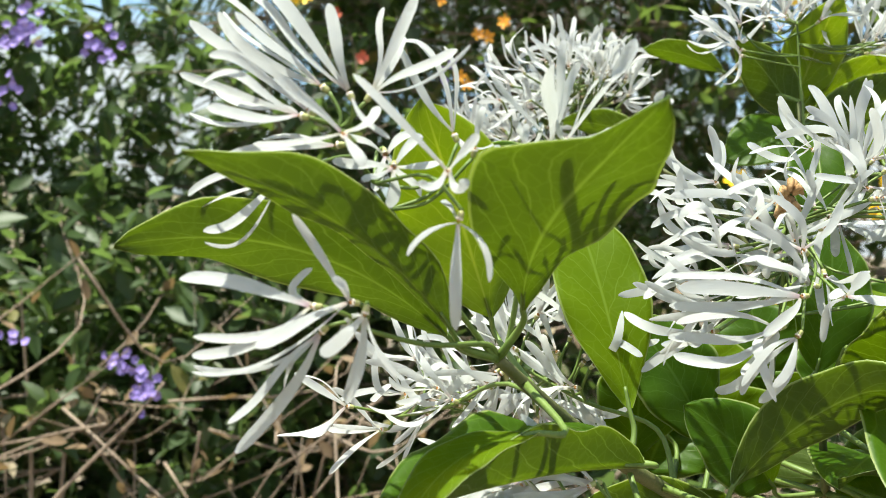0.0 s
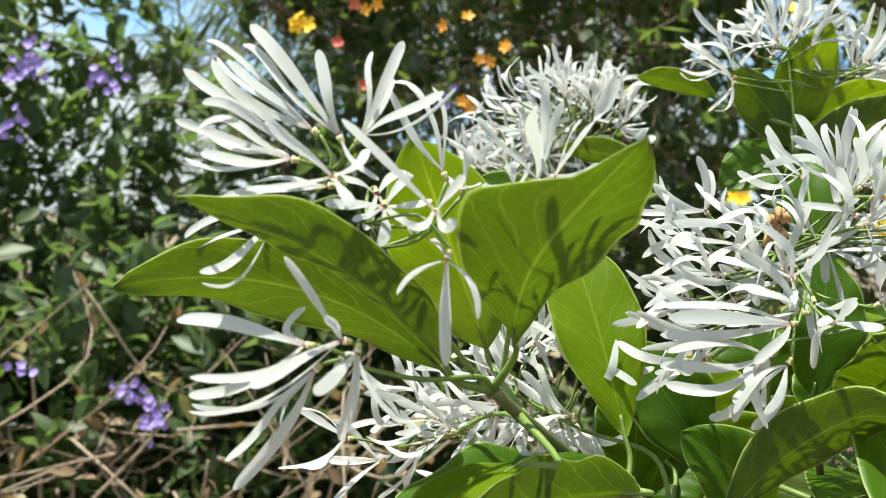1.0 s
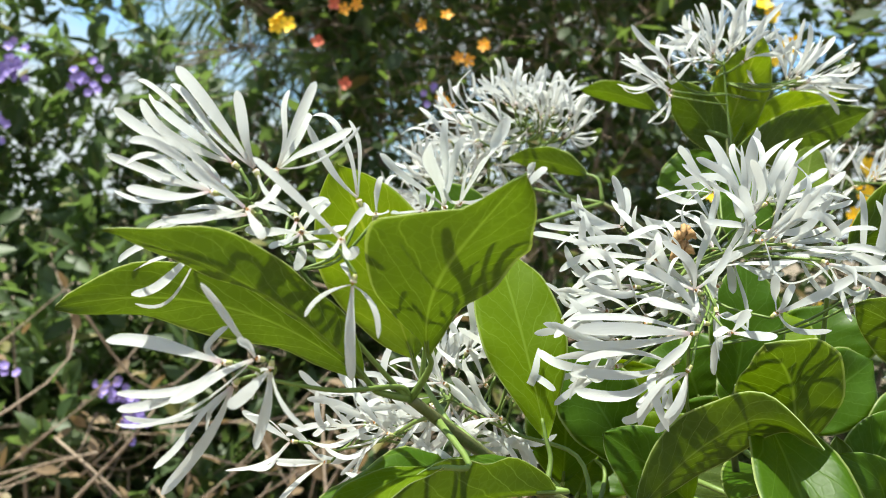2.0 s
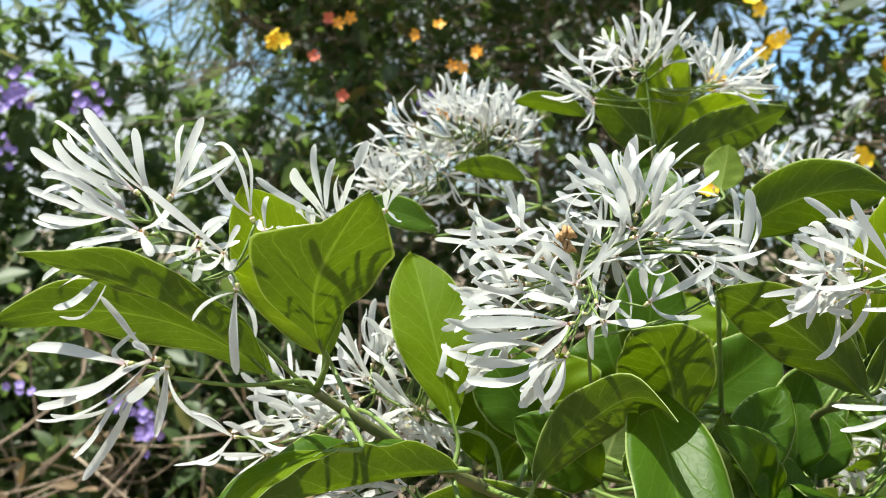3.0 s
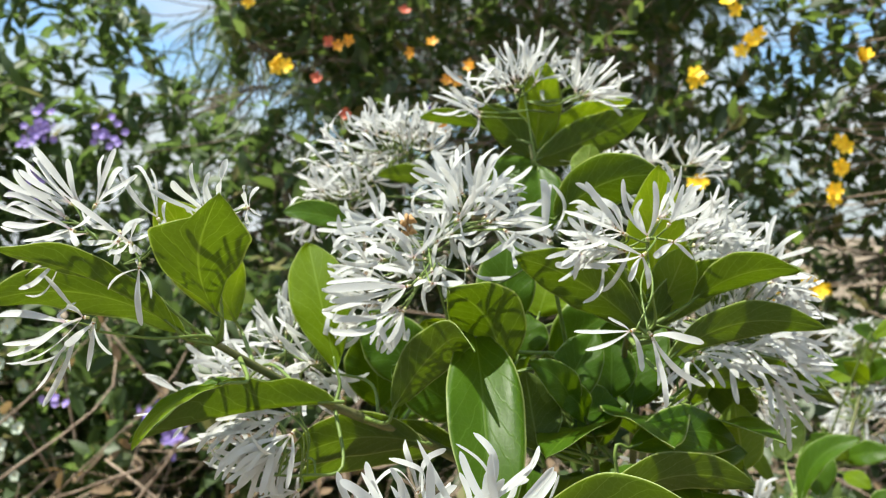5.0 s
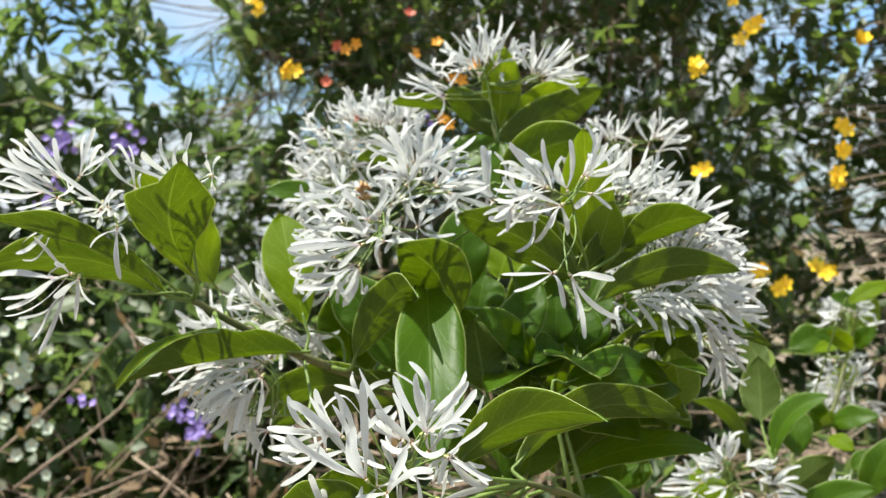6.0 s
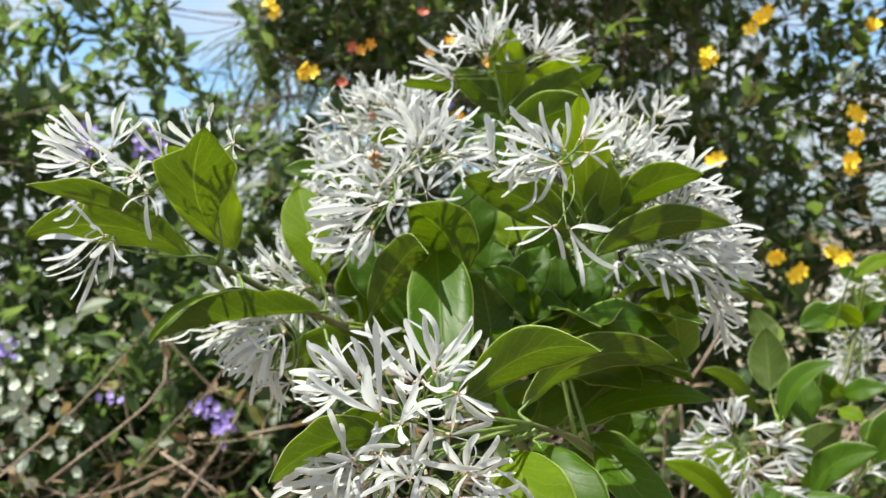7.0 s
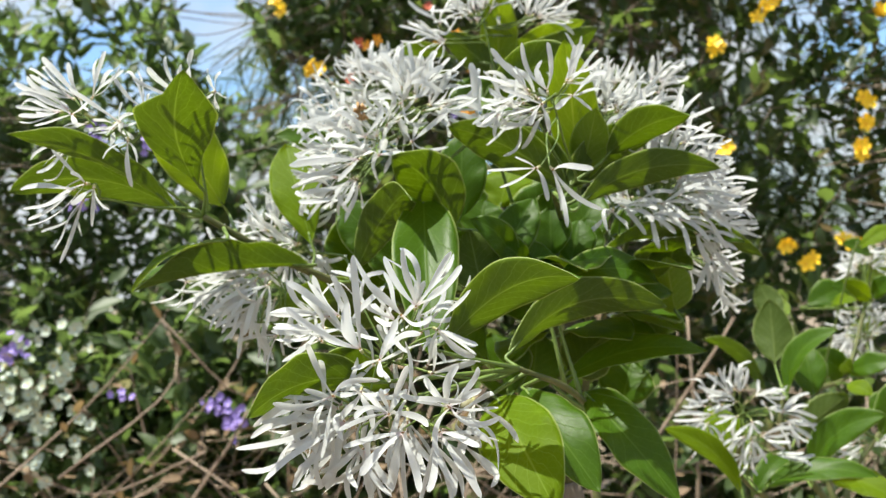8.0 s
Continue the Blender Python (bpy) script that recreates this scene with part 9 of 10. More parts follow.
spray((0.2856, 0.4660, 1.1269),
      ((0.2901, 0.4635, 1.1190), (0.2977, 0.4640, 1.1129), 0.0029),
      ((0.2931, 0.4674, 1.1205), (0.3014, 0.4717, 1.1137), 0.0031),
      ((0.2893, 0.4637, 1.1189), (0.2914, 0.4645, 1.1095), 0.0025),
      ((0.2950, 0.4670, 1.1240), (0.3053, 0.4710, 1.1221), 0.0028))
spray((0.2584, 0.4580, 1.1211),
      ((0.2511, 0.4603, 1.1159), (0.2449, 0.4656, 1.1090), 0.0026),
      ((0.2502, 0.4578, 1.1146), (0.2460, 0.4605, 1.1044), 0.0025),
      ((0.2557, 0.4600, 1.1101), (0.2525, 0.4650, 1.0986), 0.0025),
      ((0.2496, 0.4561, 1.1193), (0.2422, 0.4571, 1.1142), 0.0027))
spray((0.2614, 0.4560, 1.1187),
      ((0.2570, 0.4519, 1.1117), (0.2553, 0.4508, 1.1034), 0.0025),
      ((0.2623, 0.4555, 1.1121), (0.2625, 0.4581, 1.1046), 0.0028),
      ((0.2661, 0.4541, 1.1117), (0.2693, 0.4551, 1.1030), 0.0025),
      ((0.2647, 0.4569, 1.1138), (0.2682, 0.4608, 1.1081), 0.0026))
spray((0.2681, 0.4600, 1.1193),
      ((0.2769, 0.4588, 1.1187), (0.2861, 0.4607, 1.1202), 0.0025),
      ((0.2773, 0.4576, 1.1236), (0.2874, 0.4582, 1.1235), 0.0029),
      ((0.2759, 0.4539, 1.1163), (0.2849, 0.4508, 1.1163), 0.0028),
      ((0.2748, 0.4581, 1.1148), (0.2820, 0.4593, 1.1101), 0.0026))
spray((0.2758, 0.4640, 1.1069),
      ((0.2885, 0.4616, 1.1041), (0.2995, 0.4621, 1.0959), 0.0026),
      ((0.2865, 0.4629, 1.1028), (0.2983, 0.4647, 1.0994), 0.0026),
      ((0.2879, 0.4630, 1.1039), (0.3009, 0.4651, 1.1043), 0.0029),
      ((0.2841, 0.4575, 1.1079), (0.2928, 0.4541, 1.1083), 0.0025))
spray((0.2740, 0.4640, 1.1366),
      ((0.2789, 0.4649, 1.1366), (0.2842, 0.4687, 1.1366), 0.0027),
      ((0.2787, 0.4630, 1.1353), (0.2839, 0.4650, 1.1335), 0.0025),
      ((0.2767, 0.4657, 1.1323), (0.2777, 0.4705, 1.1267), 0.0024),
      ((0.2718, 0.4601, 1.1397), (0.2710, 0.4593, 1.1428), 0.0027))
spray((0.2478, 0.4740, 1.1395),
      ((0.2436, 0.4730, 1.1421), (0.2400, 0.4751, 1.1448), 0.0031),
      ((0.2440, 0.4704, 1.1377), (0.2420, 0.4699, 1.1342), 0.0031),
      ((0.2498, 0.4724, 1.1372), (0.2529, 0.4739, 1.1354), 0.0025),
      ((0.2429, 0.4759, 1.1375), (0.2382, 0.4808, 1.1353), 0.0026))
bloom((0.2549, 0.4614, 1.1503), (0.2513, 0.4671, 1.1656), (0.2542, 0.4521, 1.1692), (0.2627, 0.4494, 1.1657), (0.2673, 0.4617, 1.1676))
bloom((0.2595, 0.4935, 1.1373), (0.2422, 0.4858, 1.1404), (0.2471, 0.4910, 1.1506), (0.2459, 0.5031, 1.1438), (0.2417, 0.4891, 1.1310))
bloom((0.2717, 0.4758, 1.1444), (0.2818, 0.4634, 1.1370), (0.2857, 0.4754, 1.1312), (0.2904, 0.4830, 1.1400), (0.2889, 0.4697, 1.1492))
bloom((0.2697, 0.4886, 1.1150), (0.2582, 0.4945, 1.0983), (0.2622, 0.4850, 1.0977), (0.2547, 0.4759, 1.1099), (0.2500, 0.4874, 1.1105))
bloom((0.2820, 0.4819, 1.1227), (0.2881, 0.4758, 1.1065), (0.2946, 0.4842, 1.1102), (0.3014, 0.4817, 1.1218), (0.2913, 0.4677, 1.1162))
bloom((0.2594, 0.4845, 1.1036), (0.2460, 0.4771, 1.0943), (0.2404, 0.4866, 1.0963), (0.2516, 0.4964, 1.0933), (0.2546, 0.4859, 1.0839))
bloom((0.2399, 0.4823, 1.1426), (0.2276, 0.4875, 1.1549), (0.2256, 0.4715, 1.1412), (0.2507, 0.4659, 1.1466), (0.2463, 0.4847, 1.1578))
bloom((0.2616, 0.4666, 1.1086), (0.2543, 0.4520, 1.1095), (0.2518, 0.4586, 1.0946), (0.2645, 0.4683, 1.0925), (0.2699, 0.4517, 1.1100))
bloom((0.2433, 0.4783, 1.1102), (0.2388, 0.4648, 1.1023), (0.2460, 0.4645, 1.1221), (0.2306, 0.4763, 1.1203), (0.2252, 0.4800, 1.1040))
panicle((0.4127, 0.7600, 1.1233), (0.4153, 0.7800, 1.1475))
bloom((0.4188, 0.7948, 1.1460), (0.4032, 0.7978, 1.1536), (0.4033, 0.7977, 1.1380), (0.4055, 0.7797, 1.1435), (0.4042, 0.7861, 1.1540))
bloom((0.4223, 0.7911, 1.1468), (0.4027, 0.7809, 1.1474), (0.4045, 0.7929, 1.1528), (0.4051, 0.8027, 1.1455), (0.4058, 0.7921, 1.1327))
bloom((0.4193, 0.7944, 1.1514), (0.4247, 0.7999, 1.1675), (0.4070, 0.8060, 1.1662), (0.4033, 0.7888, 1.1636), (0.4171, 0.7889, 1.1722))
bloom((0.4195, 0.7790, 1.1419), (0.4050, 0.7655, 1.1359), (0.3996, 0.7738, 1.1439), (0.4003, 0.7839, 1.1318), (0.4141, 0.7716, 1.1245))
bloom((0.4167, 0.7858, 1.1333), (0.4006, 0.7905, 1.1226), (0.4028, 0.7731, 1.1217), (0.4025, 0.7727, 1.1357), (0.3988, 0.7905, 1.1365))
bloom((0.4255, 0.7810, 1.1465), (0.4332, 0.7718, 1.1606), (0.4411, 0.7709, 1.1436), (0.4457, 0.7859, 1.1464), (0.4431, 0.7834, 1.1601))
bloom((0.4216, 0.7897, 1.1354), (0.4298, 0.7994, 1.1179), (0.4316, 0.7780, 1.1226), (0.4201, 0.7797, 1.1180), (0.4149, 0.7928, 1.1163))
bloom((0.4210, 0.7805, 1.1446), (0.4094, 0.7800, 1.1275), (0.4176, 0.7927, 1.1276), (0.4289, 0.7809, 1.1271), (0.4178, 0.7707, 1.1269))
bloom((0.4049, 0.7810, 1.1430), (0.3943, 0.7756, 1.1246), (0.3855, 0.7725, 1.1408), (0.3881, 0.7876, 1.1449), (0.3911, 0.7895, 1.1278))
bloom((0.4002, 0.7782, 1.1466), (0.3870, 0.7709, 1.1346), (0.3785, 0.7773, 1.1478), (0.3824, 0.7857, 1.1384), (0.3888, 0.7816, 1.1287))
bloom((0.4241, 0.7731, 1.1526), (0.4365, 0.7713, 1.1686), (0.4269, 0.7799, 1.1716), (0.4229, 0.7659, 1.1707), (0.4300, 0.7611, 1.1652))
bloom((0.4213, 0.7680, 1.1584), (0.4372, 0.7753, 1.1696), (0.4238, 0.7717, 1.1753), (0.4280, 0.7608, 1.1736), (0.4356, 0.7630, 1.1689))
bloom((0.4307, 0.7880, 1.1295), (0.4401, 0.7856, 1.1141), (0.4502, 0.7930, 1.1193), (0.4492, 0.7835, 1.1271), (0.4424, 0.7766, 1.1195))
bloom((0.4357, 0.7799, 1.1275), (0.4393, 0.7614, 1.1247), (0.4426, 0.7681, 1.1114), (0.4502, 0.7769, 1.1171), (0.4507, 0.7674, 1.1278))
bloom((0.3987, 0.7712, 1.1549), (0.3878, 0.7592, 1.1684), (0.3889, 0.7759, 1.1699), (0.3793, 0.7803, 1.1601), (0.3811, 0.7624, 1.1506))
panicle((0.4495, 0.8600, 1.1784), (0.4462, 0.8800, 1.2042))
bloom((0.4410, 0.8800, 1.2077), (0.4308, 0.8911, 1.2200), (0.4225, 0.8798, 1.2128), (0.4314, 0.8672, 1.2162), (0.4346, 0.8750, 1.2233))
bloom((0.4325, 0.8827, 1.2040), (0.4419, 0.8902, 1.2173), (0.4255, 0.8900, 1.2199), (0.4296, 0.8703, 1.2208), (0.4406, 0.8790, 1.2198))
bloom((0.4465, 0.8800, 1.2072), (0.4395, 0.8863, 1.2243), (0.4379, 0.8709, 1.2222), (0.4562, 0.8679, 1.2225), (0.4561, 0.8836, 1.2271))
bloom((0.4562, 0.8920, 1.1981), (0.4478, 0.8814, 1.2098), (0.4592, 0.8787, 1.2113), (0.4598, 0.8955, 1.2196), (0.4452, 0.8952, 1.2159))
bloom((0.4517, 0.8800, 1.2037), (0.4721, 0.8854, 1.2054), (0.4607, 0.8879, 1.2183), (0.4591, 0.8749, 1.2211), (0.4684, 0.8670, 1.2105))
bloom((0.4404, 0.8800, 1.2019), (0.4214, 0.8839, 1.1939), (0.4201, 0.8722, 1.1997), (0.4260, 0.8734, 1.2124), (0.4210, 0.8857, 1.2091))
bloom((0.4396, 0.8815, 1.2072), (0.4216, 0.8883, 1.2025), (0.4236, 0.8757, 1.1987), (0.4251, 0.8718, 1.2166), (0.4244, 0.8866, 1.2174))
bloom((0.4542, 0.8800, 1.2005), (0.4669, 0.8722, 1.1896), (0.4709, 0.8897, 1.1936), (0.4685, 0.8892, 1.2053), (0.4704, 0.8738, 1.2023))
bloom((0.4519, 0.8791, 1.2072), (0.4618, 0.8642, 1.1989), (0.4679, 0.8757, 1.1948), (0.4729, 0.8852, 1.2059), (0.4686, 0.8711, 1.2134))
panicle((0.3663, 0.6200, 1.0621), (0.3684, 0.6400, 1.0760))
bloom((0.3684, 0.6400, 1.0760), (0.3506, 0.6267, 1.0721), (0.3563, 0.6284, 1.0856), (0.3540, 0.6454, 1.0858), (0.3483, 0.6431, 1.0755))
bloom((0.3686, 0.6282, 1.0739), (0.3530, 0.6151, 1.0755), (0.3563, 0.6227, 1.0875), (0.3485, 0.6316, 1.0764), (0.3513, 0.6261, 1.0686))
bloom((0.3732, 0.6400, 1.0803), (0.3734, 0.6282, 1.0977), (0.3784, 0.6410, 1.1000), (0.3673, 0.6442, 1.1003), (0.3616, 0.6332, 1.0973))
bloom((0.3766, 0.6400, 1.0709), (0.3879, 0.6393, 1.0851), (0.3883, 0.6255, 1.0796), (0.3939, 0.6361, 1.0664), (0.3952, 0.6497, 1.0752))
bloom((0.3831, 0.6452, 1.0712), (0.4036, 0.6503, 1.0678), (0.4011, 0.6483, 1.0785), (0.3966, 0.6329, 1.0725), (0.3969, 0.6419, 1.0587))
bloom((0.3675, 0.6400, 1.0670), (0.3518, 0.6497, 1.0667), (0.3627, 0.6500, 1.0502), (0.3566, 0.6331, 1.0497), (0.3467, 0.6359, 1.0608))
bloom((0.3724, 0.6380, 1.0613), (0.3529, 0.6462, 1.0581), (0.3568, 0.6335, 1.0484), (0.3579, 0.6208, 1.0596), (0.3538, 0.6360, 1.0672))
bloom((0.3641, 0.6400, 1.0763), (0.3608, 0.6371, 1.0943), (0.3510, 0.6503, 1.0886), (0.3424, 0.6387, 1.0820), (0.3585, 0.6279, 1.0898))
bloom((0.3666, 0.6428, 1.0755), (0.3595, 0.6272, 1.0870), (0.3686, 0.6357, 1.0957), (0.3623, 0.6521, 1.0923), (0.3493, 0.6447, 1.0860))
leaf((0.4235, 0.7800, 1.1787), (0.3955, 0.7600, 1.1990), 0.019, (0.5279, -0.8430, -0.1037), 0.10, 0.00, 15, 0.00, 0.92, lit=True)
leaf((0.4288, 0.7900, 1.1804), (0.4428, 0.7700, 1.1984), 0.021, (-0.8504, -0.5187, 0.0877), 0.10, 0.00, 15, 0.00, 0.92)
leaf((0.3821, 0.7200, 1.1101), (0.3974, 0.7000, 1.1018), 0.018, (-0.3130, -0.5605, 0.7667), 0.10, 0.00, 15, 0.00, 0.92, lit=True)
leaf((0.3924, 0.7400, 1.1169), (0.3817, 0.7200, 1.1302), 0.016, (-0.5896, 0.6406, 0.4920), 0.10, 0.00, 15, 0.00, 0.92)
leaf((0.3962, 0.8200, 1.1738), (0.4290, 0.8000, 1.1827), 0.018, (-0.5245, -0.5827, 0.6208), 0.10, 0.00, 15, 0.00, 0.92, lit=True)
leaf((0.3207, 0.6600, 1.1795), (0.3084, 0.6800, 1.2085), 0.024, (0.1710, 0.8435, -0.5092), 0.10, 0.00, 15, 0.00, 0.92)
leaf((0.3344, 0.7000, 1.1758), (0.3182, 0.7200, 1.1962), 0.024, (0.1704, 0.7693, -0.6158), 0.10, 0.00, 15, 0.00, 0.92, lit=True)
leaf((0.3841, 0.6600, 1.0945), (0.4052, 0.6600, 1.1068), 0.021, (-0.3588, -0.7035, 0.6134), 0.10, 0.00, 15, 0.00, 0.92)
panicle((0.4368, 0.8400, 1.1578), (0.4364, 0.8600, 1.2113))
bloom((0.4203, 0.7942, 1.2135), (0.4147, 0.7964, 1.2324), (0.4031, 0.8052, 1.2260), (0.4008, 0.7968, 1.2128), (0.4124, 0.7805, 1.2257))
bloom((0.4292, 0.7951, 1.2185), (0.4192, 0.7779, 1.2185), (0.4172, 0.7916, 1.2349), (0.4099, 0.8023, 1.2162), (0.4089, 0.7903, 1.2089))
bloom((0.4236, 0.7876, 1.2116), (0.4212, 0.7969, 1.2317), (0.4218, 0.7756, 1.2302), (0.4435, 0.7788, 1.2189), (0.4346, 0.7976, 1.2237))
bloom((0.4228, 0.7803, 1.2148), (0.4351, 0.7917, 1.2257), (0.4163, 0.7887, 1.2353), (0.4250, 0.7710, 1.2329), (0.4435, 0.7776, 1.2261))
bloom((0.4224, 0.8156, 1.2075), (0.4013, 0.8136, 1.2108), (0.4066, 0.8211, 1.1985), (0.4147, 0.8133, 1.1848), (0.4050, 0.8030, 1.2088))
bloom((0.4176, 0.8209, 1.2031), (0.3979, 0.8228, 1.2007), (0.4009, 0.8145, 1.2122), (0.4121, 0.8153, 1.2255), (0.4072, 0.8341, 1.2129))
bloom((0.4301, 0.7935, 1.2098), (0.4458, 0.7813, 1.2157), (0.4471, 0.7814, 1.2008), (0.4521, 0.7989, 1.2082), (0.4506, 0.7983, 1.2188))
bloom((0.4308, 0.7968, 1.2077), (0.4463, 0.8079, 1.2144), (0.4461, 0.7922, 1.2245), (0.4449, 0.7815, 1.2044), (0.4510, 0.7911, 1.1986))
bloom((0.4273, 0.8110, 1.2154), (0.4391, 0.8078, 1.2352), (0.4296, 0.8240, 1.2322), (0.4179, 0.8080, 1.2352), (0.4331, 0.7964, 1.2323))
bloom((0.4273, 0.8024, 1.2174), (0.4349, 0.8072, 1.2344), (0.4301, 0.7913, 1.2323), (0.4406, 0.7886, 1.2231), (0.4441, 0.8021, 1.2258))
bloom((0.4389, 0.8100, 1.2033), (0.4605, 0.8182, 1.1998), (0.4574, 0.8025, 1.2117), (0.4508, 0.7946, 1.1943), (0.4505, 0.8055, 1.1888))
bloom((0.4400, 0.8079, 1.2043), (0.4542, 0.8083, 1.1916), (0.4551, 0.8221, 1.1998), (0.4563, 0.8097, 1.2166), (0.4596, 0.7978, 1.2017))
bloom((0.4157, 0.8170, 1.1639), (0.3965, 0.8049, 1.1694), (0.4010, 0.8195, 1.1790), (0.4002, 0.8279, 1.1619), (0.3995, 0.8092, 1.1558))
bloom((0.4237, 0.8262, 1.1611), (0.4053, 0.8336, 1.1693), (0.4051, 0.8186, 1.1563), (0.4152, 0.8091, 1.1662), (0.4184, 0.8217, 1.1841))
bloom((0.4233, 0.8046, 1.1656), (0.4370, 0.8141, 1.1767), (0.4442, 0.7957, 1.1720), (0.4405, 0.7930, 1.1590), (0.4398, 0.8155, 1.1626))
bloom((0.4134, 0.7952, 1.1707), (0.4342, 0.7875, 1.1739), (0.4237, 0.7767, 1.1620), (0.4287, 0.8022, 1.1551), (0.4313, 0.8028, 1.1707))
bloom((0.4132, 0.7925, 1.1467), (0.3996, 0.7796, 1.1540), (0.3905, 0.7967, 1.1451), (0.3961, 0.7951, 1.1337), (0.4020, 0.7797, 1.1363))
bloom((0.4127, 0.7974, 1.1537), (0.3959, 0.8048, 1.1432), (0.4107, 0.7961, 1.1311), (0.4037, 0.7872, 1.1396), (0.3967, 0.7897, 1.1475))
bloom((0.4215, 0.7871, 1.1411), (0.4250, 0.7741, 1.1557), (0.4420, 0.7783, 1.1435), (0.4358, 0.7972, 1.1489), (0.4270, 0.7869, 1.1592))
bloom((0.4216, 0.7983, 1.1411), (0.4413, 0.7967, 1.1478), (0.4327, 0.8084, 1.1530), (0.4227, 0.8011, 1.1629), (0.4296, 0.7790, 1.1517))
bloom((0.4051, 0.7842, 1.1374), (0.3904, 0.7971, 1.1421), (0.4002, 0.7931, 1.1215), (0.3911, 0.7785, 1.1205), (0.3847, 0.7773, 1.1419))
bloom((0.4064, 0.7941, 1.1434), (0.3994, 0.7995, 1.1216), (0.3973, 0.7808, 1.1258), (0.3875, 0.7913, 1.1476), (0.3868, 0.8029, 1.1334))
bloom((0.4275, 0.7954, 1.1290), (0.4273, 0.7846, 1.1111), (0.4246, 0.8041, 1.1070), (0.4412, 0.8096, 1.1197), (0.4404, 0.7887, 1.1172))
bloom((0.4271, 0.7838, 1.1230), (0.4190, 0.7707, 1.1054), (0.4181, 0.7901, 1.1065), (0.4294, 0.7944, 1.1073), (0.4386, 0.7793, 1.1062))

# ---- shrubs behind ----
def small_leaf(size, width, bend):
    """A small folded leaf, foot at the origin, along y; 12 faces."""
    verts, faces = [], []
    us = (0.0, 0.22, 0.5, 0.78, 1.0)
    hs = (0.06, 0.75, 1.0, 0.62, 0.03)
    for u, h in zip(us, hs):
        z = -bend * u * u * size
        for v in (-1, 0, 1):
            verts.append((v * h * width * size * 0.5, u * size, z + abs(v) * h * width * size * 0.16))
    for i in range(4):
        for k in range(2):
            a = i * 3 + k
            faces.append((a, a + 1, a + 4, a + 3))
    return np.array(verts), faces


def scatter(name, parent, home, protos, places, material, label):
    """Many small leaves joined in one mesh: places are (matrix, index of the prototype)."""
    V, Fs, o = [], [], 0
    for m, i in places:
        pv, pf = protos[i]
        a = np.array(m)
        V.append(pv @ a[:3, :3].T + a[:3, 3])
        Fs += [tuple(o + k for k in q) for q in pf]
        o += len(pv)
    me = mesh_of(name, np.concatenate(V), Fs, [material])
    ob = child(name, me, parent, home, label)
    return tagged(ob, kind="stuff")


def leaf_turn(rng_, at, along, size):
    """A pose for a small leaf at a twig: along the given way, its face turned up to the light."""
    y = (along + Vector((rng_.gauss(0, .55), rng_.gauss(0, .55), rng_.gauss(-0.1, .45)))).normalized()
    z = Vector((rng_.gauss(0, .45), rng_.gauss(-0.15, .45), 1.0))
    z = (z - y * z.dot(y)).normalized()
    x = y.cross(z)
    m = Matrix((x, y, z)).transposed().to_4x4()
    return Matrix.Translation(at) @ m @ Matrix.Diagonal((size, size, size, 1))


def field(p, s, seed):
    return noise.noise((p.x * s + seed, p.y * s * 0.7, p.z * s))


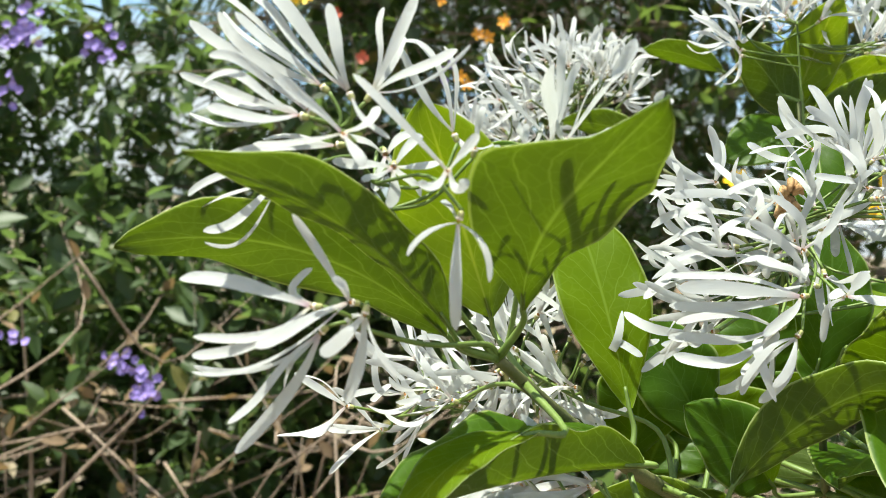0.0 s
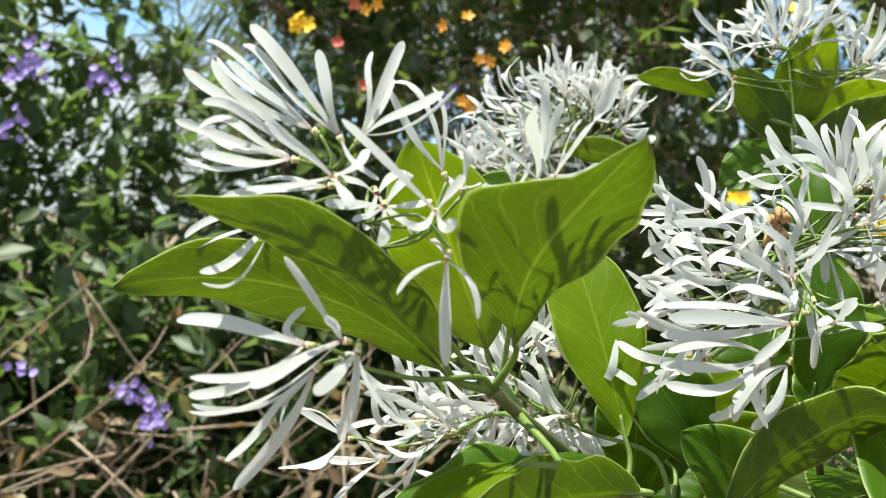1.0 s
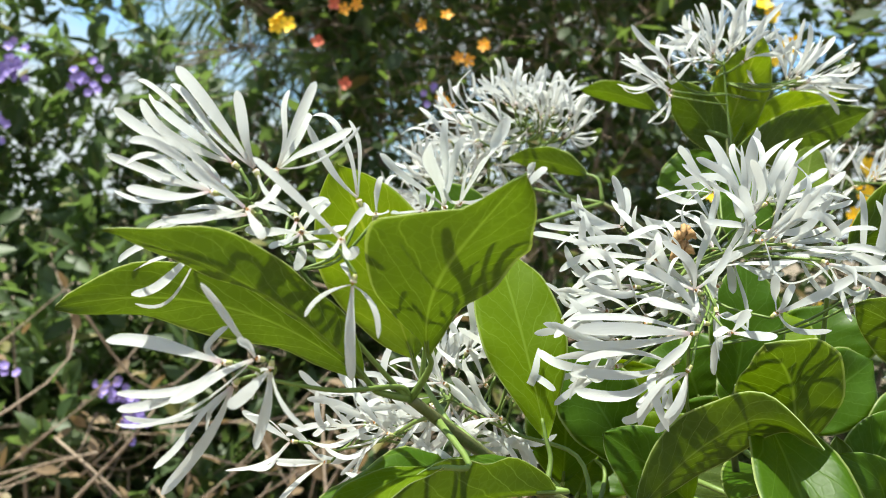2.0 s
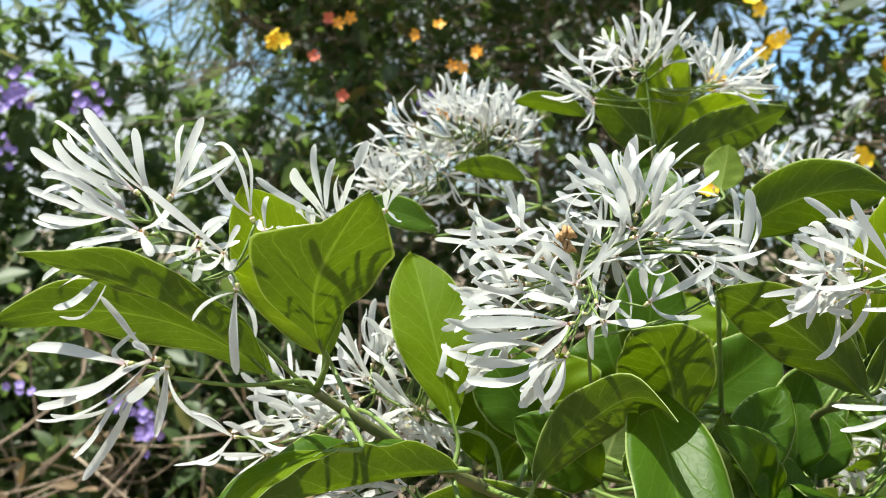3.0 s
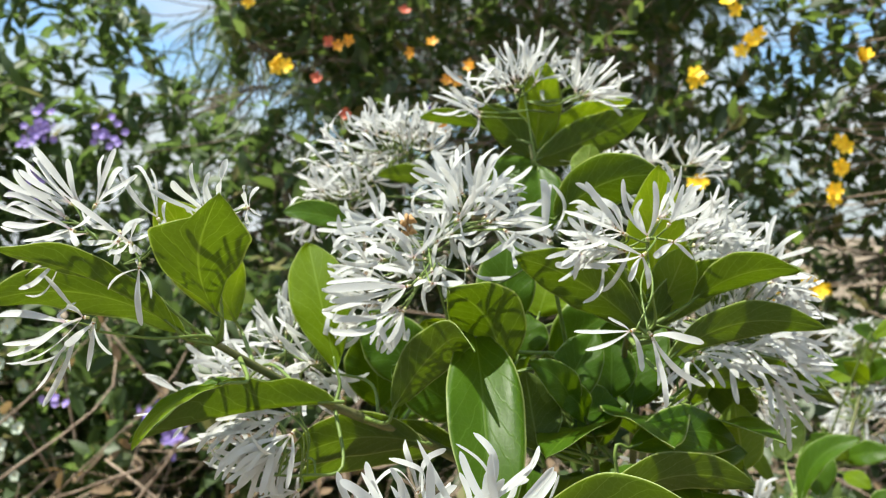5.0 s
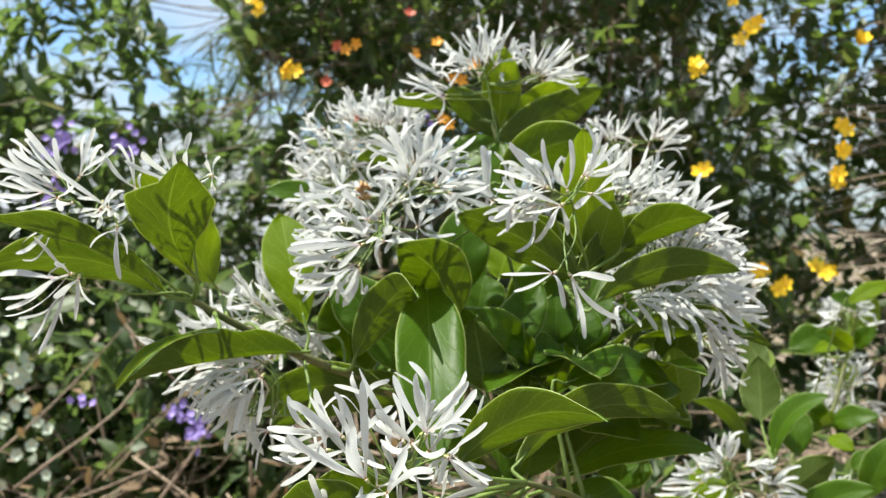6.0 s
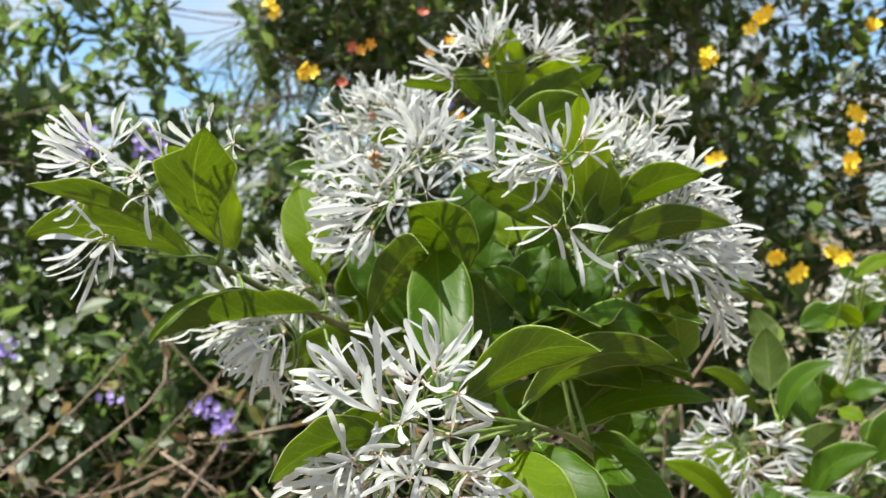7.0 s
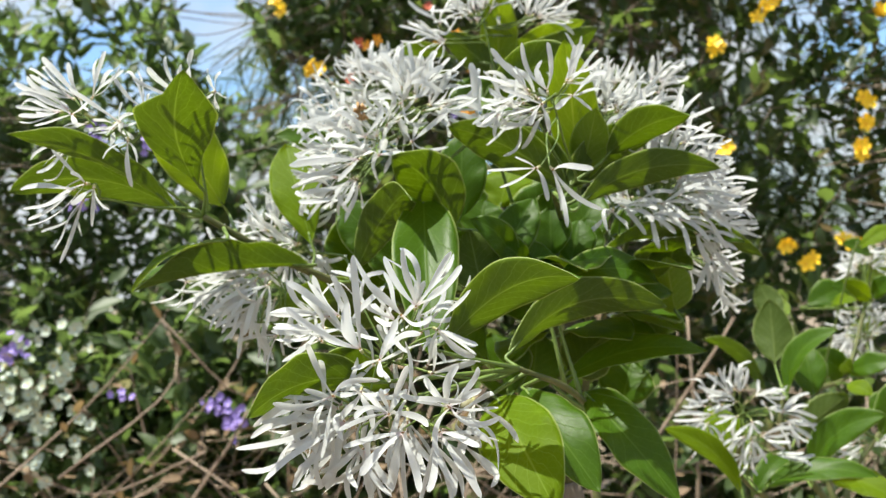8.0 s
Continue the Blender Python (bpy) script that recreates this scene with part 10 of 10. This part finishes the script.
def shrub(name, label, category, seed, box, twigs, per_twig, leaf_size, leaf_wide, material, wood, twig_len, keep, lean=(0, 0, 0.8), separate=60, leaf_label="small green leaves", stem_count=6, single_twigs=False):
    """A leafy shrub that fills a box: stems from the soil, twigs, and leaves along the twigs. keep(point) thins it."""
    r = random.Random(seed)
    (x0, x1), (y0, y1), (z0, z1) = box
    root = tagged(new(name), label, category)
    root.location = ((x0 + x1) / 2, (y0 + y1) / 2, 0)
    home = Matrix.Translation(-root.location)
    protos = [small_leaf(1.0, leaf_wide * k, b) for k, b in ((1.0, 0.15), (0.8, 0.35), (1.15, 0.05), (0.9, -0.15))]
    wood_v, wood_f = [], []

    def wood_tube(p, radii, sides):
        v, f = tube_data(p, radii, sides)
        o = len(wood_v)
        wood_v.extend(v)
        wood_f.extend(tuple(o + k for k in q) for q in f)

    stems = []
    for i in range(stem_count):
        a = Vector((r.uniform(x0, x1), r.uniform(y0, y1), -0.03))
        b = a + Vector((r.uniform(-.25, .25), r.uniform(-.1, .1), r.uniform(0.7, 0.98) * z1))
        line = smooth_line([a, a.lerp(b, .35) + Vector((r.gauss(0, .06), r.gauss(0, .05), 0)), a.lerp(b, .7) + Vector((r.gauss(0, .07), r.gauss(0, .05), 0)), b], 6)
        v, f = tube_data(line, [0.008 * (1 - 0.75 * k / (len(line) - 1)) for k in range(len(line))], 6)
        child("stem", mesh_of("stem", v, f, [wood]), root, home)
        stems += line[4:]
    places = []
    for i in range(twigs):
        p = Vector((r.uniform(x0, x1), r.uniform(y0, y1), r.uniform(z0, z1)))
        q = [abs(2 * (c - lo) / (hi - lo) - 1) for c, (lo, hi) in zip(p, box)]
        if q[0] ** 4 + q[1] ** 4 + max(0.0, 2 * (p.z - z0) / (z1 - z0) - 1) ** 4 > 1.05 + 0.35 * field(p, 3.0, seed):
            continue
        if not keep(p, r):
            continue
        d = (Vector(lean) + Vector((r.gauss(0, .6), r.gauss(0, .6), r.gauss(0, .5)))).normalized()
        ln_ = twig_len * r.uniform(.6, 1.3)
        near = min(stems, key=lambda q: (q - p).length)
        bow = Vector((r.gauss(0, .15), r.gauss(0, .15), r.gauss(-.1, .16 if single_twigs else .02))) * ln_
        line = smooth_line([p - d * ln_ * 0.5, p + bow, p + d * ln_ * 0.5], 4)
        if single_twigs:
            v, f = tube_data(line, [0.0023 * (1 - 0.65 * k / (len(line) - 1)) for k in range(len(line))], 5)
            child("twig", mesh_of("twig", v, f, [wood]), root, home)
        else:
            wood_tube(line, [0.0013 * (1 - 0.65 * k / (len(line) - 1)) for k in range(len(line))], 4)
        if (near - line[0]).length < 0.35 and not single_twigs:
            mid = near.lerp(line[0], 0.5) + Vector((r.gauss(0, .03), r.gauss(0, .03), r.gauss(-.02, .02)))
            wood_tube(smooth_line([near, mid, line[0]], 4), [0.0015] * 5 + [0.0013] * 4, 4)
        for k in range(per_twig):
            u = (k + r.random()) / per_twig
            at = line[min(len(line) - 1, int(u * (len(line) - 1)))]
            at = at + Vector((r.gauss(0, .004), r.gauss(0, .004), r.gauss(0, .004)))
            sideways = d.cross(Vector((r.gauss(0, 1), r.gauss(0, 1), r.gauss(0, 1)))).normalized()
            places.append((leaf_turn(r, at, sideways * 0.85 + d * 0.8, leaf_size * r.uniform(.55, 1.25)), r.randrange(4)))
    if wood_v:
        tagged(child("twig_tangle", mesh_of("twig_tangle", wood_v, wood_f, [wood]), root, home, "thin woody twigs"), kind="stuff")
    places.sort(key=lambda q: q[0].translation.y)
    single, rest = places[:separate], places[separate:]
    meshes = [mesh_of("leaf", v, f, [material]) for v, f in protos]
    for m, i in single:
        child("leaf", meshes[i], root, home @ m)
    if rest:
        scatter("foliage", root, home, protos, rest, material, leaf_label)
    return root, home


# light-leaved shrub with violet blossom, open to the sky at its top
def keep_left(p, r):
    if p.y < 1.75 and p.z > 1.22 + 0.4 * (p.y - 1.45):
        return False
    open_top = (p.z - 1.62) * 1.15 if p.z > 1.62 else 0.0
    gap = 1.5 * max(0.0, 1 - math.hypot((p.x + 0.62) / 0.16, (p.z - 1.90) / 0.26))
    gap += 1.5 * max(0.0, 1 - math.hypot((p.x + 0.46) / 0.17, (p.z - 1.66) / 0.12))
    gap += 0.55 * max(0.0, 1 - math.hypot((p.x + 0.72) / 0.30, (p.z - 1.52) / 0.20))
    return field(p, 5.5, 3.1) + 0.33 - open_top - gap > r.uniform(-.12, .12)


VIOLET, VIOLET_HOME = shrub("violet_shrub", "loose light green shrub with violet flower clusters", "shrub", 21, ((-1.85, -0.20), (1.45, 2.40), (0.5, 2.25)), 3600, 12, 0.056, 0.44,
                            HEDGE_LIGHT, BARK, 0.15, keep_left, (0.05, -0.1, 0.8), 200, "small light green leaves")


# dark shrub with yellow and orange blossom in the middle
def keep_mid(p, r):
    gap = 1.1 * max(0.0, 1 - math.hypot((p.x + 0.40) / 0.14, (p.z - 1.60) / 0.16))
    return field(p, 5.0, 8.7) + 0.30 - gap > r.uniform(-.12, .12)


MARIGOLD, MARIGOLD_HOME = shrub("yellow_flowered_shrub", "dark leafy shrub with yellow and orange flowers and dry leaves", "shrub", 22, ((-0.46, 0.44), (1.70, 2.5), (0.5, 2.65)), 1900, 11, 0.042, 0.50,
                                HEDGE_DARK, DRY_TWIG, 0.16, keep_mid, (0.0, -0.1, 0.6), 200, "small dark green leaves")


# dark shrub with yellow blossom and sky between its leaves
def keep_right(p, r):
    return field(p, 13.0, 5.3) + (0.50 if p.z > 1.4 else 0.43) - 0.17 * min(1.0, max(0.0, (p.x - (0.60 if p.z > 1.5 else 0.42)) / 0.18)) > r.uniform(-.15, .15)


TRUMPET, TRUMPET_HOME = shrub("yellow_blossom_shrub", "open dark green shrub with bright yellow blossoms", "shrub", 23, ((0.30, 2.0), (1.62, 2.45), (0.45, 2.75)), 2300, 11, 0.048, 0.52,
                              HEDGE_DARK, DRY_TWIG, 0.16, keep_right, (0.1, -0.1, 0.6), 200, "small dark green leaves")


# dry, tangled brush low down
def keep_low(p, r):
    return field(p, 5.0, 1.3) + (0.15 if p.x < 0.1 else -0.30) > r.uniform(-.2, .2)


def keep_low_green(p, r):
    if p.z > 0.95 + 0.45 * (p.y - 1.4) + 0.15 * field(p, 3.0, 9.0):
        return False
    return field(p, 4.0, 6.3) + (0.22 if p.x < 0.1 else 0.36) - max(0.0, p.z - 1.15) * 2 > r.uniform(-.2, .2)


BRUSH, BRUSH_HOME = shrub("dry_brush", "tangle of dry brown twigs with few withered leaves", "shrub", 24, ((-1.3, 0.9), (1.25, 1.6), (0.45, 1.22)), 380, 4, 0.032, 0.5,
                          DRY_LEAF, DRY_TWIG, 0.40, keep_low, (0.5, 0, 0.15), 60, "withered brown leaves", single_twigs=True)
LOWGREEN, LOWGREEN_HOME = shrub("low_shrub", "low light green shrub among dry twigs", "shrub", 25, ((-1.45, 1.1), (1.40, 2.0), (0.3, 1.32)), 1800, 10, 0.042, 0.60,
                                HEDGE_LIGHT, DRY_TWIG, 0.14, keep_low_green, (0, -0.1, 0.7), 120, "small light green leaves")


# hedge that closes the place behind
def keep_hedge(p, r):
    return p.z < (1.34 if p.x < 0.3 else 1.22) + 0.12 * field(p, 2.0, 4.0) and field(p, 5.0, 2.2) + 0.45 > r.uniform(-.1, .1)


HEDGE, HEDGE_HOME = shrub("hedge", "dense dark green clipped hedge behind the shrubs", "hedge", 26, ((-2.6, 2.6), (2.7, 3.1), (0.1, 1.5)), 2300, 11, 0.052, 0.55,
                          HEDGE_DARK, DRY_TWIG, 0.16, keep_hedge, (0, -0.3, 0.5), 60, "dark green leaves")


# tall fine-leaved tree far behind
def far_tree(name, x, y, height, spread, seed, count):
    r = random.Random(seed)
    root = tagged(new(name), "tall feathery dark green tree behind the shrubs", "tree", "feathery trees behind")
    root.location = (x, y, 0)
    v, f = tube_data(smooth_line([(0, 0, -0.05), (0.05, 0, height * 0.5), (0, 0.05, height)], 8), [0.09 - 0.005 * i for i in range(17)], 8)
    child("trunk", mesh_of("trunk", v, f, [BARK]), root, None, "grey-brown trunk")
    protos = [small_leaf(1.0, 0.05, 0.3), small_leaf(1.0, 0.08, 0.6)]
    places = []
    for i in range(count):
        h = r.uniform(0.25, 1.05) * height
        a = r.uniform(0, 6.283)
        q = spread * r.uniform(0.05, 1.0) * (1.15 - 0.7 * h / height)
        at = Vector((q * math.cos(a), q * math.sin(a), h + r.gauss(0, .1)))
        if noise.noise(at * 1.6 + Vector((seed, 0, 0))) < -0.15:
            continue
        for k in range(5):
            d = Vector((math.cos(a), math.sin(a), r.uniform(-1.2, .4)))
            places.append((leaf_turn(r, at + Vector((r.gauss(0, .05), r.gauss(0, .05), r.gauss(0, .05))), d, r.uniform(.10, .24)), r.randrange(2)))
    scatter("crown", root, Matrix(), protos, places, NEEDLE, "feathery dark foliage")
    return root


far_tree("feathery_tree", -0.55, 4.3, 4.2, 1.15, 31, 3200)
far_tree("feathery_tree", 0.75, 4.8, 4.0, 0.7, 32, 2400)


# ---- blossoms in the shrubs ----
def blossom_mesh(name, petals, size, wide, cup, material, eye):
    """An open flower of rounded petals round a small eye, facing z."""
    verts, faces, fm = [], [], []
    for i in range(petals):
        a = 2 * math.pi * i / petals
        c, s = math.cos(a), math.sin(a)
        o = len(verts)
        for u, h in ((0.06, 0.15), (0.35, 0.7), (0.68, 1.0), (0.9, 0.75), (1.0, 0.3)):
            for v in (-1, 0, 1):
                x, y = u * size, v * h * wide * size
                z = cup * size * u * u + 0.06 * size * abs(v) * h + 0.004 * size * i
                verts.append((x * c - y * s, x * s + y * c, z))
        for k in range(4):
            for j in range(2):
                q = o + k * 3 + j
                faces.append((q, q + 1, q + 4, q + 3))
                fm.append(0)
    o = len(verts)
    for z, r in ((0.0, 0.10), (0.10, 0.12), (0.18, 0.05)):
        for k in range(7):
            t = 2 * math.pi * k / 7
            verts.append((r * size * math.cos(t), r * size * math.sin(t), z * size))
    for i in range(2):
        for k in range(7):
            k2 = (k + 1) % 7
            faces.append((o + i * 7 + k, o + i * 7 + k2, o + (i + 1) * 7 + k2, o + (i + 1) * 7 + k))
            fm.append(1)
    faces.append(tuple(o + 14 + k for k in range(7)))
    fm.append(1)
    return mesh_of(name, verts, faces, [material, eye], fm)


YELLOW_FLOWER = blossom_mesh("yellow_flower", 5, 0.0145, 0.36, 0.25, YELLOW, ORANGE)
ORANGE_FLOWER = blossom_mesh("orange_flower", 5, 0.0115, 0.29, 0.30, ORANGE, RED)
RED_FLOWER = blossom_mesh("red_flower", 4, 0.011, 0.5, 0.5, RED, RED)
VIOLET_FLOWER = blossom_mesh("violet_flower", 5, 0.0066, 0.45, 0.3, PURPLE, PALE)
PALE_FLECK = blossom_mesh("pale_fleck", 5, 0.0105, 0.45, 0.3, PALE, YELLOW)
frnd = random.Random(77)


def flower_at(name, me, parent, home, place, count, spread, label):
    """A few blossoms close together at one place of a shrub."""
    for i in range(count):
        at = Vector(place) + Vector((frnd.gauss(0, spread), frnd.gauss(0, spread * 0.6), frnd.gauss(0, spread)))
        face = Vector((frnd.gauss(0, .5), -0.8, frnd.gauss(0.35, .4)))
        m = home @ Matrix.Translation(at) @ aligned(Vector((frnd.gauss(0, 1), 0.1, frnd.gauss(0, 1))), face)
        child(name, me, parent, m, label if i == 0 else "")


def yellow(p, n=1):
    owner = (MARIGOLD, MARIGOLD_HOME) if p[0] < 0.36 else (TRUMPET, TRUMPET_HOME)
    flower_at("yellow_flower", YELLOW_FLOWER, *owner, p, int(n) + 1, 0.007, "bright yellow blossom")


def orange(p, n=1):
    flower_at("orange_flower", ORANGE_FLOWER, MARIGOLD, MARIGOLD_HOME, p, int(n) + 1, 0.009, "orange blossom")


def red(p, n=2):
    flower_at("red_flower", RED_FLOWER, MARIGOLD, MARIGOLD_HOME, p, int(n), 0.012, "dull red blossom")


def violet(p, n=7):
    flower_at("violet_flower", VIOLET_FLOWER, VIOLET, VIOLET_HOME, p, int(n * 2.2), 0.014, "violet blossom")


# blossom shapes standing in for whitish leaf patches in the low shrub
def pale(p, n=8):
    flower_at("pale_fleck", PALE_FLECK, LOWGREEN, LOWGREEN_HOME, p, int(n) * 3, 0.055, "small whitish leaf fleck")


yellow((-0.3784, 1.6200, 1.7782), 2)
yellow((-0.3121, 1.6200, 1.6458), 3)
yellow((0.5112, 1.6200, 1.6511), 3)
yellow((0.4201, 1.6200, 1.5875), 2)
yellow((0.6458, 1.6200, 1.3881), 2)
yellow((0.6118, 1.6200, 1.2283), 3)
yellow((0.5376, 1.6200, 1.1970), 2)
yellow((0.5071, 1.6200, 1.2269), 2)
yellow((0.6599, 1.6200, 1.4717), 1)
yellow((0.6556, 1.6200, 1.4296), 1)
yellow((0.4143, 1.6200, 1.4129), 1)
yellow((0.7026, 1.6200, 1.6168), 2)
yellow((0.4801, 1.6200, 1.7107), 1)
orange((-0.0936, 1.6600, 1.6569), 0)
orange((-0.0244, 1.6600, 1.6204), 1)
orange((0.0264, 1.6600, 1.6407), 1)
orange((-0.0377, 1.6600, 1.5417), 1)
orange((-0.2100, 1.6600, 1.6900), 1)
orange((-0.0455, 1.6600, 1.6854), 0)
red((-0.2502, 1.6800, 1.7036), 1)
red((-0.2773, 1.6800, 1.6389), 1)
red((-0.0984, 1.6800, 1.7373), 1)
red((-0.1788, 1.6800, 1.5485), 1)
violet((-0.6887, 1.4500, 1.5207), 9)
violet((-0.5776, 1.4500, 1.5132), 4)
violet((-0.7117, 1.4500, 1.4309), 6)
violet((-0.5066, 1.4500, 1.0443), 7)
violet((-0.7859, 1.3000, 1.1774), 8)
violet((-0.4190, 1.3000, 1.0419), 8)
violet((-0.6023, 1.3000, 1.0754), 2)
violet((-0.6849, 1.4500, 1.5260), 8)
violet((-0.5608, 1.4500, 1.5233), 4)
violet((-0.0620, 1.7000, 1.5630), 2)
pale((-0.8347, 1.4000, 1.1072), 10)
pale((-0.7846, 1.4000, 1.0738), 8)
pale((-0.8559, 1.4000, 1.0000), 8)
pale((-0.7990, 1.4000, 1.1439), 6)
